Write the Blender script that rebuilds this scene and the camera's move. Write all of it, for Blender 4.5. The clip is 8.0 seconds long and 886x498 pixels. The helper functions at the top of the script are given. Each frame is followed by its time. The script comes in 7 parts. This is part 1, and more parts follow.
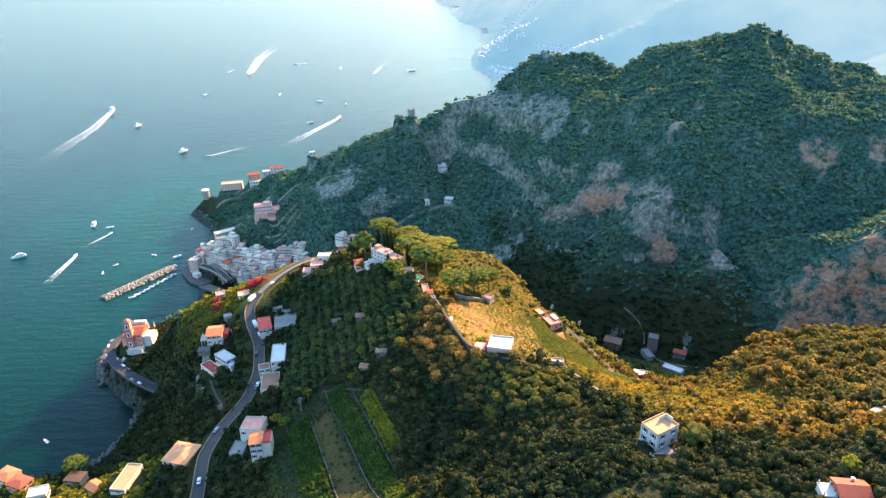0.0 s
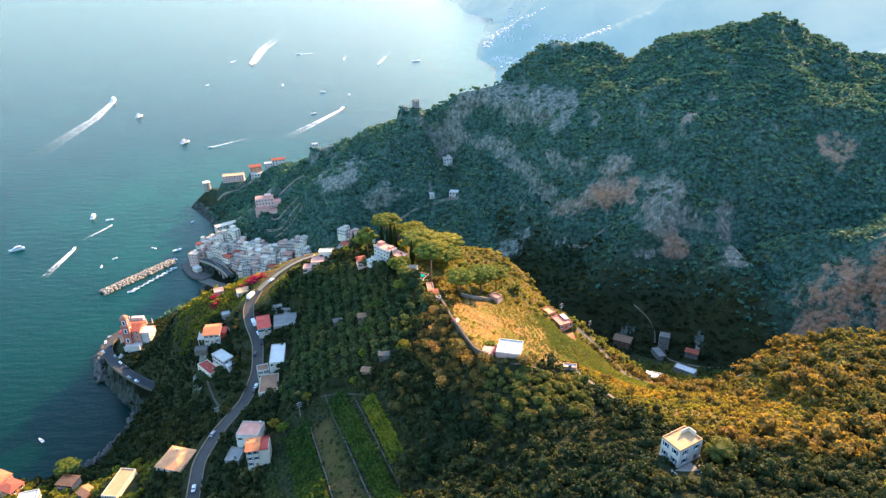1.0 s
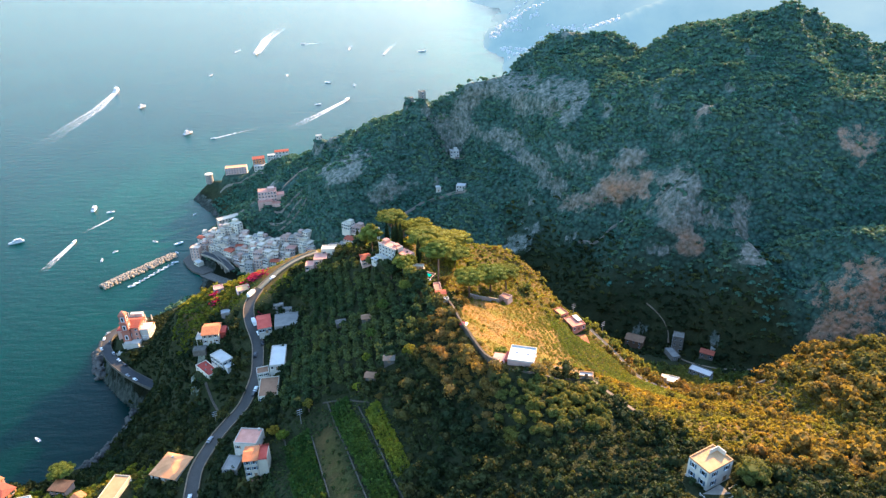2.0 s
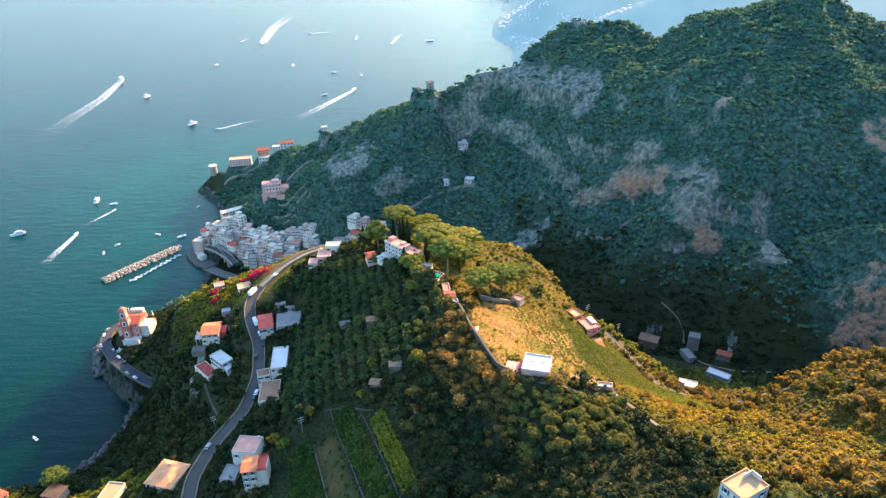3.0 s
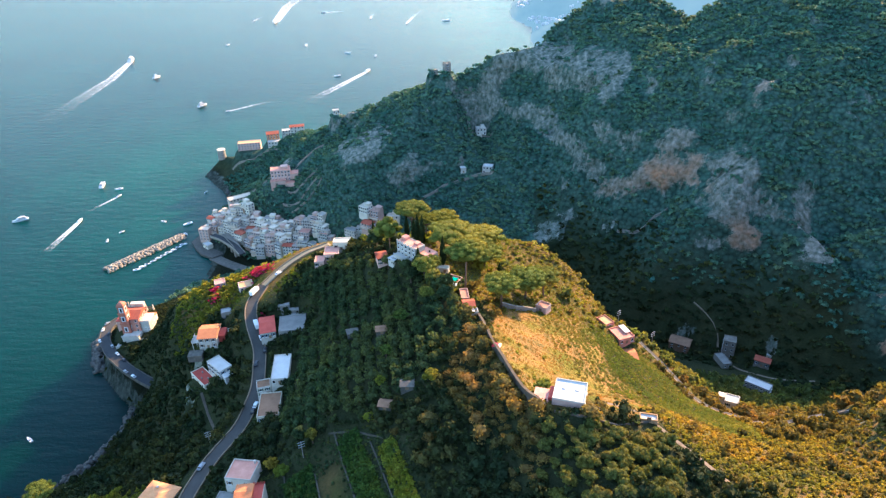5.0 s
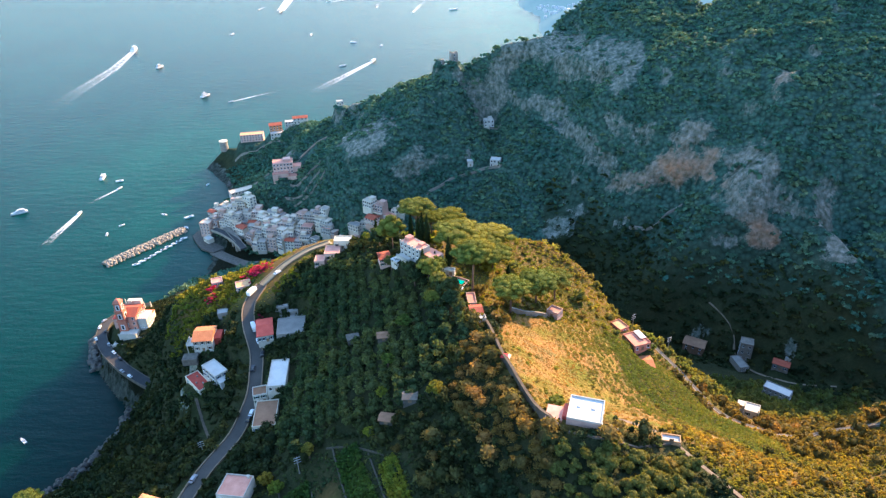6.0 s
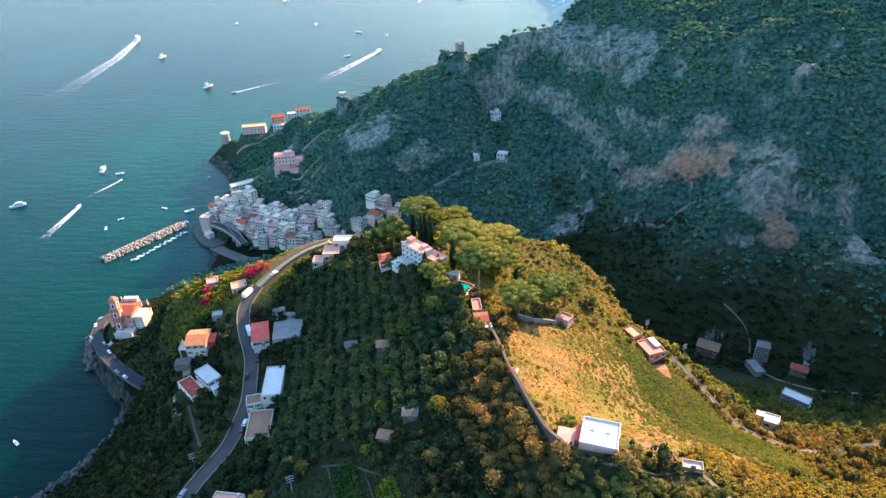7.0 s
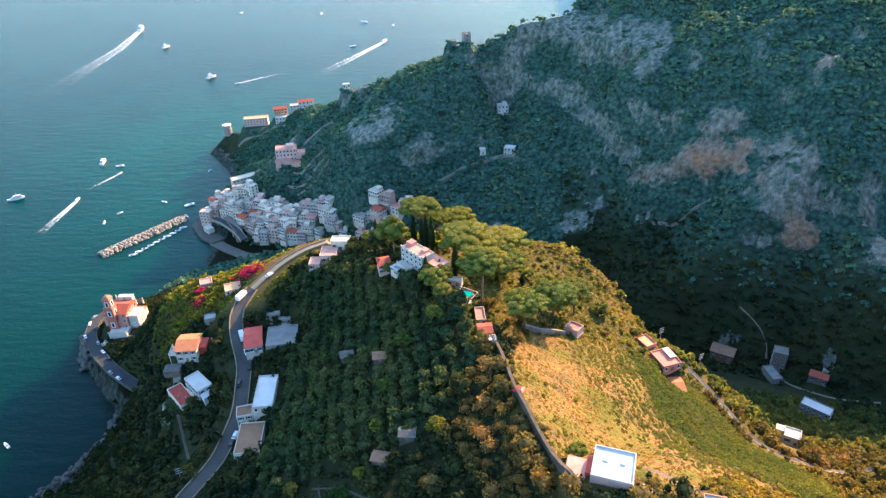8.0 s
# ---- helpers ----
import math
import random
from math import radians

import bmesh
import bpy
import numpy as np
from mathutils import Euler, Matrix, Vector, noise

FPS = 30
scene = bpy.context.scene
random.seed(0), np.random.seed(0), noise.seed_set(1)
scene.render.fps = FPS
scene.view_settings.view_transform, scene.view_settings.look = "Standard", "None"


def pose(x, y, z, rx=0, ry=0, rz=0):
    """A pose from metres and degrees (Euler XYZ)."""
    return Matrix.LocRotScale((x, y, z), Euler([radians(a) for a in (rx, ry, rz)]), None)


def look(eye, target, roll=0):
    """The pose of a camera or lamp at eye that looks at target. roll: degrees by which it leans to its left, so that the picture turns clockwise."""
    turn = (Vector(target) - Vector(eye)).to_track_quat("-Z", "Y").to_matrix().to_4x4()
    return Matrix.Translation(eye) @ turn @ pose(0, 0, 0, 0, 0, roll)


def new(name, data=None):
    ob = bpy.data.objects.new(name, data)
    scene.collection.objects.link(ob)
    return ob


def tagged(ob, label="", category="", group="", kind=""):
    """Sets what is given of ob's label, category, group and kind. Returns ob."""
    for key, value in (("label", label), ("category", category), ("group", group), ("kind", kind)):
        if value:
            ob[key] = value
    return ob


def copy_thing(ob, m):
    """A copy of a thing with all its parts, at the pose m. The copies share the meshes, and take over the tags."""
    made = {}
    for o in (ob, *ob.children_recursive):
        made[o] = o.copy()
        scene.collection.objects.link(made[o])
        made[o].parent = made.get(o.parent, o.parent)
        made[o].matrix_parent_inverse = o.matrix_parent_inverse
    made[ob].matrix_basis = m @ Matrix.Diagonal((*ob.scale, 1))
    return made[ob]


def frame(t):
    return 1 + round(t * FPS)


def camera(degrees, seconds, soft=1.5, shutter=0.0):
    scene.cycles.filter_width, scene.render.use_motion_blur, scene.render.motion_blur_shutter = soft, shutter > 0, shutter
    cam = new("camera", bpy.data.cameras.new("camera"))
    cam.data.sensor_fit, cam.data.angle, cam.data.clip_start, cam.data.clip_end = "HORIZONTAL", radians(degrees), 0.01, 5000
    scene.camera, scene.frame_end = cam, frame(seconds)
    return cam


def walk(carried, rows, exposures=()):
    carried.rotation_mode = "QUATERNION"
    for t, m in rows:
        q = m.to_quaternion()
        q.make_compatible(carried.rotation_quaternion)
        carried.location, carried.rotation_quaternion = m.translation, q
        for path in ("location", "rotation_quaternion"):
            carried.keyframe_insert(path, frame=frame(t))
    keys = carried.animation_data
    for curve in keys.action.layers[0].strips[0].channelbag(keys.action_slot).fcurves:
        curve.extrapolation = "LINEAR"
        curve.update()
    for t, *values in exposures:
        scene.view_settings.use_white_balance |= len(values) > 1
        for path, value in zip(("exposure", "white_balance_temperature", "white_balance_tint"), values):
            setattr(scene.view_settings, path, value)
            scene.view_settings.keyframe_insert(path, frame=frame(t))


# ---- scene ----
cam = camera(67.0, 8.0, 1.35)
PATH = [
    (0, (0.003, 1.228, 333.723), (-0.017, 3.033, 332.861), -1.6),
    (0.5, (-0.565, 8.288, 331.919), (-0.59, 10.087, 331.046), -1.6),
    (1, (-1.069, 16.046, 329.952), (-1.101, 17.839, 329.068), -1.6),
    (1.5, (-1.872, 23.894, 328.096), (-1.911, 25.682, 327.2), -1.6),
    (3, (-4.337, 47.025, 322.639), (-4.404, 48.794, 321.708), -1.6),
    (3.5, (-5.158, 55.162, 320.628), (-5.235, 56.924, 319.685), -1.6),
    (4, (-5.997, 63.254, 318.601), (-6.086, 65.01, 317.647), -1.6),
    (4.5, (-6.567, 70.912, 317.058), (-6.667, 72.661, 316.093), -1.7),
    (6, (-7.826, 94.888, 311.328), (-7.954, 96.615, 310.327), -1.9),
    (6.5, (-7.969, 102.403, 309.553), (-8.106, 104.122, 308.541), -1.9),
    (7, (-7.924, 110.463, 307.706), (-8.07, 112.175, 306.682), -2.0),
    (7.5, (-7.668, 118.766, 305.773), (-7.824, 120.47, 304.738), -2.1),
    (8, (-7.2, 126.806, 303.759), (-7.367, 128.502, 302.713), -2.1),
]
walk(cam, [(t, look(eye, target, roll)) for t, eye, target, roll in PATH], [(0, 2.22, 5900, 9), (8, 2.06, 5550, 9)])

# ---------------------------------------------------------------- light
SUN_AZ, SUN_EL = 36.0, 22.5  # degrees from +y towards +x, and above the horizon
world = bpy.data.worlds.new("world")
scene.world = world
world.use_nodes = True
wn = world.node_tree
sky = wn.nodes.new("ShaderNodeTexSky")
sky.sky_type, sky.sun_disc = "NISHITA", False
sky.sun_elevation, sky.sun_rotation = radians(SUN_EL), radians(SUN_AZ)
sky.air_density, sky.dust_density, sky.ozone_density, sky.altitude = 1.4, 1.5, 3.5, 0
wn.links.new(sky.outputs["Color"], wn.nodes["Background"].inputs["Color"])
wn.nodes["Background"].inputs["Strength"].default_value = 0.15
sun_data = bpy.data.lights.new("sun", "SUN")
sun_data.energy, sun_data.angle, sun_data.color = 4.4, radians(0.6), (1.0, 0.575, 0.235)
sun = new("sun", sun_data)
sun_way = Vector((math.sin(radians(SUN_AZ)) * math.cos(radians(SUN_EL)), math.cos(radians(SUN_AZ)) * math.cos(radians(SUN_EL)), math.sin(radians(SUN_EL))))
sun.matrix_world = look((300, 500, 600), Vector((300, 500, 600)) - sun_way)


# ---------------------------------------------------------------- materials
def shader(name, rough=0.8, metal=0.0, spec=0.3):
    m = bpy.data.materials.new(name)
    m.use_nodes = True
    b = m.node_tree.nodes["Principled BSDF"]
    b.inputs["Roughness"].default_value, b.inputs["Metallic"].default_value = rough, metal
    b.inputs["Specular IOR Level"].default_value = spec
    return m, m.node_tree.nodes, m.node_tree.links, b


def coords(n, l, scale):
    g = n.new("ShaderNodeNewGeometry")
    v = n.new("ShaderNodeVectorMath")
    v.operation = "SCALE"
    v.inputs["Scale"].default_value = scale
    l.new(g.outputs["Position"], v.inputs[0])
    return v.outputs[0]


def noise_at(n, l, scale, detail=4.0, rough=0.6):
    t = n.new("ShaderNodeTexNoise")
    t.inputs["Scale"].default_value, t.inputs["Detail"].default_value, t.inputs["Roughness"].default_value = 1.0, detail, rough
    l.new(coords(n, l, scale), t.inputs["Vector"])
    return t.outputs["Fac"]


def ramp(n, l, fac, stops):
    r = n.new("ShaderNodeValToRGB")
    e = r.color_ramp.elements
    while len(e) < len(stops):
        e.new(0.5)
    for k, (p, c) in zip(e, stops):
        k.position, k.color = p, (*c, 1)
    l.new(fac, r.inputs["Fac"])
    return r.outputs["Color"]


def mix(n, l, fac, a, b, how="MIX"):
    m = n.new("ShaderNodeMix")
    m.data_type, m.blend_type = "RGBA", how
    for s, v in ((m.inputs["Factor"], fac), (m.inputs["A"], a), (m.inputs["B"], b)):
        if isinstance(v, (int, float)):
            s.default_value = v
        elif isinstance(v, tuple):
            s.default_value = (*v, 1)
        else:
            l.new(v, s)
    return m.outputs["Result"]


def maths(n, l, op, a, b=0.0):
    m = n.new("ShaderNodeMath")
    m.operation = op
    for s, v in zip(m.inputs, (a, b)):
        if isinstance(v, (int, float)):
            s.default_value = v
        else:
            l.new(v, s)
    return m.outputs[0]


def bump(n, l, b, height, strength, distance):
    k = n.new("ShaderNodeBump")
    k.inputs["Strength"].default_value, k.inputs["Distance"].default_value = strength, distance
    l.new(height, k.inputs["Height"])
    l.new(k.outputs["Normal"], b.inputs["Normal"])


def painted(name, a, b, scale=0.6, rough=0.85, spec=0.25, relief=0.02):
    """A weathered surface between two colours, with stains at two scales and a different tone for every object."""
    m, n, l, s = shader(name, rough, 0, spec)
    big, fine = noise_at(n, l, scale, 3), noise_at(n, l, scale * 9, 5, 0.7)
    fac = maths(n, l, "ADD", maths(n, l, "MULTIPLY", big, 0.6), maths(n, l, "MULTIPLY", fine, 0.4))
    base = ramp(n, l, fac, [(0.32, a), (0.68, b)])
    info = n.new("ShaderNodeObjectInfo")
    shade = maths(n, l, "ADD", 0.82, maths(n, l, "MULTIPLY", info.outputs["Random"], 0.3))
    grey = n.new("ShaderNodeCombineColor")
    for k in range(3):
        l.new(shade, grey.inputs[k])
    l.new(mix(n, l, 1.0, base, grey.outputs[0], "MULTIPLY"), s.inputs["Base Color"])
    bump(n, l, s, fine, 0.5, relief)
    return m


def tiled(name, a, b):
    """Roof tiles in courses: a wave across the slope for relief, with patches of lichen and paler tiles."""
    m, n, l, s = shader(name, 0.85, 0, 0.2)
    w = n.new("ShaderNodeTexWave")
    w.inputs["Scale"].default_value, w.inputs["Distortion"].default_value, w.inputs["Detail"].default_value = 1.0, 0.6, 2
    c = n.new("ShaderNodeTexCoord")
    v = n.new("ShaderNodeVectorMath")
    v.operation = "SCALE"
    v.inputs["Scale"].default_value = 1.2
    l.new(c.outputs["Object"], v.inputs[0])
    l.new(v.outputs[0], w.inputs["Vector"])
    big, fine = noise_at(n, l, 0.5, 3), noise_at(n, l, 4.0, 4, 0.7)
    fac = maths(n, l, "ADD", maths(n, l, "MULTIPLY", big, 0.5), maths(n, l, "MULTIPLY", fine, 0.5))
    base = ramp(n, l, fac, [(0.3, a), (0.7, b)])
    l.new(mix(n, l, 0.25, base, w.outputs["Color"], "MULTIPLY"), s.inputs["Base Color"])
    bump(n, l, s, w.outputs["Fac"], 0.7, 0.06)
    return m


def leafy(name, dark, light, warm, rough=0.8, glow=0.4):
    """Foliage: each plant has its own tone, each leaf spray varies a little, and some light passes through."""
    m, n, l, s = shader(name, rough, 0, 0.1)
    a = n.new("ShaderNodeAttribute")
    a.attribute_name = "tone"
    g = n.new("ShaderNodeNewGeometry")
    info = n.new("ShaderNodeObjectInfo")
    t = maths(n, l, "FRACT", maths(n, l, "ADD", a.outputs["Fac"], info.outputs["Random"]))
    c = ramp(n, l, t, [(0.0, dark), (0.45, light), (0.8, dark), (1.0, warm)])
    leaf = maths(n, l, "ADD", 0.65, maths(n, l, "MULTIPLY", g.outputs["Random Per Island"], 0.7))
    grey = n.new("ShaderNodeCombineColor")
    for k in range(3):
        l.new(leaf, grey.inputs[k])
    c = mix(n, l, 1.0, c, grey.outputs[0], "MULTIPLY")
    patch = ramp(n, l, noise_at(n, l, 0.035, 3), [(0.42, (0.75, 0.85, 0.75)), (0.62, (1.35, 1.12, 0.8))])
    c = mix(n, l, 1.0, c, patch, "MULTIPLY")
    l.new(c, s.inputs["Base Color"])
    tr = n.new("ShaderNodeBsdfTranslucent")
    l.new(mix(n, l, 1.0, c, (1.6, 1.5, 0.7), "MULTIPLY"), tr.inputs["Color"])
    ms = n.new("ShaderNodeMixShader")
    ms.inputs["Fac"].default_value = glow
    l.new(s.outputs[0], ms.inputs[1])
    l.new(tr.outputs[0], ms.inputs[2])
    l.new(ms.outputs[0], n["Material Output"].inputs["Surface"])
    return m


def ground_material():
    m, n, l, s = shader("ground", 0.95, 0, 0.1)
    g = n.new("ShaderNodeNewGeometry")
    sep = n.new("ShaderNodeSeparateXYZ")
    l.new(g.outputs["True Normal"], sep.inputs[0])
    mid, fine = noise_at(n, l, 0.12, 5), noise_at(n, l, 0.9, 5, 0.7)
    fac = maths(n, l, "ADD", maths(n, l, "MULTIPLY", mid, 0.55), maths(n, l, "MULTIPLY", fine, 0.45))
    # ground colour darkened for the canopy's shade between the trees
    scrub = ramp(n, l, fac, [(0.3, (0.014, 0.022, 0.01)), (0.5, (0.024, 0.033, 0.014)), (0.62, (0.04, 0.044, 0.02)), (0.75, (0.075, 0.064, 0.036))])
    streak = n.new("ShaderNodeTexNoise")
    streak.inputs["Scale"].default_value, streak.inputs["Detail"].default_value, streak.inputs["Roughness"].default_value = 1.0, 6, 0.65
    v = n.new("ShaderNodeVectorMath")
    v.operation = "MULTIPLY"
    v.inputs[1].default_value = (0.27, 0.27, 0.17)
    l.new(g.outputs["Position"], v.inputs[0])
    l.new(v.outputs[0], streak.inputs["Vector"])
    rock = ramp(n, l, streak.outputs["Fac"], [(0.34, (0.05, 0.075, 0.05)), (0.43, (0.105, 0.13, 0.10)), (0.53, (0.18, 0.195, 0.16)), (0.68, (0.33, 0.315, 0.26))])
    rusty = n.new("ShaderNodeAttribute")
    rusty.attribute_name = "rust"
    rust = maths(n, l, "MULTIPLY", maths(n, l, "MULTIPLY", rusty.outputs["Fac"], mid), maths(n, l, "MULTIPLY", streak.outputs["Fac"], 2.6))
    rock = mix(n, l, rust, rock, (0.42, 0.19, 0.09))
    leafy_side = n.new("ShaderNodeAttribute")
    leafy_side.attribute_name = "mount"
    # mountain heath, with haze painted in as a teal lift
    heath = ramp(n, l, fac, [(0.3, (0.035, 0.085, 0.065)), (0.5, (0.065, 0.12, 0.09)), (0.66, (0.10, 0.15, 0.11)), (0.75, (0.14, 0.16, 0.125))])
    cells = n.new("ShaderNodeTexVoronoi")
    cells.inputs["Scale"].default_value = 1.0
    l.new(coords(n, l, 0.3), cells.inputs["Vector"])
    # cell rims are darkened, painting the shade between the bush lumps
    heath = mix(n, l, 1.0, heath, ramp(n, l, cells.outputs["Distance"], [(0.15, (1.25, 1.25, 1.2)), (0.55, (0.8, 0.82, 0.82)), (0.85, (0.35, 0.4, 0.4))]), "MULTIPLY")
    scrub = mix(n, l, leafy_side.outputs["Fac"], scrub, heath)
    bare = n.new("ShaderNodeAttribute")
    bare.attribute_name = "bare"
    dry = n.new("ShaderNodeAttribute")
    dry.attribute_name = "dry"
    meadow = ramp(n, l, fac, [(0.32, (0.08, 0.078, 0.025)), (0.42, (0.14, 0.11, 0.035)), (0.5, (0.25, 0.135, 0.042)), (0.6, (0.30, 0.165, 0.058)), (0.72, (0.35, 0.24, 0.125))])
    green = ramp(n, l, noise_at(n, l, 0.06, 4), [(0.46, (1, 1, 1)), (0.53, (0.72, 0.92, 0.6)), (0.62, (0.42, 0.75, 0.32))])
    meadow = mix(n, l, 1.0, meadow, green, "MULTIPLY")
    c = mix(n, l, dry.outputs["Fac"], scrub, meadow)
    edge = maths(n, l, "ADD", bare.outputs["Fac"], maths(n, l, "MULTIPLY", maths(n, l, "SUBTRACT", mid, 0.5), 1.5))
    edge = maths(n, l, "ADD", edge, maths(n, l, "MULTIPLY", maths(n, l, "SUBTRACT", fine, 0.5), 0.9))
    k = ramp(n, l, edge, [(0.45, (0, 0, 0)), (0.62, (1, 1, 1))])
    c = mix(n, l, k, c, rock)
    # wet rock by the water, and cliff shade painted higher on the headland
    wet_shade = n.new("ShaderNodeAttribute")
    wet_shade.attribute_name = "wet_shade"
    c = mix(n, l, wet_shade.outputs["Fac"], c, mix(n, l, 1.0, c, (0.24, 0.26, 0.26), "MULTIPLY"))
    l.new(c, s.inputs["Base Color"])
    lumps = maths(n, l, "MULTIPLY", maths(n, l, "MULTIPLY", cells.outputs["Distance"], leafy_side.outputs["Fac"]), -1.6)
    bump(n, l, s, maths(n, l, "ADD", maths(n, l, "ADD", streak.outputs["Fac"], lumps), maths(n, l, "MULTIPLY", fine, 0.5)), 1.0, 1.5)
    return m


def sea_material():
    m, n, l, s = shader("sea", 0.27, 0, 0.14)
    s.inputs["IOR"].default_value = 1.33
    s.subsurface_method = "BURLEY"
    s.inputs["Subsurface Weight"].default_value = 1.0
    s.inputs["Subsurface Radius"].default_value = (0.4, 1.0, 0.9)
    s.inputs["Subsurface Scale"].default_value = 30.0
    a = n.new("ShaderNodeAttribute")
    a.attribute_name = "shallow"
    deep = ramp(n, l, noise_at(n, l, 0.004, 3), [(0.35, (0.0002, 0.023, 0.023)), (0.65, (0.0003, 0.030, 0.029))])
    near = ramp(n, l, noise_at(n, l, 0.012, 4), [(0.4, (0.0002, 0.046, 0.034)), (0.6, (0.0003, 0.060, 0.043))])
    # water colour darkened near the cove for the land's shade
    unshaded = n.new("ShaderNodeAttribute")
    unshaded.attribute_name = "unshaded"
    deep = mix(n, l, unshaded.outputs["Fac"], (0.0002, 0.016, 0.0125), deep)
    l.new(mix(n, l, a.outputs["Fac"], deep, near), s.inputs["Base Color"])
    g = n.new("ShaderNodeNewGeometry")
    v = n.new("ShaderNodeVectorMath")
    v.operation = "MULTIPLY"
    v.inputs[1].default_value = (0.045, 0.13, 0.1)
    l.new(g.outputs["Position"], v.inputs[0])
    t = n.new("ShaderNodeTexNoise")
    t.inputs["Scale"].default_value, t.inputs["Detail"].default_value, t.inputs["Roughness"].default_value = 1.0, 6, 0.62
    l.new(v.outputs[0], t.inputs["Vector"])
    ripple = maths(n, l, "ADD", t.outputs["Fac"], maths(n, l, "MULTIPLY", noise_at(n, l, 0.35, 3), 0.22))
    bump(n, l, s, ripple, 0.38, 2.0)
    return m


def distance_material():
    """Mountains miles off, haze painted as a glow: blue-grey by the shore, warm and pale inland where the low sun fills
    the air.
    """
    m, n, l, s = shader("distance", 1.0, 0, 0.0)
    g = n.new("ShaderNodeNewGeometry")
    sep = n.new("ShaderNodeSeparateXYZ")
    l.new(g.outputs["Position"], sep.inputs[0])
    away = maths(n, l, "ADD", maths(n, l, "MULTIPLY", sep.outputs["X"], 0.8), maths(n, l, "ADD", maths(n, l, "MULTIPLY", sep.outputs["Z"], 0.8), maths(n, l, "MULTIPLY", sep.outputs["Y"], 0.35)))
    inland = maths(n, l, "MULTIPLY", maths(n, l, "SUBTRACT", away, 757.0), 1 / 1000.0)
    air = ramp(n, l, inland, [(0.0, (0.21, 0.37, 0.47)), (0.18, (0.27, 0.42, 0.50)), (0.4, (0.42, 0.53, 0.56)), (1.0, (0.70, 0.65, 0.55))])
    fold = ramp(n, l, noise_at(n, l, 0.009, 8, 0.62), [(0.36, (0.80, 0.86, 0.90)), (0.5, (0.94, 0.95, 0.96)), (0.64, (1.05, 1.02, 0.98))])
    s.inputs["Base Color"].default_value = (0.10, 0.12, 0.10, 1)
    # the emission is painted haze, not a light source
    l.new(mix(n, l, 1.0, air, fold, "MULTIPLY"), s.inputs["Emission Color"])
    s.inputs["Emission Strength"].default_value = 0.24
    return m


GROUND, SEA, DISTANCE = ground_material(), sea_material(), distance_material()
DARK_ASPHALT = painted("dark_asphalt", (0.035, 0.037, 0.04), (0.06, 0.06, 0.06), 0.15, 0.9)
ASPHALT = painted("asphalt", (0.058, 0.055, 0.05), (0.10, 0.094, 0.084), 0.15, 0.9)
STONE = painted("stone", (0.17, 0.15, 0.12), (0.34, 0.30, 0.25), 0.5, 0.95, 0.15, 0.08)
MOLE_ROCK = painted("mole_rock", (0.18, 0.155, 0.12), (0.36, 0.32, 0.255), 0.25, 0.9, 0.2, 0.1)
SHORE_ROCK = painted("wet_rock", (0.05, 0.048, 0.042), (0.15, 0.14, 0.125), 0.25, 0.9, 0.2, 0.2)
# OAK and MACCHIA also carry the slopes' shade and sun in their colours
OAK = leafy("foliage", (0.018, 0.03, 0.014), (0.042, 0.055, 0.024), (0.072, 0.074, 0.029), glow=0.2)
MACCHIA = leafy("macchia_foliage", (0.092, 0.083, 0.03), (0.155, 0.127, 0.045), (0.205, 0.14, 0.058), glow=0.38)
# oak leaves with low sunlight painted in as brown
BROWN_OAK = leafy("sunlit_brown_foliage", (0.10, 0.085, 0.034), (0.17, 0.13, 0.05), (0.23, 0.155, 0.066), glow=0.42)
RIDGE_SCRUB = leafy("ridge_foliage", (0.12, 0.14, 0.03), (0.18, 0.19, 0.04), (0.22, 0.18, 0.05), glow=0.55)
# the teal lift of these leaves stands in for haze on the mountain
SCRUB = leafy("hazy_foliage", (0.065, 0.145, 0.12), (0.095, 0.18, 0.145), (0.115, 0.175, 0.125), glow=0.15)
OLIVE = leafy("olive_foliage", (0.046, 0.072, 0.038), (0.08, 0.108, 0.052), (0.105, 0.118, 0.046))
PINE = leafy("pine_foliage", (0.135, 0.155, 0.034), (0.195, 0.205, 0.046), (0.22, 0.20, 0.05), glow=0.24)
# oak green brightened to hold the sunlight
GREEN_OAK = leafy("sunlit_oak_foliage", (0.075, 0.09, 0.026), (0.12, 0.13, 0.04), (0.16, 0.135, 0.045), glow=0.3)
CYPRESS = leafy("cypress_foliage", (0.018, 0.032, 0.014), (0.03, 0.05, 0.02), (0.04, 0.05, 0.018))
RAVINE_SCRUB = leafy("ravine_foliage", (0.095, 0.11, 0.042), (0.14, 0.155, 0.058), (0.175, 0.165, 0.06), glow=0.5)
# vine green darkened, the terraces' shade held in the colour
TRELLIS = leafy("shaded_vine_foliage", (0.036, 0.074, 0.02), (0.07, 0.115, 0.03), (0.10, 0.12, 0.03), glow=0.35)
VINE = leafy("vine_foliage", (0.115, 0.155, 0.03), (0.175, 0.21, 0.042), (0.21, 0.2, 0.042), glow=0.5)
FLOWER = leafy("bougainvillea", (0.28, 0.02, 0.09), (0.42, 0.04, 0.15), (0.34, 0.04, 0.08))
BARK = painted("bark", (0.09, 0.055, 0.035), (0.2, 0.13, 0.09), 1.0, 0.95)


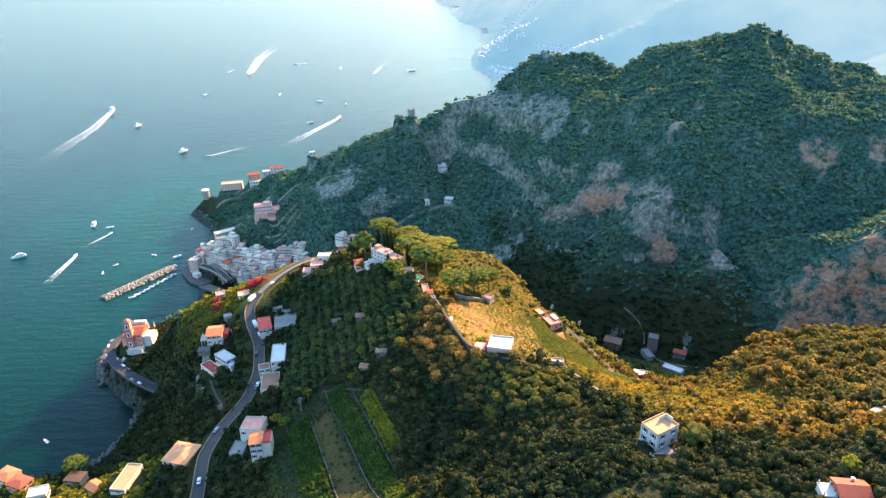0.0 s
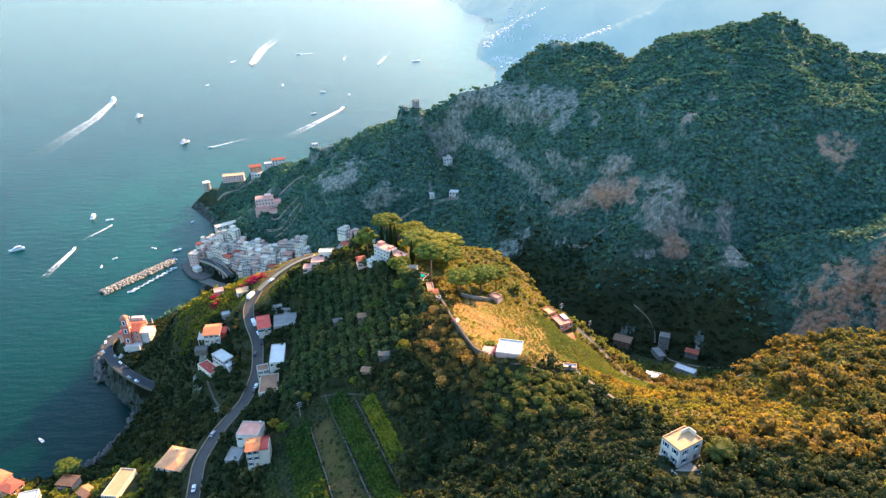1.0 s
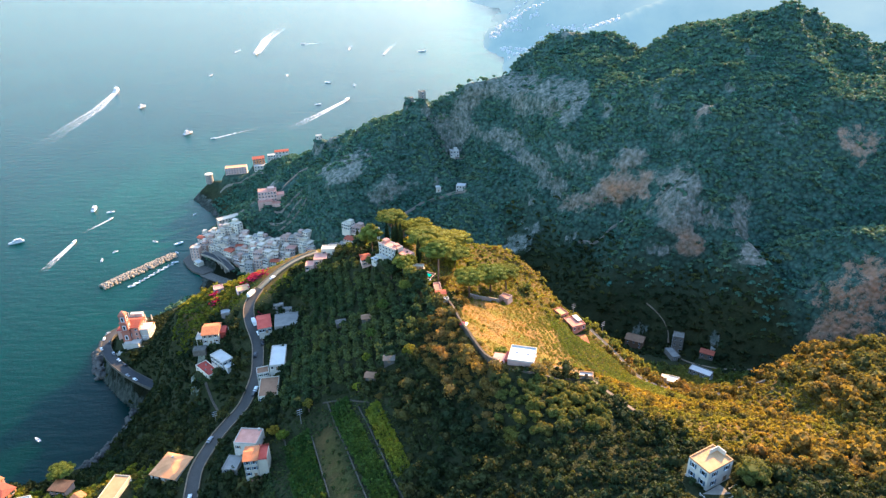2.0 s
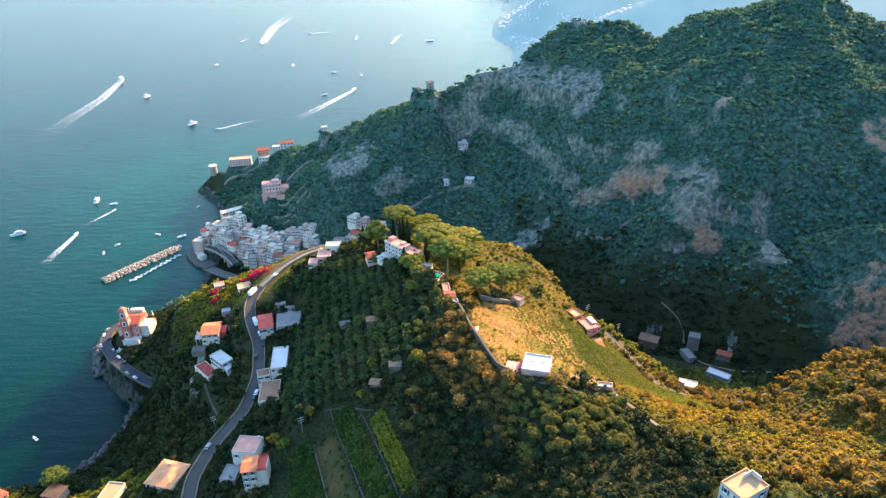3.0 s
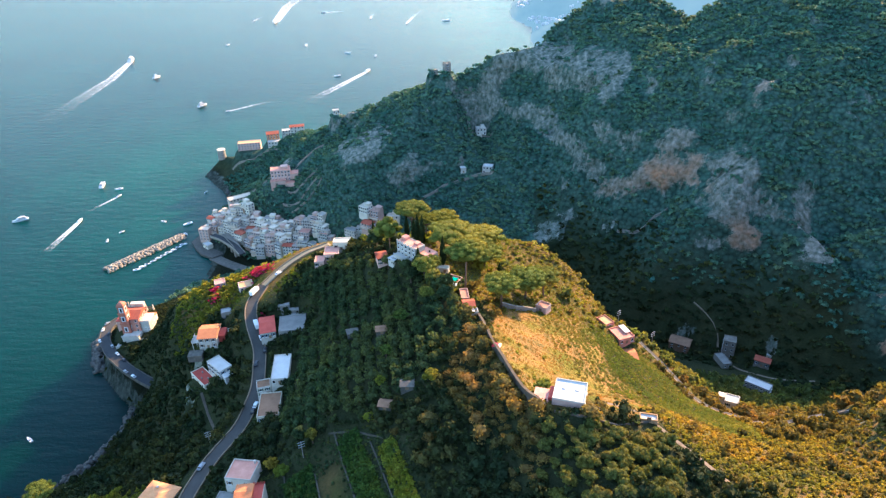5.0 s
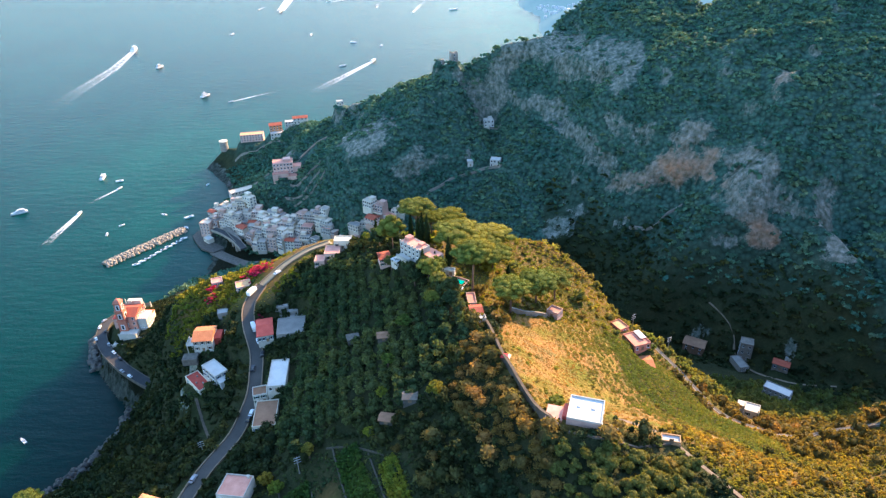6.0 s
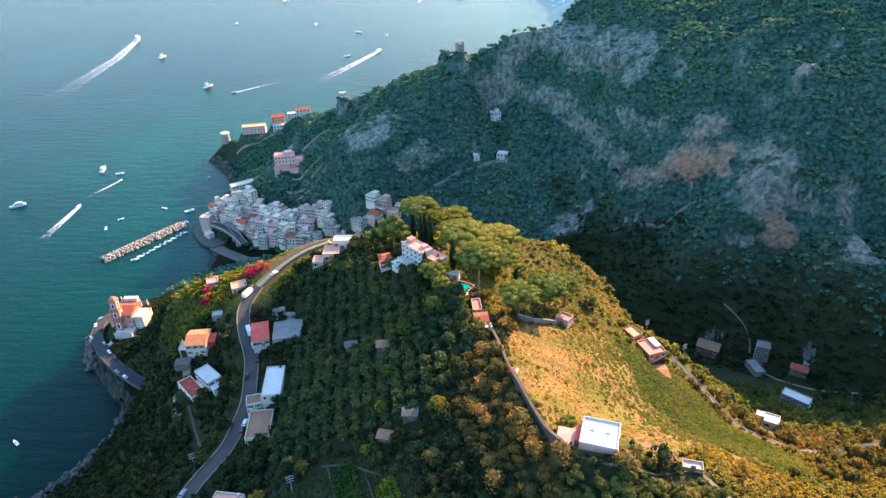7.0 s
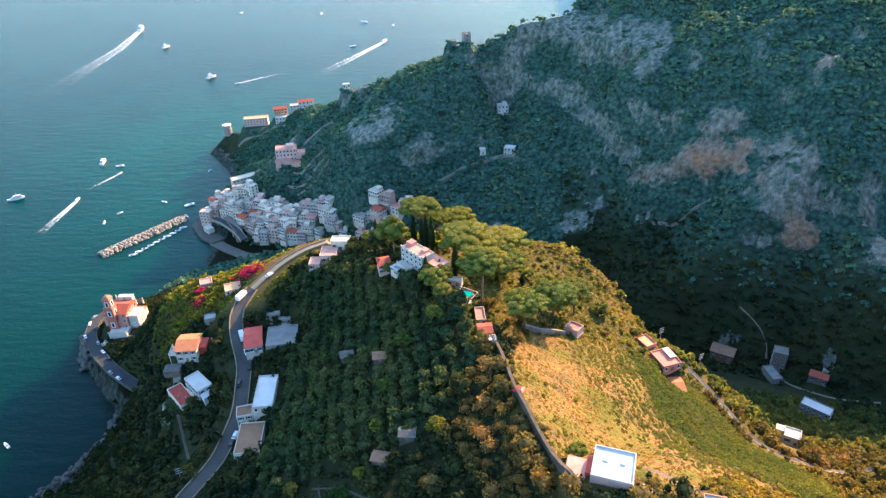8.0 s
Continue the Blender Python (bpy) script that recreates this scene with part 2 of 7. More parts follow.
# ---------------------------------------------------------------- the lie of the land
SHORE = [(-330, 120), (-300, 230), (-275, 320), (-257, 351), (-245, 371), (-238, 395), (-240, 414), (-284, 455), (-303, 490), (-303, 515), (-275, 540), (-262, 580), (-268, 620), (-285, 645),
         (-289, 680), (-294, 708), (-285, 735), (-291, 756), (-305, 779), (-325, 802), (-344, 824), (-342, 846), (-326, 870), (-250, 890), (-150, 885), (-30, 890), (90, 960), (190, 1120), (230, 1350),
         (111, 1480), (98, 1557), (116, 1640), (114, 1720), (62, 1858), (87, 2065), (105, 2322), (159, 2404), (159, 2657), (60, 2815), (36, 3088), (-29, 3661), (-200, 5200)]
ROAD = [(-110, 160, 98), (-114, 205, 101.5), (-118, 231, 104), (-122, 252, 105.7), (-118, 272, 107.3), (-110, 290, 109.2), (-109, 312, 111.6), (-114, 335, 115.3), (-123, 352, 118.8), (-127, 365, 122),
        (-123, 378, 125.4), (-114, 391, 130), (-103, 400, 134), (-92, 404, 136)]
CREST = [(150, -120, 260), (110, 60, 218), (80, 130, 193), (60, 160, 182), (40, 185, 174), (22, 215, 173), (8, 240, 171.5), (0, 263, 169), (-11, 292, 165), (-25, 318, 165), (-38, 345, 166), (-62, 368, 154), (-92, 396, 138),
         (-130, 397, 125), (-169, 410, 107), (-197, 425, 86), (-216, 434, 60)]
BROW = [(-30, 372, 158), (-5, 386, 152), (22, 384, 148), (38, 372, 143), (44, 352, 136), (48, 335, 131)]
EAST = [(27, 301, 147), (42, 278, 143), (64, 277, 133), (78, 257, 140), (44, 236, 169), (60, 215, 167), (95, 225, 156), (109, 241, 146), (122, 220, 160), (111, 203, 169)]
PATHS = [(62, 342, 120), (58, 358, 117), (72, 354, 112), (79, 339, 109), (97, 321, 99), (123, 302, 101), (140, 288, 112), (102, 346, 89), (123, 355, 66), (132, 370, 60), (62, 384, 88), (90, 392, 60)]
HUMP = [(110, 120, 205), (122, 180, 180), (132, 195, 176), (146, 230, 170), (155, 258, 163), (149, 276, 150), (150, 300, 117), (158, 330, 82), (168, 362, 54), (200, 200, 186), (225, 260, 158), (240, 310, 118), (330, 240, 190), (420, 100, 240)]
WEST = [(-53, 249, 140), (-41, 241, 146), (-64, 258, 139), (-40, 279, 155), (-47, 294, 153), (-73, 307, 135), (-58, 273, 146), (-36, 242, 149), (-19, 246, 158), (-2, 193, 157), (20, 198, 169), (34, 171, 175), (-60, 190, 135), (-20, 130, 170), (-97, 303, 118), (-92, 246, 118), (-78, 236, 122), (-98, 346, 121), (-84, 344, 130)]
BELOW = [(-150, 255, 89), (-176, 262, 78), (-207, 281, 60), (-211, 260, 73), (-240, 281, 62), (-156, 319, 80), (-141, 325, 97), (-142, 350, 107), (-183, 395, 97), (-166, 392, 106.5), (-204, 375, 44), (-212, 414, 46), (-232, 350, 12), (-180, 330, 50), (-215, 312, 42), (-255, 250, 66), (-230, 150, 80), (-170, 190, 90)]
CAPE_ROAD = [(-222, 412, 26), (-246, 428, 25), (-268, 446, 25), (-280, 470, 25), (-276, 495, 25), (-250, 500, 30), (-235, 470, 34), (-258, 470, 28)]
STREAM = [(430, 330, 95), (320, 362, 70), (250, 385, 50), (200, 402, 40), (165, 425, 31), (120, 455, 25), (60, 490, 19), (0, 525, 14), (-70, 560, 10), (-150, 592, 6), (-230, 618, 3), (-262, 632, 1.5)]
FOOT = [(92, 490, 46), (147, 489, 80), (180, 490, 86), (217, 492, 96), (300, 480, 108), (400, 450, 130), (80, 548, 48), (-106, 600, 44), (-170, 622, 28), (-203, 626, 18), (-229, 656, 24), (-262, 664, 14), (-194, 682, 50), (-211, 694, 50)]
RIGHT = [(222, 404, 56), (236, 412, 82), (252, 410, 104), (268, 412, 118), (284, 420, 144), (330, 425, 160), (400, 400, 190), (600, 300, 260)]
FACE = [(-121, 642, 96), (-72, 632, 70), (-3, 648, 74), (60, 600, 72), (117, 545, 76), (153, 547, 122), (260, 520, 138), (-91, 652, 112), (-5, 702, 96), (56, 648, 110), (66, 662, 116), (78, 674, 161), (87, 624, 152), (114, 654, 176),
        (132, 572, 136), (168, 595, 184), (194, 556, 178), (183, 517, 143), (204, 488, 117), (142, 498, 99), (230, 517, 132), (300, 560, 178), (420, 540, 170)]
RIDGE = [(-332, 832, 8), (-323, 838, 19), (-283, 818, 34), (-245, 820, 48), (-209, 804, 62), (-160, 765, 90), (-107, 740, 116), (-62, 722, 144), (-40, 712, 151), (-20, 716, 148), (-4, 722, 154), (9, 724, 165), (35, 730, 167),
         (62, 746, 167), (71, 752, 171), (75, 757, 190), (83, 768, 195), (98, 756, 203), (130, 745, 207), (157, 735, 207), (170, 730, 200), (188, 722, 197), (197, 716, 206), (208, 712, 213), (235, 700, 221), (305, 680, 240), (360, 680, 212), (436, 680, 196), (600, 690, 190)]
FARSIDE = [(180, 1500, 40), (246, 1500, 87), (294, 1500, 101), (334, 1500, 119), (374, 1500, 141), (419, 1500, 162), (528, 1500, 214), (700, 1480, 290), (240, 1640, 45), (340, 1680, 70), (450, 1700, 105), (600, 1700, 180), (220, 2000, 110), (360, 1900, 150), (420, 2500, 220), (500, 2100, 240), (900, 1900, 330), (700, 2700, 330), (300, 3100, 210), (800, 3400, 420), (1500, 2600, 560), (2200, 1800, 600), (2600, 4000, 700), (400, 4200, 330), (1200, 5200, 600)]
INLAND = [(500, 1300, 60), (420, 1000, 60), (900, 1200, 160), (900, 800, 220), (1500, 1000, 400), (900, 400, 300), (1500, 200, 420), (2800, 900, 700), (150, 1600, 30), (130, 1880, 50)]
AROUND = [(0, -100, 240), (-150, 0, 170), (-280, 0, 60), (0, 40, 205), (300, -100, 300), (-500, -700, 60), (0, -700, 330), (900, -700, 500), (2800, -700, 700), (-2600, -700, -30), (-420, 0, -12), (-520, 400, -25), (-520, 900, -25), (-400, 1200, -25),
          (-60, 1500, -25), (-100, 2200, -25), (-300, 3000, -25), (-2600, 2000, -30), (-2600, 5200, -30), (-600, 5200, -30), (2800, 5200, 700), (-400, 600, -16), (-360, 560, -12), (-30, 1150, -15)]


def axis(lo, fine_lo, fine_hi, hi, step, grow):
    mid = list(np.arange(fine_lo, fine_hi + 0.1, step))
    left, right, d = [], [], step
    while (left[-1] if left else fine_lo) > lo:
        d *= grow
        left.append(max(lo, (left[-1] if left else fine_lo) - d))
    d = step
    while (right[-1] if right else fine_hi) < hi:
        d *= grow
        right.append(min(hi, (right[-1] if right else fine_hi) + d))
    return np.array(left[::-1] + mid + right)


GX, GY = axis(-2600, -350, 440, 2800, 3.0, 1.12), axis(-700, 120, 860, 5200, 3.0, 1.055)
XX, YY = np.meshgrid(GX, GY)


def along(line, step):
    """Points every step metres along a line of corners."""
    out = [np.array(line[0], float)]
    for a, b in zip(line, line[1:]):
        a, b = np.array(a, float), np.array(b, float)
        k = max(1, int(np.linalg.norm(b[:2] - a[:2]) / step))
        out += [a + (b - a) * i / k for i in range(1, k + 1)]
    return np.array(out)


def smooth_noise(x, y, size, seed):
    """Value noise, -1 to 1, at a grid of the given size."""
    r = np.random.RandomState(seed).rand(256, 256) * 2 - 1
    u, v = x / size + 1000, y / size + 1000
    i, j = np.floor(u).astype(int), np.floor(v).astype(int)
    fu, fv = u - i, v - j
    fu, fv = fu * fu * (3 - 2 * fu), fv * fv * (3 - 2 * fv)
    g = lambda a, b: r[a % 256, b % 256]
    return (g(i, j) * (1 - fu) + g(i + 1, j) * fu) * (1 - fv) + (g(i, j + 1) * (1 - fu) + g(i + 1, j + 1) * fu) * fv


def fractal(x, y, size, seed, octaves=4):
    return sum(smooth_noise(x, y, size / 2**k, seed + k) / 2**k for k in range(octaves)) / 1.9


def triangulated():
    """Heights on the grid, straight between the lines of the plan."""
    from mathutils.geometry import delaunay_2d_cdt
    pts = [(x, y, 0.0) for x, y in along(SHORE, 25)]
    for line, step in ((ROAD, 12), (CREST, 15), (STREAM, 15), (RIDGE, 15), (BROW, 10)):
        pts += [tuple(p) for p in along(line, step)]
    for some in (EAST, PATHS, HUMP, WEST, BELOW, CAPE_ROAD, FOOT, RIGHT, FACE, FARSIDE, INLAND, AROUND):
        pts += some
    _, _, faces, orig, _, _ = delaunay_2d_cdt([Vector(p[:2]) for p in pts], [], [], 0, 0.5)
    where = {k: pts[o[0]] for k, o in enumerate(orig) if o}
    h = np.full(XX.shape, -30.0)
    for f in faces:
        a, b, c = (np.array(where[k]) for k in f)
        i0, i1 = np.searchsorted(GX, [min(a[0], b[0], c[0]) - 0.01, max(a[0], b[0], c[0]) + 0.01])
        j0, j1 = np.searchsorted(GY, [min(a[1], b[1], c[1]) - 0.01, max(a[1], b[1], c[1]) + 0.01])
        x, y = XX[j0:j1, i0:i1], YY[j0:j1, i0:i1]
        det = (b[1] - c[1]) * (a[0] - c[0]) + (c[0] - b[0]) * (a[1] - c[1])
        if abs(det) < 1e-6 or x.size == 0:
            continue
        u = ((b[1] - c[1]) * (x - c[0]) + (c[0] - b[0]) * (y - c[1])) / det
        v = ((c[1] - a[1]) * (x - c[0]) + (a[0] - c[0]) * (y - c[1])) / det
        k = (u >= -1e-6) & (v >= -1e-6) & (u + v <= 1 + 1e-6)
        h[j0:j1, i0:i1][k] = (u * a[2] + v * b[2] + (1 - u - v) * c[2])[k]
    return h


def blurred(h, rounds):
    for _ in range(rounds):
        p = np.pad(h, 1, mode="edge")
        h = (p[1:-1, 1:-1] * 2 + p[:-2, 1:-1] + p[2:, 1:-1] + p[1:-1, :-2] + p[1:-1, 2:]) / 6
    return h


def line_distance(x, y, line):
    """Distance to a line of corners, and the height along it."""
    best, height = np.full(np.shape(x), 1e9), np.zeros(np.shape(x))
    for a, b in zip(line, line[1:]):
        ex, ey = b[0] - a[0], b[1] - a[1]
        t = np.clip(((x - a[0]) * ex + (y - a[1]) * ey) / (ex * ex + ey * ey), 0, 1)
        d = np.hypot(x - a[0] - t * ex, y - a[1] - t * ey)
        near = d < best
        best = np.where(near, d, best)
        if len(a) > 2:
            height = np.where(near, a[2] + t * (b[2] - a[2]), height)
    return best, height


def inside(x, y, ring):
    k = np.zeros(np.shape(x), bool)
    for (ax, ay), (bx, by) in zip(ring, ring[1:] + ring[:1]):
        k ^= ((ay > y) != (by > y)) & (x < (bx - ax) * (y - ay) / (by - ay + 1e-12) + ax)
    return k


MEADOW = [(2, 262), (12, 236), (40, 238), (60, 262), (76, 264), (68, 278), (57, 280), (48, 289), (45, 303), (44, 318), (36, 326), (6, 312), (-6, 292)]
GREEN = [(43, 330), (44, 317), (45, 303), (47, 291), (54, 283), (60, 279), (70, 277), (82, 266), (96, 262), (104, 284), (94, 300), (84, 306), (77, 318), (74, 330), (60, 334)]
TILLED = [(-59.5, 240), (-41, 194), (-30, 168)]  # a bare strip between the vines
HT = blurred(triangulated(), 2)
MOUNT = np.clip((YY - 470 + 0.35 * (XX - 100)) / 60, 0, 1) * np.clip(HT / 20, 0, 1)
MOUNT = np.maximum(MOUNT, np.clip((XX - 212) / 15, 0, 1) * np.clip((YY - 372) / 15, 0, 1) * np.clip(HT / 20, 0, 1))
HT += MOUNT * (fractal(XX, YY, 70, 3) * 9 + (1 - np.abs(fractal(XX, YY, 45, 9, 3)) * 2.2) * 7 - 4) + (1 - MOUNT) * np.clip(HT / 10, 0, 1) * fractal(XX, YY, 24, 21, 3) * 1.6
HT += np.clip((YY - 1350) / 500, 0.12, 1) * (YY > 1250) * np.clip(HT / 50, 0, 1) * (fractal(XX, YY, 420, 41, 4) * 70 - np.abs(fractal(XX, YY, 220, 43, 3)) * 50)
# ledges of limestone across the mountain's face
level = HT + fractal(XX, YY, 90, 31, 3) * 40
stepped = level - np.mod(level, 30) + 30 * np.clip((np.mod(level, 30) / 30 - 0.5) / 0.3, 0, 1)
HT += MOUNT * np.clip(HT / 45 - 0.4, 0, 1) * (YY < 900) * (stepped - level) * 0.3 * np.clip(fractal(XX, YY, 60, 37, 2) + 0.55, 0, 1)
# levelled ground under the houses: middle, height, radius
PADS_HILL = [(20, 235, 175.3, 8.6), (68, 174, 179.2, 6.4), (102, 132, 196.1, 6.8), (141, 178, 182.7, 5.1), (-38, 337, 166.8, 7.1), (-53, 348, 157.4, 4.6), (-23.5, 331.5, 162.0, 3.4), (-19, 326, 160.4, 4.4), (-13.5, 314, 159.8, 4.2), (-11.5, 300.5, 162.8, 3.6), (-9.2, 296, 163.2, 2.1), (20, 322, 147.6, 3.2), (52, 343, 127.6, 4.6), (58, 334, 127.4, 6.4), (61, 324, 121.2, 4.4), (116, 335, 81.6, 6.0), (44, 234, 169.2, 2.9), (154, 386, 48.8, 7.3)]
PADS_ROAD = [(-97, 313, 120.8, 9.2), (-97, 293, 116.0, 8.4), (-104, 306, 114.0, 3.9), (-113, 346, 118.6, 7.1), (-100, 348, 120.6, 8.7), (-94, 250, 122.0, 6.5), (-89, 236, 120.2, 4.6), (-100, 241, 117.8, 4.9), (-81, 390, 141.4, 5.9), (-85, 382, 138.8, 4.8), (-90, 378, 138.0, 3.7)]
PADS_WEST = [(-144, 349, 110.4, 6.9), (-134, 330, 105.8, 6.5), (-143, 330, 100.8, 7.5), (-133, 253, 103.4, 9.0), (-157, 400, 108.0, 3.9), (-134, 382, 119.8, 4.7), (-144, 371, 110.0, 3.3), (-137, 360, 105.6, 3.1), (-164, 253, 89.7, 9.4), (-205, 275, 66.8, 5.4), (-182, 255, 79.9, 4.4), (-247, 281, 62.8, 6.8), (-234, 272, 66.2, 6.5), (-215, 258, 73.2, 5.4)]
PADS_FAR = [(156, 440, 31.8, 4.9), (150, 431, 32.4, 6.4), (172, 424, 36.2, 5.0), (178, 430, 37.6, 2.3), (129, 452, 28.3, 7.5), (-262, 474, 30.3, 9.8), (-38, 712, 151.8, 6.0), (-52, 713, 154.8, 3.7), (-282, 821, 36.3, 15.0), (-249, 817, 47.8, 8.2), (-244, 809, 42.8, 9.2), (-215, 803, 62.8, 8.5), (-228, 804, 58.8, 5.8), (-157, 752, 99.8, 6.2), (-205, 689, 53.3, 10.7), (-6, 699, 93.8, 7.5), (0, 648, 75.8, 5.4), (-22, 651, 75.3, 3.0)]
for px, py, pz, pr in PADS_HILL + PADS_ROAD + PADS_WEST + PADS_FAR:
    k = np.clip(1.75 - np.hypot(XX - px, YY - py) / pr, 0, 1)
    HT += (pz - HT) * k * k * (3 - 2 * k)
rd, rz = line_distance(XX, YY, ROAD)
HT = np.where(rd < 12, rz - 0.3 + (HT - rz + 0.3) * np.clip((rd - 5) / 7, 0, 1), HT)
HT = np.where((HT < 0.6) & (HT > -1.0), -1.0, HT)


def height(x, y):
    """The ground's height at a place, or at arrays of places."""
    x, y = np.clip(x, GX[0], GX[-1] - 0.01), np.clip(y, GY[0], GY[-1] - 0.01)
    i, j = np.searchsorted(GX, x, "right") - 1, np.searchsorted(GY, y, "right") - 1
    u, v = (x - GX[i]) / (GX[i + 1] - GX[i]), (y - GY[j]) / (GY[j + 1] - GY[j])
    return (HT[j, i] * (1 - u) + HT[j, i + 1] * u) * (1 - v) + (HT[j + 1, i] * (1 - u) + HT[j + 1, i + 1] * u) * v


gy_, gx_ = np.gradient(HT, GY, GX)
SLOPE = np.hypot(gx_, gy_)
# limestone crags on the mountain's face: nearest and farthest, bareness, rust and the outline in width and height
CRAGS_WEST = [(610, 760, 0.84, 0, [(-2, 150), (6, 168), (40, 172), (80, 176), (122, 178), (121, 164), (104, 148), (93, 147), (72, 160), (45, 150)]),
         (630, 730, 0.8, 0, [(-18, 124), (32, 127), (66, 129), (71, 114), (56, 105), (42, 110), (-9, 112)]),
              (630, 745, 0.8, 0, [(-166, 80), (-115, 106), (-86, 110), (-88, 99), (-108, 89), (-139, 86)]),
              (630, 665, 0.7, 0, [(-96, 79), (-68, 98), (-54, 94), (-78, 77)])]
CRAGS_MIDDLE = [(535, 605, 1.0, 0.35, [(82, 83), (91, 95), (117, 115), (130, 124), (156, 130), (153, 114), (119, 98), (102, 87)]),
         (520, 605, 1.25, 0.8, [(116, 100), (117, 117), (130, 126), (156, 131), (154, 113), (130, 102)]),
         (545, 600, 0.72, 0.15, [(122, 130), (141, 146), (156, 149), (152, 131), (130, 125)]),
         (485, 565, 0.72, 0.1, [(151, 115), (160, 134), (172, 140), (187, 149), (186, 134), (178, 100), (157, 99), (145, 104)])]
CRAGS_EAST = [(480, 510, 0.95, 0.7, [(158, 102), (184, 103), (186, 87), (179, 80), (158, 86)]),
         (455, 530, 0.7, 0.15, [(201, 116), (219, 116), (233, 118), (222, 88), (199, 87), (196, 98)]),
         (540, 600, 0.7, 0.3, [(185, 177), (209, 184), (197, 170), (186, 164)]),
         (595, 640, 0.7, 0, [(124, 168), (138, 171), (134, 155), (124, 152)]),
         (585, 620, 0.7, 0, [(163, 184), (174, 187), (168, 173), (161, 170)]),
         (555, 600, 0.6, 0, [(37, 58), (73, 74), (77, 63), (53, 46), (34, 48)])]
CRAGS_RIGHT = [(505, 565, 0.62, 0.6, [(292, 168), (314, 170), (327, 159), (315, 140), (301, 141), (291, 153)]),
         (510, 600, 0.7, 0.6, [(347, 168), (384, 187), (358, 150), (345, 152)]),
         (385, 430, 0.58, 0.75, [(222, 60), (232, 92), (243, 102), (300, 150), (380, 190), (380, 60)])]
BARE = np.clip((SLOPE - 1.7) / 0.9, 0, 1) * np.clip(HT / 8, 0, 1) * np.where((XX < -190) & (YY < 520), 0.45, 0.8)
RUST, CRAG = 0 * XX, 0 * XX
frayed = 7 * fractal(XX, YY + HT, 13, 61, 4) - 1.6
for near, far_, much, rusty, ring in CRAGS_WEST + CRAGS_MIDDLE + CRAGS_EAST + CRAGS_RIGHT:
    d = line_distance(XX, HT, ring + ring[:1])[0] * np.where(inside(XX, HT, ring), 1, -1) + frayed
    k = np.clip(0.5 + d / 8, 0, 1) * ((YY > near) & (YY < far_) & (MOUNT > 0.3))
    BARE, CRAG, RUST = np.maximum(BARE, much * k), np.maximum(CRAG, k), np.maximum(RUST, rusty * k)
BARE = np.maximum(BARE, np.clip((fractal(XX + 0.6 * HT, YY, 42, 83, 4) - 0.43) * 4, 0, 0.8) * MOUNT * (HT > 30) * (YY < 900))
BARE *= np.where((XX < -230) & (YY > 735) & (HT > 7), 0.35, 1.0)
BARE = np.maximum(BARE, np.clip((9 - HT) / 5, 0, 1) * (HT > -3) * 0.9 * (YY < 1000) * ~((XX > -252) & (YY > 530) & (YY < 660)))
BARE = np.maximum(BARE, np.clip((SLOPE - 1.0) / 0.6, 0, 1) * (XX < -190) * (YY < 520) * (HT > 0) * np.clip((17 - HT) / 8, 0, 1) * 0.8)


def at_grid(field, x, y):
    i, j = np.clip(np.searchsorted(GX, x), 0, len(GX) - 1), np.clip(np.searchsorted(GY, y), 0, len(GY) - 1)
    return field[j, i]


def mesh_from(name, co, faces, material, smooth=False):
    """A mesh from arrays: corners, and faces that all have the same number of corners."""
    me = bpy.data.meshes.new(name)
    co, faces = np.asarray(co, np.float32), np.asarray(faces, np.int32)
    me.vertices.add(len(co))
    me.vertices.foreach_set("co", co.ravel())
    me.loops.add(faces.size)
    me.loops.foreach_set("vertex_index", faces.ravel())
    me.polygons.add(len(faces))
    me.polygons.foreach_set("loop_start", np.arange(0, faces.size, faces.shape[1], dtype=np.int32))
    if smooth:
        me.polygons.foreach_set("use_smooth", np.ones(len(faces), bool))
    me.update(calc_edges=True)
    me.materials.append(material)
    return me


def attribute(me, name, values):
    me.attributes.new(name, "FLOAT", "POINT").data.foreach_set("value", np.asarray(values, np.float32).ravel())


def grid_faces(rows, cols):
    k = np.arange(rows * cols).reshape(rows, cols)
    return np.stack([k[:-1, :-1], k[:-1, 1:], k[1:, 1:], k[1:, :-1]], -1).reshape(-1, 4)


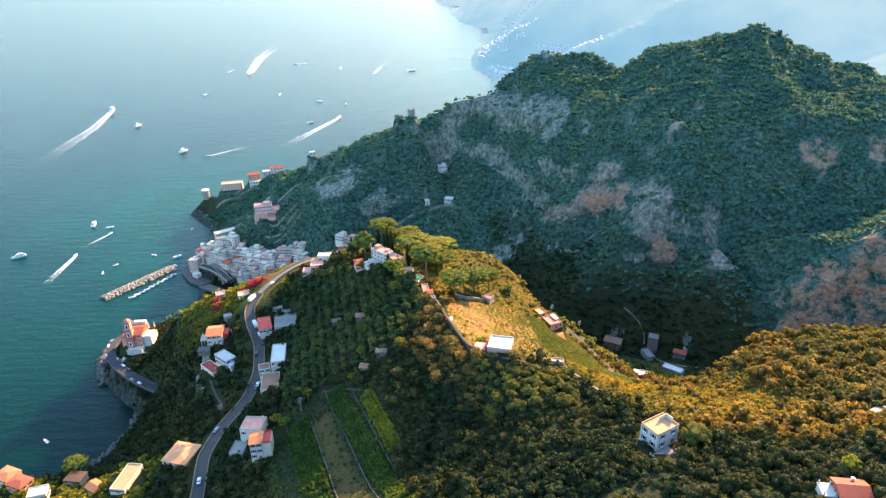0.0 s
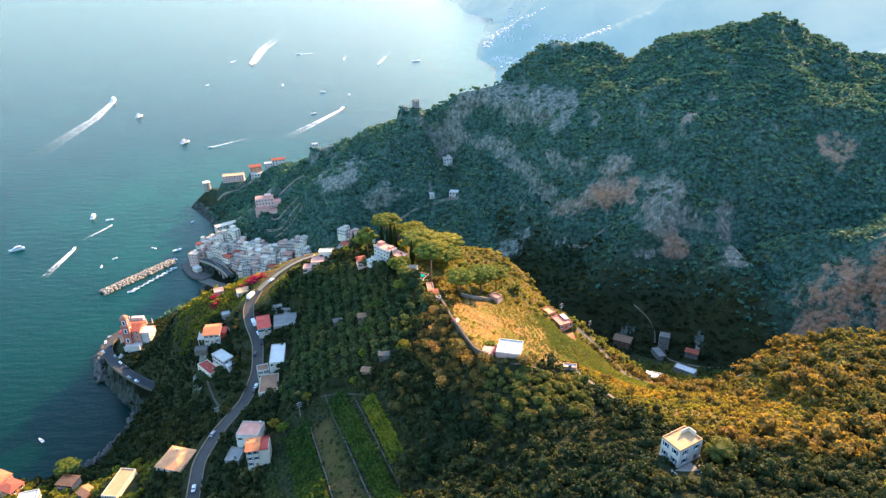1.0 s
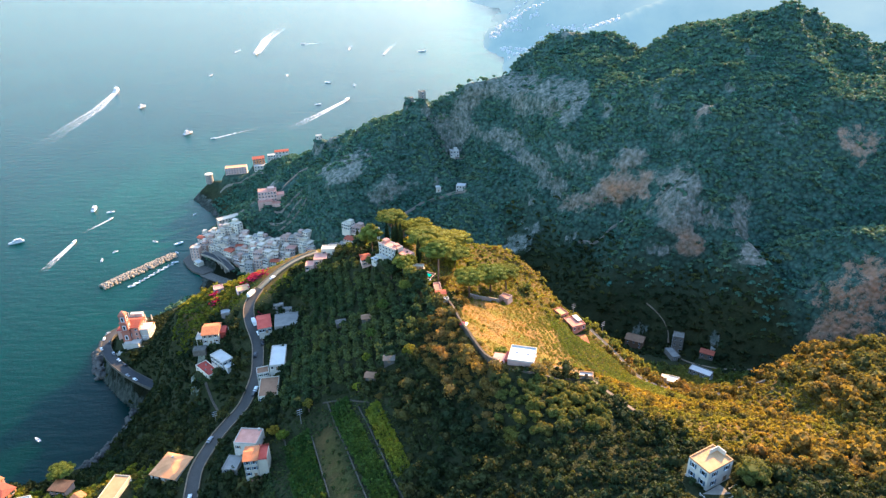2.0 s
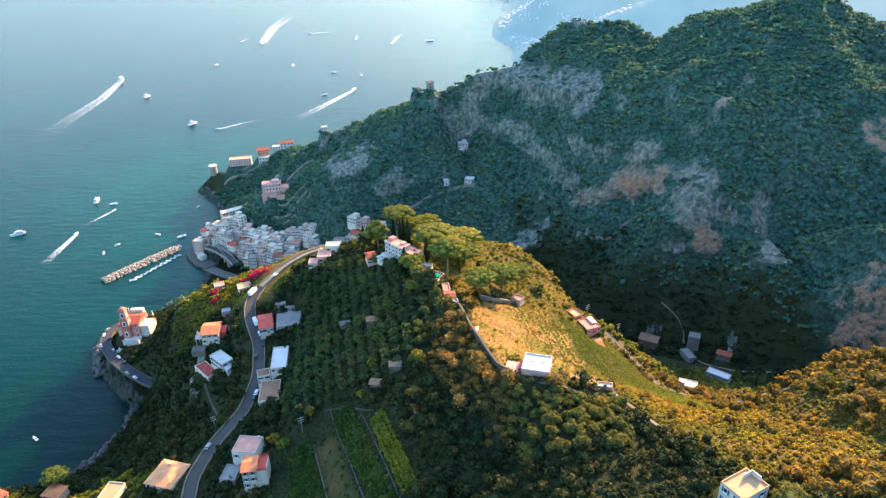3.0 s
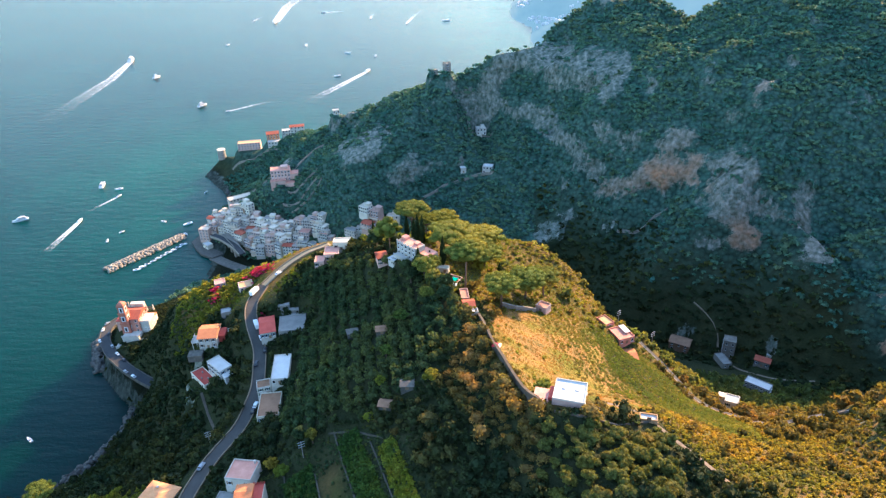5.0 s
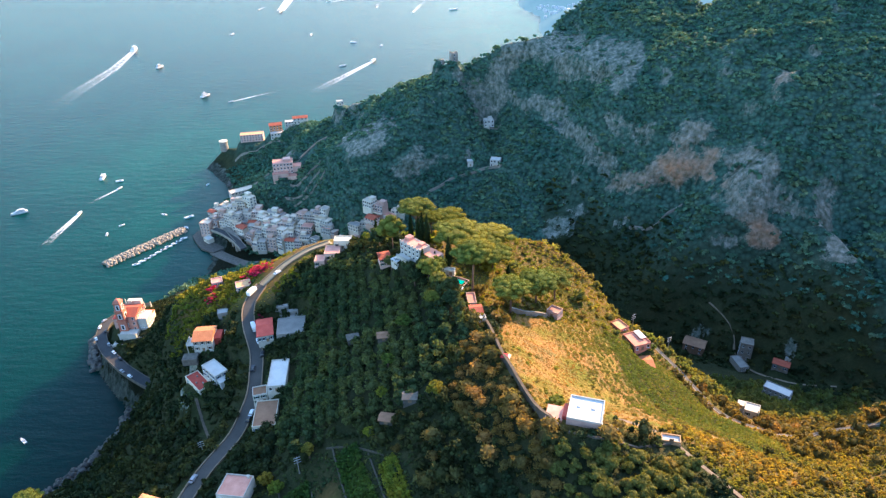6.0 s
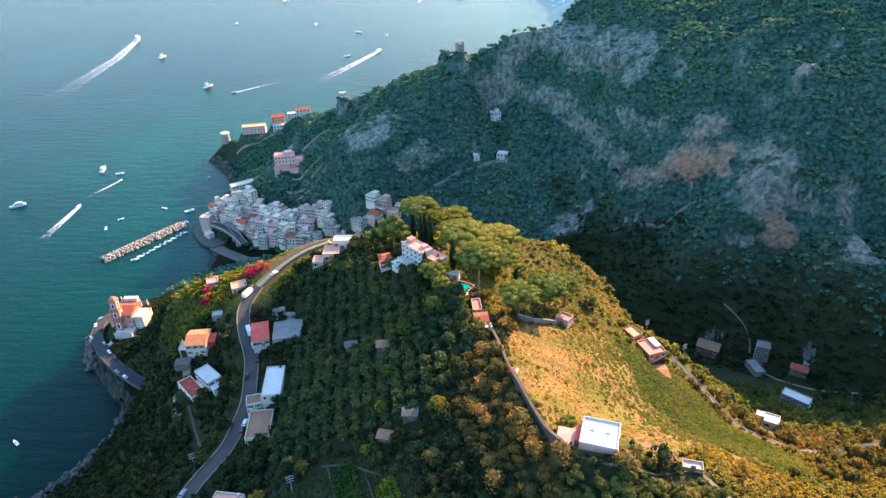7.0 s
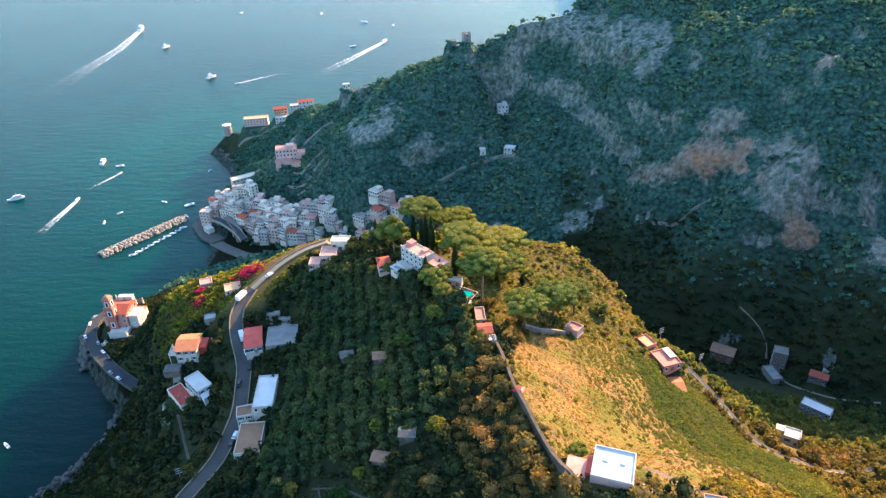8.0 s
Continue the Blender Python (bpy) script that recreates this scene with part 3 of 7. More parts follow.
def build_ground():
    rough = (BARE > 0.25) * np.clip(HT / 12, 0, 1) * (YY < 900)
    dx, dy = (fractal(XX * 1.0 + HT * 0.7, YY, 14, s, 3) * 4.5 * rough for s in (51, 71))
    co = np.stack([XX + dx, YY + dy - 4 * CRAG, HT], -1).reshape(-1, 3)
    faces = grid_faces(*XX.shape)
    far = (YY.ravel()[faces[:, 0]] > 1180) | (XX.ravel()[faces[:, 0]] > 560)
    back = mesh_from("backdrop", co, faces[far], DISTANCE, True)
    tagged(new("backdrop", back), "distant mountains across the bay, paled by painted haze", "mountains", "", "structure")
    me = mesh_from("ground", co, faces[~far], GROUND, True)
    attribute(me, "bare", BARE)
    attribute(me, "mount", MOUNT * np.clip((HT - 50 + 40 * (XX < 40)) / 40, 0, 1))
    # near cliffs darkened to 25 m for their shade, far shores only where wet
    attribute(me, "wet_shade", np.clip((np.where(YY < 540, 25, 9) - HT + 3 * fractal(XX, YY, 12, 13, 3)) / 4, 0, 1))
    attribute(me, "rust", RUST)
    ring_d, _ = line_distance(XX, YY, MEADOW + MEADOW[:1])
    dry = np.where(inside(XX, YY, MEADOW), 1.0, np.clip(1 - ring_d / 9, 0, 1) * 0.8)
    top = 0.4 * np.clip(1.4 - np.hypot(XX - 5, YY - 340) / 36, 0, 1)
    # golden ground on the sunlit slope, sunshine put into the dry-grass colour
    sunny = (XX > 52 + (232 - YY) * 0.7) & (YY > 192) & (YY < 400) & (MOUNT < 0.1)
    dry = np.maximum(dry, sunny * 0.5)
    dry = np.where(inside(XX, YY, GREEN), 0.08, dry)
    dry = np.maximum(dry, 0.65 * np.clip(2 - rd / 9, 0, 1) * np.clip((YY - 360) / 12, 0, 1) * (MOUNT < 0.1))
    dry = np.maximum(dry, 0.45 * ((XX < -108) & (XX > -215) & (YY > 374) & (YY < 440) & (HT > 94)))
    attribute(me, "dry", np.maximum(np.maximum(np.maximum(dry, top), 0.04 * (1 - MOUNT)), 0.26 * np.clip(1.6 - line_distance(XX, YY, TILLED)[0] / 4, 0, 1)))
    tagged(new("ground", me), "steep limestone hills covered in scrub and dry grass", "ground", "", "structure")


def build_sea():
    sx, sy = axis(-4900, -420, -200, 900, 8.0, 1.15), axis(-700, 300, 900, 5300, 8.0, 1.12)
    x, y = np.meshgrid(sx, sy)
    d, _ = line_distance(x, y, SHORE)
    me = mesh_from("sea", np.stack([x, y, 0 * x], -1).reshape(-1, 3), grid_faces(*x.shape), SEA, True)
    # shallows fade out towards the cove to keep its painted shade
    attribute(me, "shallow", np.clip(1 - d / 330, 0, 1) ** 1.3 * np.clip((y - 400) / 420, 0.0, 1))
    attribute(me, "unshaded", np.clip((y - 240 - 0.25 * (x + 300)) / 480, 0, 1))
    tagged(new("sea", me), "calm teal sea with small ripples", "sea", "", "structure")


build_ground()
build_sea()


# ---------------------------------------------------------------- building kit
WHITE = painted("white_render", (0.42, 0.385, 0.33), (0.62, 0.575, 0.50), 0.35)
CREAM = painted("cream_render", (0.52, 0.46, 0.36), (0.70, 0.63, 0.50), 0.35)
PINKISH = painted("pink_render", (0.50, 0.30, 0.24), (0.66, 0.44, 0.36), 0.35)
SALMON = painted("salmon_render", (0.38, 0.12, 0.075), (0.54, 0.22, 0.15), 0.35)
OCHRE = painted("orange_render", (0.48, 0.20, 0.08), (0.66, 0.32, 0.15), 0.35)
CONCRETE = painted("concrete", (0.20, 0.185, 0.165), (0.34, 0.315, 0.28), 0.3)
TERRACE_RED = painted("red_terrace", (0.36, 0.055, 0.04), (0.50, 0.10, 0.07), 0.4)
TERRACE_PINK = painted("pink_terrace", (0.46, 0.20, 0.14), (0.64, 0.33, 0.25), 0.4)
SAND = painted("sand_terrace", (0.42, 0.24, 0.11), (0.58, 0.35, 0.18), 0.4)
GREY_STONE = painted("grey_stone", (0.07, 0.064, 0.055), (0.17, 0.155, 0.13), 0.5, 0.95, 0.15, 0.08)
# brown stone darkened, the wall's shaded side put into its colour
WALL_STONE = painted("wall_stone", (0.075, 0.058, 0.042), (0.15, 0.12, 0.09), 0.5, 0.95, 0.15, 0.08)
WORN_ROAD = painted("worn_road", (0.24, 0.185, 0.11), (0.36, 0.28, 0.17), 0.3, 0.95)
EARTH = painted("earth", (0.15, 0.11, 0.07), (0.30, 0.23, 0.16), 0.5, 0.95)
BROWN = painted("brown_roofing", (0.20, 0.105, 0.06), (0.30, 0.17, 0.10), 0.4)
ROSE = painted("rose_terrace", (0.46, 0.17, 0.11), (0.62, 0.27, 0.19), 0.4)
TILE = tiled("orange_tiles", (0.46, 0.15, 0.06), (0.66, 0.27, 0.12))
TILE_RED = tiled("red_tiles", (0.34, 0.075, 0.045), (0.50, 0.14, 0.08))
SHEET = painted("white_sheet", (0.42, 0.405, 0.38), (0.56, 0.54, 0.505), 0.25, 0.75, 0.2)
PAINT_WHITE = painted("white_paint", (0.72, 0.72, 0.72), (0.82, 0.82, 0.82), 0.5, 0.35, 0.5, 0.0)
PAINT_DARK = painted("dark_paint", (0.02, 0.022, 0.03), (0.035, 0.036, 0.045), 0.5, 0.3, 0.5, 0.0)
PAINT_RED = painted("red_paint", (0.36, 0.02, 0.02), (0.45, 0.03, 0.025), 0.5, 0.3, 0.5, 0.0)
PAINT_GREY = painted("grey_paint", (0.26, 0.27, 0.29), (0.34, 0.35, 0.37), 0.5, 0.3, 0.5, 0.0)
RUBBER = painted("rubber", (0.015, 0.015, 0.015), (0.03, 0.03, 0.03), 1, 0.9, 0.2, 0.0)
TIMBER = painted("timber", (0.16, 0.10, 0.06), (0.30, 0.20, 0.12), 0.8)
GLASS, _n, _l, _b = shader("window_glass", 0.08, 0, 0.6)
_b.inputs["Base Color"].default_value = (0.02, 0.025, 0.03, 1)
POOL, _n, _l, _b = shader("pool_water", 0.05, 0, 0.5)
_l.new(ramp(_n, _l, noise_at(_n, _l, 0.8), [(0.4, (0.0, 0.32, 0.26)), (0.6, (0.01, 0.42, 0.36))]), _b.inputs["Base Color"])
CLEAR = []  # ground that no tree may cover: x, y, radius


def box(bm, x, y, z, sx, sy, sz, turn=0.0, taper=1.0):
    """A box that stands at z on the middle x, y."""
    c, s = math.cos(turn), math.sin(turn)
    vs = []
    for k, f in ((0, 1.0), (1, taper)):
        for a, b in ((-1, -1), (1, -1), (1, 1), (-1, 1)):
            u, v = a * sx / 2 * f, b * sy / 2 * f
            vs.append(bm.verts.new((x + c * u - s * v, y + s * u + c * v, z + k * sz)))
    for f in ((3, 2, 1, 0), (4, 5, 6, 7), (0, 1, 5, 4), (1, 2, 6, 5), (2, 3, 7, 6), (3, 0, 4, 7)):
        bm.faces.new([vs[i] for i in f])
    return vs


def finish(name, bm, material):
    me = bpy.data.meshes.new(name)
    bmesh.ops.recalc_face_normals(bm, faces=bm.faces)
    bm.to_mesh(me)
    bm.free()
    me.materials.append(material)
    return me


def part(name, bm, material, parent, label=""):
    """One mesh object under a thing or a part."""
    ob = new(name, finish(name, bm, material))
    ob.parent = parent
    return tagged(ob, label) if label else ob


def put(name, me, parent, x, y, z, rz=0.0, scale=(1, 1, 1)):
    """A part that shares the mesh me."""
    ob = new(name, me)
    ob.parent = parent
    ob.matrix_basis = pose(x, y, z, 0, 0, rz) @ Matrix.Diagonal((*scale, 1))
    return ob


def thing(name, x, y, z, rz, label, category, group=""):
    ob = new(name)
    ob.empty_display_size = 0.5
    ob.matrix_basis = pose(x, y, z, 0, 0, rz)
    return tagged(ob, label, category, group)


def window_mesh():
    bm = bmesh.new()
    for x in (-0.56, 0.56):
        box(bm, x, 0, 0, 0.08, 0.16, 1.6)
    for z in (0.0, 1.52):
        box(bm, 0, 0, z, 1.04, 0.16, 0.08)
    box(bm, 0, -0.06, -0.1, 1.3, 0.26, 0.1)
    return finish("window", bm, PAINT_WHITE)


def pane_mesh():
    bm = bmesh.new()
    box(bm, 0, 0.0, 0.08, 1.04, 0.1, 1.44)
    return finish("pane", bm, GLASS)


def door_mesh():
    bm = bmesh.new()
    box(bm, 0, 0, 0, 1.0, 0.14, 2.1)
    box(bm, -0.55, -0.02, 0, 0.1, 0.2, 2.2)
    box(bm, 0.55, -0.02, 0, 0.1, 0.2, 2.2)
    return finish("door", bm, TIMBER)


def shutter_mesh(material):
    bm = bmesh.new()
    box(bm, 0, 0, 0, 0.52, 0.06, 1.6)
    bmesh.ops.inset_region(bm, faces=[f for f in bm.faces if abs(f.normal.y) > 0.9], thickness=0.06, depth=-0.02)
    return finish("shutter", bm, material)


WINDOW, PANE, DOOR = window_mesh(), pane_mesh(), door_mesh()
SHUTTERS = [shutter_mesh(painted("green_shutter", (0.02, 0.06, 0.035), (0.035, 0.085, 0.05), 1.0)), shutter_mesh(TIMBER), shutter_mesh(painted("blue_shutter", (0.04, 0.09, 0.14), (0.06, 0.12, 0.18), 1.0))]


def openings(ob, w, d, h, storeys, cols, sides, door, big=1.0, shut=None):
    """Windows in rows on the sides named: f(ront), b(ack), l(eft), r(ight)."""
    step = h / storeys
    for side in sides:
        length, off = (w, d / 2) if side in "fb" else (d, w / 2)
        n = max(1, round(cols * length / w)) if side in "lr" else cols
        for s in range(storeys):
            for k in range(n):
                u = (k + 0.5) / n * length - length / 2
                z = s * step + step * 0.38
                x, y, rz = {"f": (u, -off, 0), "b": (u, off, 180), "l": (-off, u, -90), "r": (off, u, 90)}[side]
                if door and side == "f" and s == 0 and k == n // 2:
                    put("door", DOOR, ob, x, y, 0.0, rz)
                    continue
                win = put("window", WINDOW, ob, x, y, z, rz, (big, 1, min(1.0, step / 3) * big))
                put("pane", PANE, win, 0, 0, 0)
                if shut is not None and n <= 4:
                    for o in (-1, 1):
                        put("shutter", SHUTTERS[shut], win, o * 0.87, -0.06, 0)


def roof_on(ob, w, d, h, style, material, edge, label=""):
    bm = bmesh.new()
    if style == "flat":
        box(bm, 0, 0, h, w - 0.5, d - 0.5, 0.12)
        part("roof", bm, material, ob, label)
        bm = bmesh.new()
        for x, y, sx, sy in ((0, -d / 2 + 0.12, w, 0.25), (0, d / 2 - 0.12, w, 0.25), (-w / 2 + 0.12, 0, 0.25, d - 0.5), (w / 2 - 0.12, 0, 0.25, d - 0.5)):
            box(bm, x, y, h, sx, sy, 0.55)
        part("parapet", bm, edge, ob)
        return
    rise, o = min(w, d) * (0.13 if style == "hip" else 0.2), 0.45
    x0, y0 = w / 2 + o, d / 2 + o
    run = (x0 - y0 * 0.95 if w > d else 0.05) if style == "hip" else x0
    low = [bm.verts.new((a * x0, b * y0, h)) for a, b in ((-1, -1), (1, -1), (1, 1), (-1, 1))]
    top = [bm.verts.new((a * x0, b * y0, h + 0.18)) for a, b in ((-1, -1), (1, -1), (1, 1), (-1, 1))]
    r0, r1 = bm.verts.new((-run, 0, h + 0.18 + rise)), bm.verts.new((run, 0, h + 0.18 + rise))
    bm.faces.new(low[::-1])
    for i in range(4):
        bm.faces.new((low[i], low[(i + 1) % 4], top[(i + 1) % 4], top[i]))
    for f in ((top[0], top[1], r1, r0), (top[2], top[3], r0, r1), (top[1], top[2], r1), (top[3], top[0], r0)):
        bm.faces.new(f)
    part("roof", bm, material, ob, label)


def chimney_on(ob, x, y, z, material):
    bm = bmesh.new()
    box(bm, x, y, z, 0.7, 0.6, 1.3)
    box(bm, x, y, z + 1.3, 0.95, 0.85, 0.15)
    part("chimney", bm, material, ob)


def rail_on(ob, x0, y0, x1, y1, z, material, posts=5, high=0.95):
    """A low wall with little pillars, as on terraces here."""
    bm = bmesh.new()
    turn, length = math.atan2(y1 - y0, x1 - x0), math.hypot(x1 - x0, y1 - y0)
    box(bm, (x0 + x1) / 2, (y0 + y1) / 2, z, length, 0.15, high * 0.45, turn)
    box(bm, (x0 + x1) / 2, (y0 + y1) / 2, z + high * 0.9, length, 0.12, 0.1, turn)
    for k in range(posts + 1):
        u = k / posts
        box(bm, x0 + (x1 - x0) * u, y0 + (y1 - y0) * u, z, 0.3, 0.3, high * 1.15)
    part("balustrade", bm, material, ob)


def house(x, y, top, w, d, h, yaw, wall, style, roof, label, storeys=2, cols=3, sides="flr", door=True, sink=5.0, name="house", group="", edge=None, chimney=None, roof_label=""):
    """A house whose eaves stand at the height top; its walls run down into the slope by sink."""
    ob = thing(name, x, y, top - h, yaw, label, "house", group)
    bm = bmesh.new()
    box(bm, 0, 0, -sink, w, d, h + sink)
    box(bm, 0, 0, -sink, w + 0.25, d + 0.25, sink + 0.4)
    part("wall", bm, wall, ob)
    roof_on(ob, w, d, h, style, roof, edge or wall, roof_label)
    openings(ob, w, d, h, storeys, cols, sides, door, 1.25 if y > 560 else 1.0, int(abs(x) + h * 7) % 3 if y < 430 and h > 3.2 else None)
    if chimney:
        chimney_on(ob, chimney[0] * w / 2, chimney[1] * d / 2, h, wall)
    CLEAR.append((x, y, 0.5 * math.hypot(w, d) * 0.9 + 0.7))
    return ob


def wall_line(name, line, thick, high, material, label, category="wall", sink=1.5, step=4.0, kind=""):
    """A wall along a line of corners, its top following the ground, cut into lengths."""
    pts = along([p[:2] for p in line], step)
    zs = height(pts[:, 0], pts[:, 1])
    bm = bmesh.new()
    ring = []
    for k, (x, y) in enumerate(pts):
        a, b = pts[max(0, k - 1)], pts[min(len(pts) - 1, k + 1)]
        t = (b - a) / (np.linalg.norm(b - a) + 1e-9)
        nx, ny = -t[1] * thick / 2, t[0] * thick / 2
        z = zs[k]
        ring.append([bm.verts.new(v) for v in ((x - nx, y - ny, z - sink), (x + nx, y + ny, z - sink), (x + nx, y + ny, z + high), (x - nx, y - ny, z + high))])
    for p, q in zip(ring, ring[1:]):
        for i in range(4):
            bm.faces.new((p[i], p[(i + 1) % 4], q[(i + 1) % 4], q[i]))
    bm.faces.new(ring[0][::-1])
    bm.faces.new(ring[-1])
    return tagged(new(name, finish(name, bm, material)), label, category, "", kind)


# ---------------------------------------------------------------- roads
def ribbon(name, line, width, material, label, lift=0.0, parapet=None, follow=False, step=3.0, sides=(-1, 1), mark=False):
    """A road along a line of corners, with a kerb-high thickness; optional parapets and edge lines are parts of it."""
    pts = along(line, step)
    for _ in range(3):
        pts[1:-1] = (pts[:-2] + pts[1:-1] * 2 + pts[2:]) / 4
    if follow:
        z = height(pts[:, 0], pts[:, 1])
        for _ in range(3):
            z[1:-1] = (z[:-2] + z[1:-1] * 2 + z[2:]) / 4
        pts = np.column_stack([pts[:, :2], z + 0.25])
    CLEAR.extend((x, y, width / 2 + (2.3 if name == "path" else 0.9)) for x, y in pts[::1, :2])
    t = np.gradient(pts[:, :2], axis=0)
    t /= np.linalg.norm(t, axis=1)[:, None]
    side = np.column_stack([-t[:, 1], t[:, 0]])

    def strip(lo, hi, z0, z1):
        bm = bmesh.new()
        ring = [[bm.verts.new((*(p[:2] + s * o), p[2] + lift + z)) for o, z in ((lo, z0), (hi, z0), (hi, z1), (lo, z1))] for p, s in zip(pts, side)]
        for p, q in zip(ring, ring[1:]):
            for i in range(4):
                bm.faces.new((p[i], p[(i + 1) % 4], q[(i + 1) % 4], q[i]))
        bm.faces.new(ring[0][::-1])
        bm.faces.new(ring[-1])
        return bm

    ob = tagged(new(name, finish(name, strip(-width / 2, width / 2, -1.2, 0.0), material)), label, name, "", "structure")
    if parapet:
        for s in sides:
            part("parapet", strip(s * width / 2 - 0.22, s * width / 2 + 0.22, -2.0, 0.5), parapet, ob, "low stone roadside parapet")
    if mark:
        for s in (-1, 1):
            part("edge_line", strip(s * (width / 2 - 0.55) - 0.07, s * (width / 2 - 0.55) + 0.07, -0.01, 0.012), PAINT_WHITE, ob, "worn white edge line")
    return ob


ribbon("road", ROAD[:11], 5.8, ASPHALT, "grey asphalt road winding along the hillside", 0.0, EARTH)
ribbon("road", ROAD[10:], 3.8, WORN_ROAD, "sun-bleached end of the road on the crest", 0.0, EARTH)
CAPE = [(-216, 408, 27), (-232, 417, 26.3), (-250, 429, 26), (-268, 444, 26), (-281, 460, 26), (-286, 476, 26), (-279, 490, 26), (-262, 498, 27)]
# darker asphalt and parapet put the headland's shade into the road's colour
ribbon("road", CAPE, 7.0, DARK_ASPHALT, "asphalt coast road curving round the headland", 0.0, GREY_STONE)
LANE = [(66, 352), (72, 345), (79, 337), (84, 325), (88, 313), (96, 303), (108, 300), (120, 303), (132, 306), (146, 296)]
ribbon("path", LANE, 1.9, GREY_STONE, "narrow grey concrete lane below the meadow", 0.0, STONE, True, sides=(-1,))
ribbon("path", [(30, 249), (41, 239), (47, 230), (54, 222), (59, 216), (61, 211)], 1.1, EARTH, "earth lane below the villa", 0.0, None, True)
ribbon("path", [(140, 470), (152, 452), (150, 436), (160, 424), (176, 410), (196, 404)], 1.2, EARTH, "earth lane along the valley floor", 0.0, None, True)
ribbon("path", [(-142, 322), (-136, 312), (-131, 304), (-127, 298)], 1.2, WALL_STONE, "steep stone ramp beside the red terrace", 0.0, None, True)
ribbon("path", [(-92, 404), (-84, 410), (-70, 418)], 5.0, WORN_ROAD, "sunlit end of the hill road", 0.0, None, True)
ribbon("path", [(-274, 728), (-258, 719), (-240, 709), (-222, 698), (-214, 697)], 1.8, SAND, "sunlit walled lane above the town", 0.4, STONE, True)
ribbon("path", [(-196, 697), (-186, 707), (-178, 715), (-166, 721)], 1.6, SAND, "pale lane climbing from the palace", 0.4, STONE, True)
CLEAR += [(x, y - 5, 6.5) for x, y in ((-270, 724), (-260, 718), (-250, 713), (-241, 708), (-232, 703), (-223, 697), (-192, 699), (-186, 705), (-179, 712))]

# ---------------------------------------------------------------- houses on the hill
h = house(20.3, 236.4, 177.4, 9.6, 9.4, 3.0, -14, PINKISH, "flat", SHEET, "pink-walled villa with a white flat roof beside the dry meadow", 1, 2, "r", sink=7, edge=WHITE)
for k in (-1, 1):
    bm = bmesh.new()
    box(bm, k * 2.0, 0.8, 3.1, 1.5, 1.2, 0.3, 0, 0.6)
    part("skylight", bm, SHEET, h)
bm = bmesh.new()
box(bm, -8.4, -1.4, 0.6, 4.8, 6.4, 0.4)
box(bm, -8.4, -1.4, -5, 4.6, 6.2, 5.6)
part("terrace", bm, TERRACE_PINK, h, "pink tiled terrace")
bm = bmesh.new()
box(bm, -5.5, -0.6, 1.0, 1.3, 5.2, 1.1)
part("awning", bm, TERRACE_RED, h, "dark red lean-to roof")
for k in range(3):
    bm = bmesh.new()
    box(bm, -5.0 + 1.5 * k, 5.8 + 0.3 * k, 0.2, 1.0, 0.7, 0.7, 20 * k, 0.8)
    part("garden_box", bm, SAND, h)
bm = bmesh.new()
box(bm, 8.0, -2.4, 0.4, 2.6, 2.2, 0.25)
box(bm, 8.0, -2.4, -4, 2.4, 2.0, 4.4)
part("carport_roof", bm, SHEET, h, "small white flat store roof")

h = house(-144.5, 349, 115.7, 9.0, 11.5, 6.2, 8, WHITE, "gable", TILE, "white house with an orange tiled roof below the road", 2, 3, "fl", sink=6, chimney=(0.5, 0.1))
bm = bmesh.new()
box(bm, 6.0, 1.5, 0.5, 3.4, 7.0, 4.2)
part("side_wing", bm, TERRACE_RED, h, "red-roofed side wing")
bm = bmesh.new()
box(bm, -6.4, -1.0, 2.6, 4.0, 6.5, 0.3)
for x in (-8.2, -4.8):
    for y in (-4.0, 2.0):
        box(bm, x, y, -3, 0.3, 0.3, 5.6)
part("balcony", bm, WHITE, h, "white columned balcony")
rail_on(h, -8.3, -4.2, -8.3, 2.2, 2.9, WHITE)
bm = bmesh.new()
box(bm, -6, -9, -3.5, 7, 5, 3.6)
part("patio", bm, GREY_STONE, h, "grey stone patio")

h = house(-134.0, 330.5, 110.0, 12.0, 6.6, 5.6, -40, WHITE, "flat", SHEET, "white house with a pale flat roof above a red terrace", 2, 4, "fr", sink=6)
bm = bmesh.new()
box(bm, 7.4, -0.6, 3.6, 4.4, 4.6, 0.25)
box(bm, 7.2, -0.6, -4, 3.6, 4.0, 7.6)
part("annex", bm, SHEET, h, "lower pale-roofed annex")
h = house(-143.0, 329.8, 102.6, 14.5, 6.4, 3.0, -43, CREAM, "flat", TERRACE_RED, "low outbuilding with a red terrace on top", 1, 3, "f", sink=6)
for x, y in ((-3, 1), (1, -1.4), (3.4, 0.8)):
    bm = bmesh.new()
    box(bm, x, y, 3.15, 0.9, 0.5, 0.75)
    part("planter", bm, CONCRETE, h)

house(-96.6, 312.6, 123.2, 7.6, 17.4, 3.0, 9, WHITE, "flat", SHEET, "long roadside building with a white sheet roof", 1, 3, "f", sink=6)
house(-97.3, 293.2, 118.4, 9.2, 15.0, 3.6, 9, CREAM, "flat", BROWN, "flat brown-roofed garage terrace above the road", 1, 3, "fl", sink=6)
house(-103.6, 306.0, 118.8, 6.0, 5.6, 4.6, 18, WHITE, "flat", BROWN, "small white house with a brown flat roof", 2, 2, "fl", sink=5)
house(-112.6, 346.0, 122.4, 7.0, 13.5, 4.0, 18, WHITE, "gable", TERRACE_RED, "roadside building with a red tiled roof", 1, 4, "fl", sink=6)
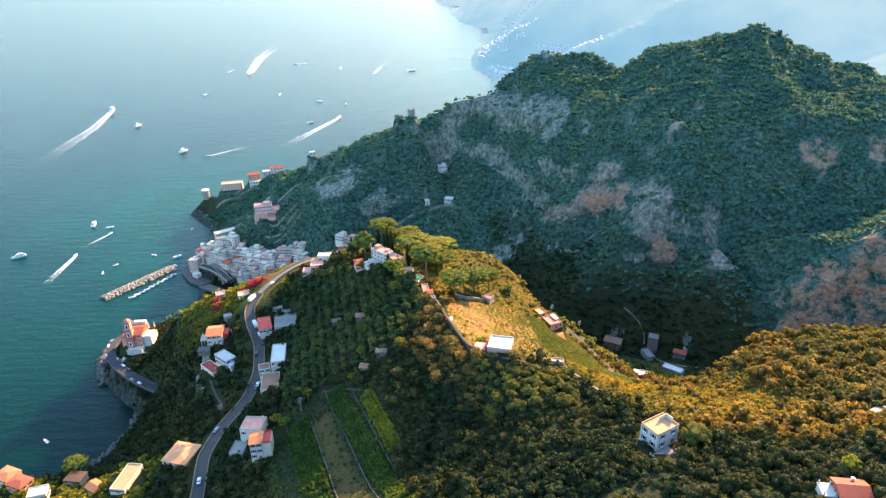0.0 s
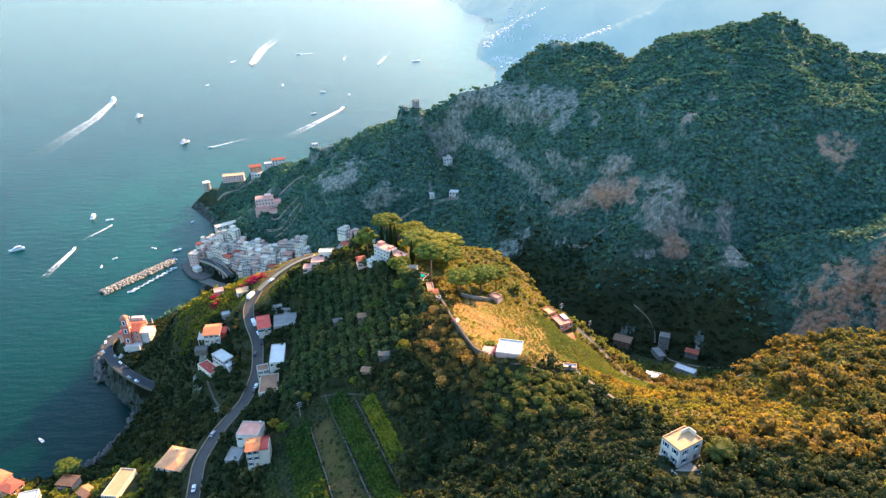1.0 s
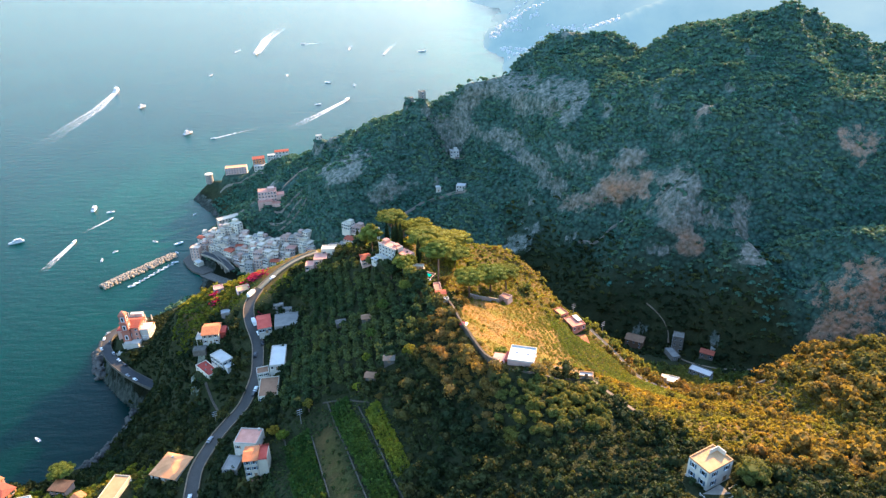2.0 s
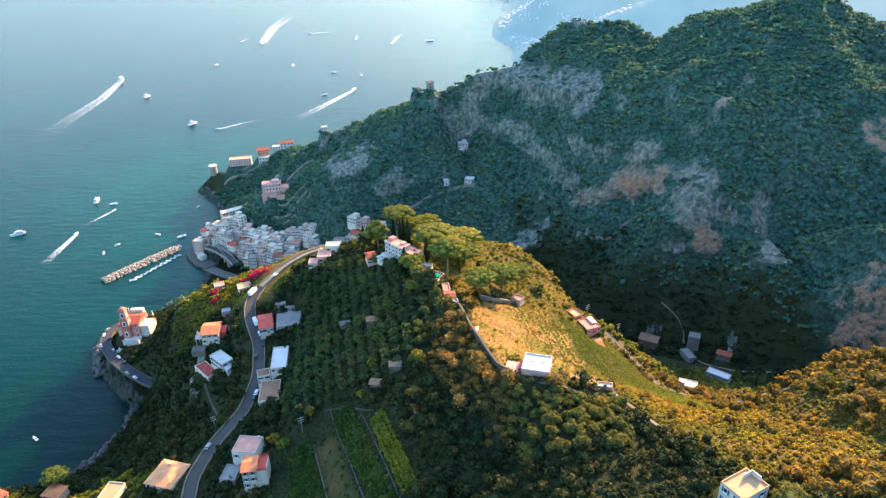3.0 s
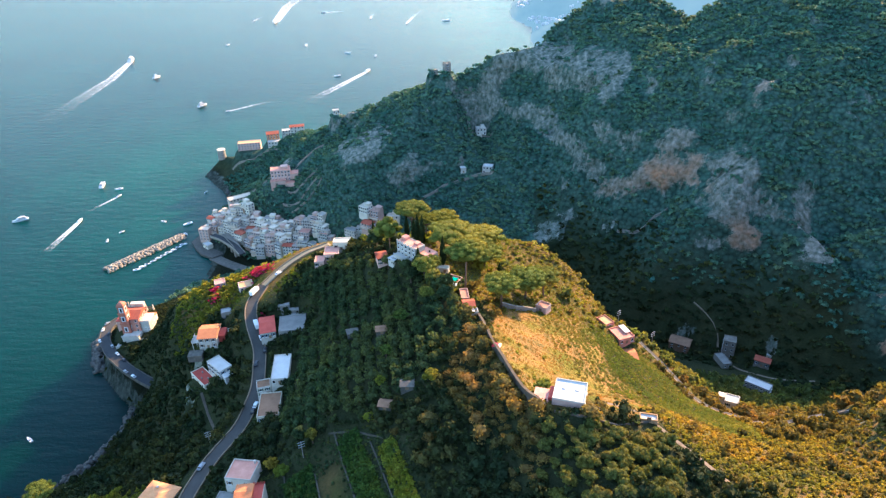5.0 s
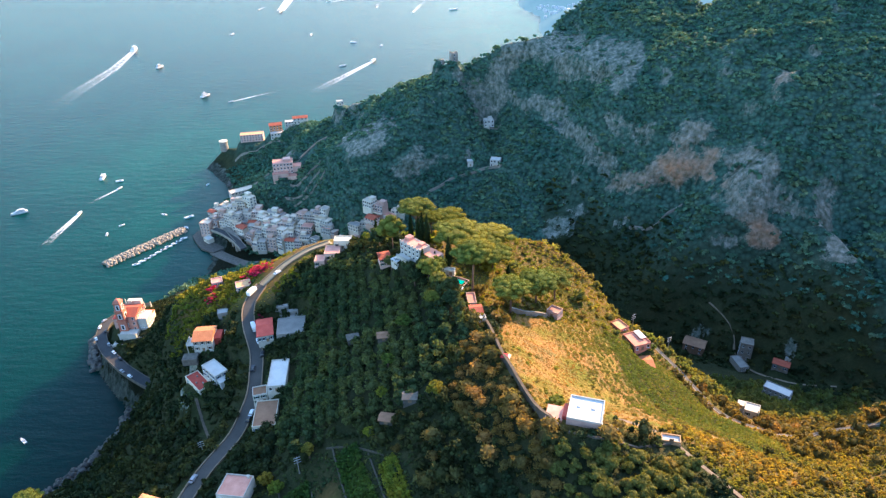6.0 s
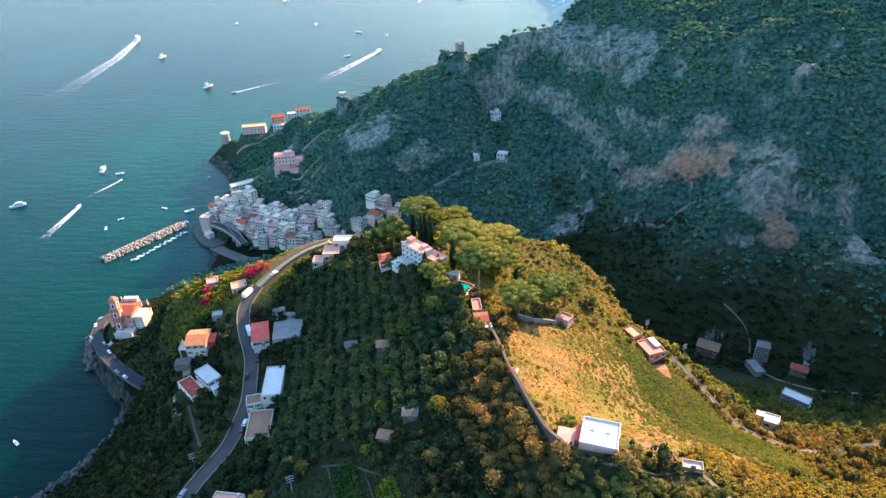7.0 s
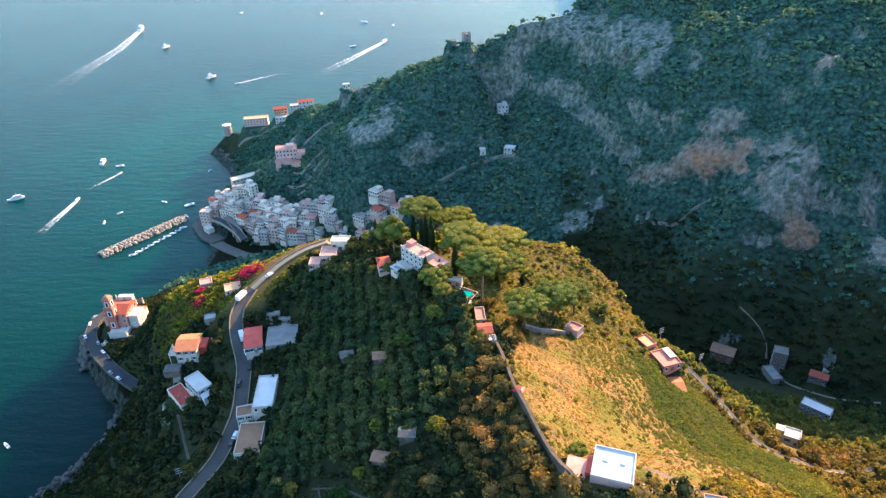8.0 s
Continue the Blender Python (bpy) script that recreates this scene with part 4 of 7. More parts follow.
h = house(-100.2, 347.5, 122.4, 13.0, 13.0, 1.6, 12, CONCRETE, "flat", CONCRETE, "pale cement yard terrace with stone walls", 1, 2, "", False, 6, "terrace_yard")
for k in range(3):
    bm = bmesh.new()
    box(bm, 2 - k * 3.5, 8 + k * 2.6, -1 + k * 1.6, 11 - k * 2, 2.2, 2.6)
    part("retaining_step", bm, CONCRETE, h)
h = house(-133.2, 253.2, 106.4, 12.6, 13.5, 3.0, -14, WHITE, "hip", OCHRE, "white house with an orange-tan hipped roof by the road", 1, 4, "fl", sink=7, chimney=(-0.3, 0.6))
bm = bmesh.new()
box(bm, 4.5, 9.2, 1.2, 4.5, 6.5, 0.3)
for x in (2.6, 6.4):
    for y in (6.9, 11.9):
        box(bm, x, y, -2, 0.25, 0.25, 3.2)
part("porch", bm, TERRACE_RED, h, "red-roofed porch")
house(-94.1, 249.6, 126.6, 10.0, 9.2, 4.4, -5, WHITE, "flat", TERRACE_PINK, "house with a pink roof terrace and white parapet", 1, 3, "fl", sink=8, chimney=(0.7, 0.8))
h = house(-89.0, 236.4, 129.4, 5.4, 8.0, 9.0, 8, CREAM, "gable", TILE, "tall cream house with an orange tiled roof", 3, 2, "fr", sink=6)
bm = bmesh.new()
box(bm, 4.7, 0.3, -4, 3.8, 8.2, 12.6)
part("stair_block", bm, CREAM, h)
bm = bmesh.new()
box(bm, 4.7, 0.3, 8.6, 3.4, 7.8, 0.12)
part("roof_terrace", bm, TERRACE_RED, h, "red roof terrace")
for y in (-3.6, 4.2):
    rail_on(h, 2.9, y, 6.5, y, 8.6, TERRACE_RED, 3)
bm = bmesh.new()
box(bm, 1.5, -6.6, -5, 4.0, 4.4, 5.2)
part("lower_annex", bm, BROWN, h)
h = house(-99.6, 241.0, 119.8, 6.4, 8.0, 1.8, -6, CONCRETE, "flat", CONCRETE, "small grey terrace house with a blue-grey yard", 1, 2, "fl", sink=6)
h = house(67.6, 174.2, 185.6, 9.6, 7.2, 6.5, 30, WHITE, "flat", SAND, "white two-storey house with a sandy roof terrace in the woods", 2, 2, "fl", sink=6, edge=SAND)
bm = bmesh.new()
box(bm, 2.8, 1.6, 6.6, 3.4, 0.25, 1.5)
box(bm, 4.4, 0.2, 6.6, 0.25, 2.8, 1.5)
part("stair_head", bm, CREAM, h)
bm = bmesh.new()
box(bm, -4.2, -7.0, -4, 8.4, 5.6, 4.6)
part("patio", bm, STONE, h, "stone-walled patio")
rail_on(h, -8.2, -9.6, -0.2, -9.6, 0.6, WHITE, 6, 1.1)
rail_on(h, -8.2, -9.6, -8.2, -4.4, 0.6, WHITE, 4, 1.1)
rail_on(h, 1.0, -6.6, 7.6, -6.6, -0.4, WHITE, 4, 1.1)
h = house(103.0, 131.2, 199.8, 7.4, 6.6, 5.2, -8, WHITE, "gable", TILE_RED, "white house with orange tiles and an arched porch", 2, 3, "fl", sink=7, chimney=(0.3, 0.8))
bm = bmesh.new()
box(bm, -5.4, 0.6, -6, 3.4, 4.6, 9.6)
box(bm, -5.4, 0.6, 3.6, 3.7, 4.9, 0.25)
for x in (-6.9, -4.1):
    for y in (-1.4, 2.6):
        box(bm, x, y, 3.8, 0.3, 0.3, 1.2)
part("porch", bm, WHITE, h, "white flat-topped porch wing")
house(142, 178, 185.6, 6.4, 4.4, 2.8, 24, STONE, "gable", STONE, "stone farm building with a weathered brown roof", 1, 2, "f", sink=5, chimney=(0.5, 0.2))

# the hilltop villa
h = house(-37.6, 337.4, 175.6, 13.5, 6.6, 8.6, -43, WHITE, "flat", TERRACE_PINK, "white hilltop villa with pink roof terraces", 3, 5, "fl", sink=6, name="villa")
bm = bmesh.new()
for k in range(7):
    box(bm, -6.4 + k * 2.13, -3.2, 8.6, 0.6, 0.5, 1.5)
part("merlons", bm, WHITE, h)
for x, y, sx, sy, sz in ((-5.0, 1.2, 3.0, 3.2, 2.2), (3.2, 1.6, 2.6, 2.6, 1.5)):
    bm = bmesh.new()
    box(bm, x, y, 8.6, sx, sy, sz)
    part("roof_room", bm, TERRACE_PINK, h)
bm = bmesh.new()
box(bm, 9.0, 2.6, -6, 8.4, 6.4, 11.2)
part("annex", bm, CREAM, h)
bm = bmesh.new()
box(bm, 9.0, 2.6, 5.2, 8.6, 6.6, 0.35)
part("annex_roof", bm, TERRACE_PINK, h, "pale pink annex roof")
bm = bmesh.new()
box(bm, -2.4, -4.9, -5, 7.4, 3.4, 6.4)
part("lower_terrace", bm, WHITE, h)
bm = bmesh.new()
box(bm, -5.0, -7.4, -6, 4.2, 3.6, 5.6)
part("garden_pavilion", bm, WHITE, h)
bm = bmesh.new()
box(bm, -5.0, -7.4, -0.4, 4.7, 4.1, 0.3)
part("pavilion_roof", bm, SHEET, h, "blue-white pavilion roof")
rail_on(h, -5.8, -6.5, 1.2, -6.5, 1.4, WHITE, 8)
h.scale = (0.9, 0.9, 0.72)
house(-52.8, 347.5, 161.4, 4.6, 6.2, 3.6, 18, PINKISH, "gable", TILE_RED, "small red-brown house under the trees", 2, 2, "fr", sink=7)
house(-80.6, 389.5, 146.2, 9.0, 5.2, 4.6, 2, CREAM, "flat", CREAM, "cream house with stepped pink terraces on the ridge", 1, 3, "f", sink=7)
house(-85.0, 382.8, 143.6, 7.6, 8.5, 4.4, 4, PINKISH, "flat", TERRACE_PINK, "pink stepped terrace block on the ridge", 1, 2, "f", sink=6)
house(-90.5, 377.5, 141.6, 5.0, 6.0, 3.4, 4, PINKISH, "flat", TERRACE_PINK, "lower pink terrace room", 1, 2, "f", sink=6)

# garden strip between the villa and the meadow
house(-23.5, 331.5, 164.2, 5.6, 2.8, 2.2, -10, CREAM, "flat", CREAM, "low cream pool house in the garden", 1, 2, "f", sink=4)
h = house(-19.0, 326.0, 161.6, 7.0, 5.8, 1.2, -28, PINKISH, "flat", TERRACE_PINK, "pink pool terrace with a low wall", 1, 1, "", False, 5, "pool_terrace")
bm = bmesh.new()
box(bm, 0, 0.3, 1.3, 4.4, 2.6, 0.12)
part("pool", bm, POOL, h, "turquoise pool water")
for k in range(4):
    sb = thing("sun_lounger", -21.2 + k * 1.3, 322.6 - k * 0.7, 161.75, -28 + 6 * k, "white sun lounger on the pool terrace", "lounger", "sun loungers")
    bm = bmesh.new()
    box(bm, 0, -0.2, 0.28, 0.7, 1.4, 0.1)
    part("mattress", bm, PAINT_WHITE, sb)
    bm = bmesh.new()
    box(bm, 0, 0.7, 0.3, 0.7, 0.6, 0.35, 0, 0.8)
    part("backrest", bm, PAINT_WHITE, sb)
    for x in (-0.28, 0.28):
        for y in (-0.8, 0.6):
            bm = bmesh.new()
            box(bm, x, y, 0, 0.06, 0.06, 0.28)
            part("leg", bm, TIMBER, sb)
house(-13.5, 314.0, 161.8, 3.4, 7.4, 2.0, 8, PINKISH, "flat", TERRACE_PINK, "narrow pink garden terrace", 1, 2, "f", False, 5, "garden_terrace")
house(-11.5, 300.5, 166.2, 4.2, 4.8, 3.4, 10, PINKISH, "gable", TILE_RED, "little red-roofed house at the wall's end", 2, 2, "fr", sink=5)
house(-9.2, 296.0, 165.8, 2.8, 2.8, 2.6, 10, WHITE, "flat", SHEET, "tiny white shed by the wall", 1, 1, "f", sink=4, name="shed")
house(20.5, 322.5, 150.6, 5.2, 4.4, 2.8, -35, PINKISH, "flat", TERRACE_PINK, "low pink garden store by the pines", 1, 1, "f", sink=4, name="garden_store")
house(52.5, 343.0, 128.2, 7.0, 5.0, 2.6, -60, ROSE, "flat", SAND, "terracotta house with a sandy roof terrace", 1, 2, "fr", sink=6)
h = house(58.4, 333.5, 127.8, 8.0, 9.6, 3.0, 22, ROSE, "flat", ROSE, "terracotta house with a red roof terrace and white canopy", 1, 3, "fr", sink=7)
bm = bmesh.new()
box(bm, 2.4, 1.6, 3.7, 2.8, 6.0, 0.2)
part("canopy", bm, SHEET, h, "white roof canopy")
house(61.4, 324.5, 122.6, 4.4, 8.2, 2.6, 6, PINKISH, "gable", TILE, "low shed with a faded orange roof", 1, 2, "f", sink=5, name="shed")
h = house(116.5, 335.5, 86.8, 6.4, 6.0, 4.0, -24, CREAM, "flat", CREAM, "cream flat-roofed house at the edge of the ravine", 1, 2, "fl", sink=7)
bm = bmesh.new()
box(bm, -4.6, 1.6, -6, 3.6, 3.2, 9.7)
box(bm, -4.6, 1.6, 3.7, 3.9, 3.5, 0.25)
part("side_wing", bm, CREAM, h)
bm = bmesh.new()
box(bm, 3.9, -2.4, -5, 1.6, 2.6, 6.6)
part("stair_block", bm, CREAM, h)
CLEAR += [(113, 330, 7), (116, 335, 6.5), (109, 323, 7), (105, 315, 6), (116, 322, 5)]
wall_line("retaining_wall", [(-7.6, 294), (-6, 288), (-2.3, 269.6), (3.5, 252.6), (8.4, 239), (12, 231)], 0.9, 2.9, WALL_STONE, "grey stone garden wall along the meadow's edge")
CLEAR += [(x - 0.5, y - 0.5, 1.4) for x, y in along([(-9, 300), (-6, 288), (-2.3, 269.6), (3.5, 252.6), (8.4, 239), (12, 231)], 3.0)]
wall_line("retaining_wall", [(15, 230), (22, 228), (34, 229), (46, 233)], 0.6, 0.6, WALL_STONE, "low rough stone wall below the white villa")
wall_line("ruined_wall", [(2, 314), (8, 314.5), (13, 317), (17, 319)], 0.8, 2.2, STONE, "ruined stone wall above the meadow")
house(44.0, 233.5, 169.9, 5.2, 2.8, 0.7, -10, SAND, "flat", SHEET, "white flat shed roof beside the lane", 1, 1, "f", sink=4, name="shed")

# valley
h = house(156.5, 440, 45.0, 7.5, 7.0, 13.0, -20, STONE, "flat", STONE, "tall ruined stone mill tower in the valley", 3, 2, "fl", False, 5, "mill_tower")
h = house(150.5, 431, 36.0, 6.0, 12.0, 3.4, 12, STONE, "flat", CONCRETE, "roofless stone mill building", 1, 2, "f", False, 4, "mill")
house(172.5, 424.5, 40.8, 9.0, 5.5, 4.4, -30, STONE, "gable", TILE_RED, "valley cottage with a red tiled roof", 1, 3, "f", sink=4)
house(178.5, 429.5, 40.6, 3.4, 3.4, 2.8, -30, CREAM, "flat", SHEET, "small pale outhouse in the valley", 1, 1, "f", sink=4, name="outhouse")
house(153.5, 386, 54.0, 14.0, 6.5, 5.0, -38, CONCRETE, "flat", SHEET, "long grey valley building with a pale roof", 2, 5, "fr", sink=6)
house(129, 452, 34.5, 13.0, 9.0, 6.0, -28, BROWN, "gable", BROWN, "dark shaded building on the valley side", 2, 3, "f", sink=6)

# west slope
house(-157, 400, 113.6, 6.0, 5.5, 5.4, 25, PINKISH, "flat", TERRACE_PINK, "small pink house among flowers", 2, 2, "fl", sink=6)
h = house(-134.5, 382, 123.2, 7.5, 6.5, 2.4, 25, PINKISH, "flat", SAND, "sand-coloured roadside terrace with a shade roof", 1, 3, "fl", sink=6)
house(-143.5, 371, 113.4, 5.4, 4.4, 3.2, 20, CONCRETE, "flat", SHEET, "grey flat-roofed lock-up by the road", 1, 1, "f", sink=6, name="garage")
house(-137, 360, 108.6, 5.2, 4.0, 2.8, 20, CREAM, "flat", CONCRETE, "small store below the road", 1, 1, "f", sink=6, name="store")
house(-163.5, 253, 92, 7.6, 17.5, 2.4, -6, CREAM, "flat", SAND, "long low building with a beige flat roof", 1, 6, "fl", sink=9)
house(-205, 275, 72.0, 9.0, 7.0, 5.0, -8, PINKISH, "hip", TILE, "ochre house with hipped orange tiles", 2, 3, "fl", sink=8)
house(-182, 255, 84.5, 7.0, 6.0, 4.4, -30, OCHRE, "gable", TILE, "small orange-roofed house in the scrub", 1, 2, "fl", sink=8)
house(-247, 281, 69.0, 11.0, 9.0, 6.0, -22, PINKISH, "hip", TILE, "terracotta house with a tiled hipped roof", 2, 3, "fr", sink=9)
house(-234, 272, 72.0, 11.0, 8.0, 5.6, -20, OCHRE, "hip", TILE_RED, "orange house with red tiles above the sea", 2, 3, "fr", sink=9)
house(-215, 258.5, 78.0, 9.0, 7.0, 4.6, 16, CREAM, "flat", SHEET, "cream house with a white roof terrace", 1, 4, "fr", sink=9)
for k, (x, y) in enumerate(((-40.5, 258), (-33, 263), (-47, 299), (-62, 311))):
    house(x, y, float(height(x, y)) + 2.3, 4.4, 3.4, 1.8, -8 + 9 * k, GREY_STONE, "gable", (BROWN, GREY_STONE)[k % 2], "little stone tool shed in the orchard", 1, 1, "f", sink=3, name="shed", group="orchard sheds")

# headland church villa
CHURCH_PINK = painted("pale_salmon_render", (0.46, 0.17, 0.11), (0.64, 0.33, 0.25), 0.25)
h = church = house(-259.5, 470.0, 40.0, 11.0, 13.0, 10.0, 4, CHURCH_PINK, "gable", TILE_RED, "white and salmon church villa on the sea headland", 3, 3, "fr", sink=6, name="church_villa")
TX, TY = -2.2, -6.0  # the bell tower stands before the nave
bm = bmesh.new()
rings = [[bm.verts.new((TX + a * w / 2, TY + b * w / 2, z)) for a, b in ((-1, -1), (1, -1), (1, 1), (-1, 1))] for z, w in ((-6, 5.0), (8, 5.0), (8, 5.6), (8.6, 5.6), (8.6, 4.6), (14.4, 4.6), (14.4, 5.2), (15, 5.2), (15, 3.9), (19.4, 3.9), (19.4, 4.4), (19.9, 4.4), (20.9, 3.4), (21.6, 2.0), (21.9, 0.5), (22.6, 0.2))]
for p, q in zip(rings, rings[1:]):
    for i in range(4):
        bm.faces.new((p[i], p[(i + 1) % 4], q[(i + 1) % 4], q[i]))
bm.faces.new(rings[-1])
tower = part("bell_tower", bm, SALMON, h, "salmon bell tower with white arches")
for z, o in ((2.6, 2.52), (9.6, 2.32), (15.4, 1.97)):
    for x, y, sx, sy in ((TX, TY - o, 2.2, 0.16), (TX - o, TY, 0.16, 2.2), (TX + o, TY, 0.16, 2.2)):
        bm = bmesh.new()
        box(bm, x, y, z, sx, sy, 3.4)
        part("arch", bm, PAINT_WHITE, tower)
        bm = bmesh.new()
        box(bm, x - (0.06 if x < TX - 1 and sx < 1 else -0.06 if sx < 1 else 0), y - (0.06 if sy < 1 else 0), z + 0.4, max(0.16, sx - 1.0), max(0.16, sy - 1.0), 2.5)
        part("louvre", bm, GLASS, tower)
for x, y, z, sx, sy, sz, mat, name in ((7.6, -1.0, -6, 6.5, 9.0, 13.0, WHITE, "white_wing"), (7.6, -1.0, 7.0, 6.9, 9.4, 0.4, SHEET, "wing_roof"), (7.2, 5.6, -6, 6.0, 5.0, 10.5, CREAM, "rear_wing"), (7.2, 5.6, 4.5, 6.3, 5.3, 0.4, TILE, "rear_roof"),
                                       (-8.0, 2.5, -6, 5.4, 8.5, 11.5, PINKISH, "red_wing"), (-8.0, 2.5, 5.5, 5.8, 8.9, 0.35, TERRACE_RED, "red_wing_roof"), (1.0, -9.4, -8, 10.0, 6.4, 9.6, WHITE, "front_terrace"), (8.6, -8.6, -9, 6.4, 7.0, 8.0, WHITE, "lower_terrace"),
                                       (-3.5, -14.4, -9, 7.5, 4.6, 6.4, WHITE, "stair_terrace"), (4.6, -13.6, -10, 7.0, 4.4, 5.6, CREAM, "garden_terrace"), (0.5, 7.4, 8.5, 8.0, 2.6, 4.2, CREAM, "rear_gable")):
    bm = bmesh.new()
    box(bm, x, y, z, sx, sy, sz)
    part(name, bm, mat, h)
for x0, y0, x1, y1, z in ((-4.0, -12.6, 6.0, -12.6, 1.6), (5.4, -12.1, 11.8, -12.1, -1.0), (11.8, -12.1, 11.8, -5.1, -1.0), (-7.2, -16.7, 0.2, -16.7, -2.6), (4.2, -5.5, 10.8, -5.5, 7.4)):
    rail_on(h, x0, y0, x1, y1, z, WHITE, 6)
for k in range(5):
    bm = bmesh.new()
    box(bm, -4.5 + k * 3.6, 6.4 - 0.8 * (k % 2), 8.0, 0.8, 0.8, 6.0 - 0.6 * k, 0, 0.4)
    part("pinnacle", bm, CREAM, h)
for k in range(4):
    put("window", WINDOW, h, 5.2 + k * 1.6, -5.58, 1.6, 0, (0.9, 1, 1.2))
    put("window", WINDOW, h, 10.92, -4.0 + k * 1.9, 1.6, 90, (0.9, 1, 1.2))

church.scale = (1.2, 1.2, 1.25)
CLEAR.append((-259, 468, 15))

# far shore and mountain houses
def round_tower(x, y, z, r, hgt, label):
    ob = thing("watchtower", x, y, z, 0, label, "tower")
    bm = bmesh.new()
    bmesh.ops.create_cone(bm, cap_ends=True, segments=20, radius1=r * 1.15, radius2=r, depth=hgt, matrix=Matrix.Translation((0, 0, hgt / 2)))
    part("shaft", bm, STONE, ob)
    bm = bmesh.new()
    bmesh.ops.create_cone(bm, cap_ends=True, segments=20, radius1=r * 1.12, radius2=r * 1.12, depth=1.0, matrix=Matrix.Translation((0, 0, hgt)))
    part("cornice", bm, CREAM, ob)
    CLEAR.append((x, y, r + 5))


round_tower(-323, 838, 17, 4.4, 12, "round stone watchtower on the sea cape")
h = house(-38, 712, 160.0, 6.2, 6.2, 7.0, 20, STONE, "flat", STONE, "ruined square watchtower on the mountain spur", 2, 1, "fl", False, 6, "watchtower")
for x, y in ((-2.3, -2.5), (0, -2.6), (2.3, -2.5), (2.5, 1.0), (-2.5, 2.0)):
    bm = bmesh.new()
    box(bm, x, y, 7, 1.3, 0.9, 0.8 + abs(x) * 0.35)
    part("merlon", bm, STONE, h)
house(-50, 713, 154.0, 6.0, 5.0, 5.0, 10, STONE, "flat", STONE, "broken stone outwork beside the tower", 1, 1, "f", False, 6, "ruin")
h = house(-280, 821, 44.5, 26.0, 10.0, 8.0, 12, PINKISH, "flat", SAND, "long pink hotel above the cape", 3, 8, "fl", sink=6, name="hotel")
h = house(-249, 817, 57.0, 14.0, 10.0, 9.0, 18, OCHRE, "gable", TILE_RED, "red-roofed house on the coast ridge", 3, 4, "fl", sink=6)
house(-244, 809, 50.0, 18.0, 7.0, 7.0, 16, WHITE, "flat", SHEET, "white terraced house on the coast ridge", 2, 5, "fl", sink=6)
house(-215, 803, 70.0, 16.0, 8.0, 7.0, 15, WHITE, "gable", TILE_RED, "white house with a red roof on the ridge", 2, 4, "fl", sink=6)
house(-228, 804, 65.0, 10.0, 7.0, 6.0, 15, WHITE, "flat", SHEET, "white flat-roofed house on the ridge", 2, 3, "fl", sink=6)
house(-157, 752, 104.0, 6.5, 5.0, 4.0, 20, CREAM, "flat", SHEET, "small white house on the wooded ridge", 1, 3, "fl", sink=8)
h = house(-205, 689, 64.5, 19.0, 12.0, 11.0, 14, PINKISH, "flat", TERRACE_PINK, "pink palace with terraces above the town", 3, 6, "fl", sink=7)
bm = bmesh.new()
box(bm, 4, 1, 11.1, 7, 6, 2.6)
part("roof_room", bm, PINKISH, h)
for x, y, z, sx, sy, sz in ((13, -1, -7, 8, 9, 13.5), (19, 0, -7, 6, 8, 10), (-3, -8.5, -7, 15, 5, 9.5), (8, -9.5, -7, 9, 6, 7)):
    bm = bmesh.new()
    box(bm, x, y, z, sx, sy, sz)
    wing = part("wing", bm, PINKISH, h)
    bm = bmesh.new()
    box(bm, x, y, z + sz, sx + 0.3, sy + 0.3, 0.4)
    part("wing_roof", bm, TERRACE_PINK, wing)
h = house(-6, 699, 101.5, 9.5, 7.0, 7.0, 10, WHITE, "flat", WHITE, "white chapel house clinging to the cliff", 2, 3, "fl", sink=8)
bm = bmesh.new()
box(bm, 1.6, 0.8, 7.0, 4.6, 4.2, 2.6, 0, 0.7)
part("belfry", bm, WHITE, h)
bm = bmesh.new()
box(bm, -3.0, -4.8, -6, 6.0, 3.0, 8.0)
part("terrace", bm, CREAM, h)
house(0.5, 648, 83.0, 9.0, 7.0, 7.0, -12, WHITE, "flat", SHEET, "white house on a terrace below the cliff", 2, 3, "fl", sink=8)
house(-22, 651, 80.5, 5.0, 4.0, 5.0, 5, WHITE, "gable", SHEET, "tiny white hut on the mountainside", 1, 1, "f", sink=6, name="hut")

# ---------------------------------------------------------------- the town in the ravine
LIME = painted("old_limewash", (0.52, 0.42, 0.31), (0.72, 0.61, 0.48), 0.3)
LIME_GREY = painted("grey_limewash", (0.32, 0.275, 0.22), (0.47, 0.415, 0.35), 0.3)
LIME_ROSE = painted("rose_limewash", (0.42, 0.27, 0.21), (0.57, 0.39, 0.31), 0.3)
TOWN_WALLS = [LIME, LIME_GREY, LIME_ROSE, LIME, CREAM, LIME_ROSE, LIME]
VIADUCT = [(-268, 645, 14), (-256, 638, 14.2), (-238, 622, 14.5), (-226, 606, 15)]


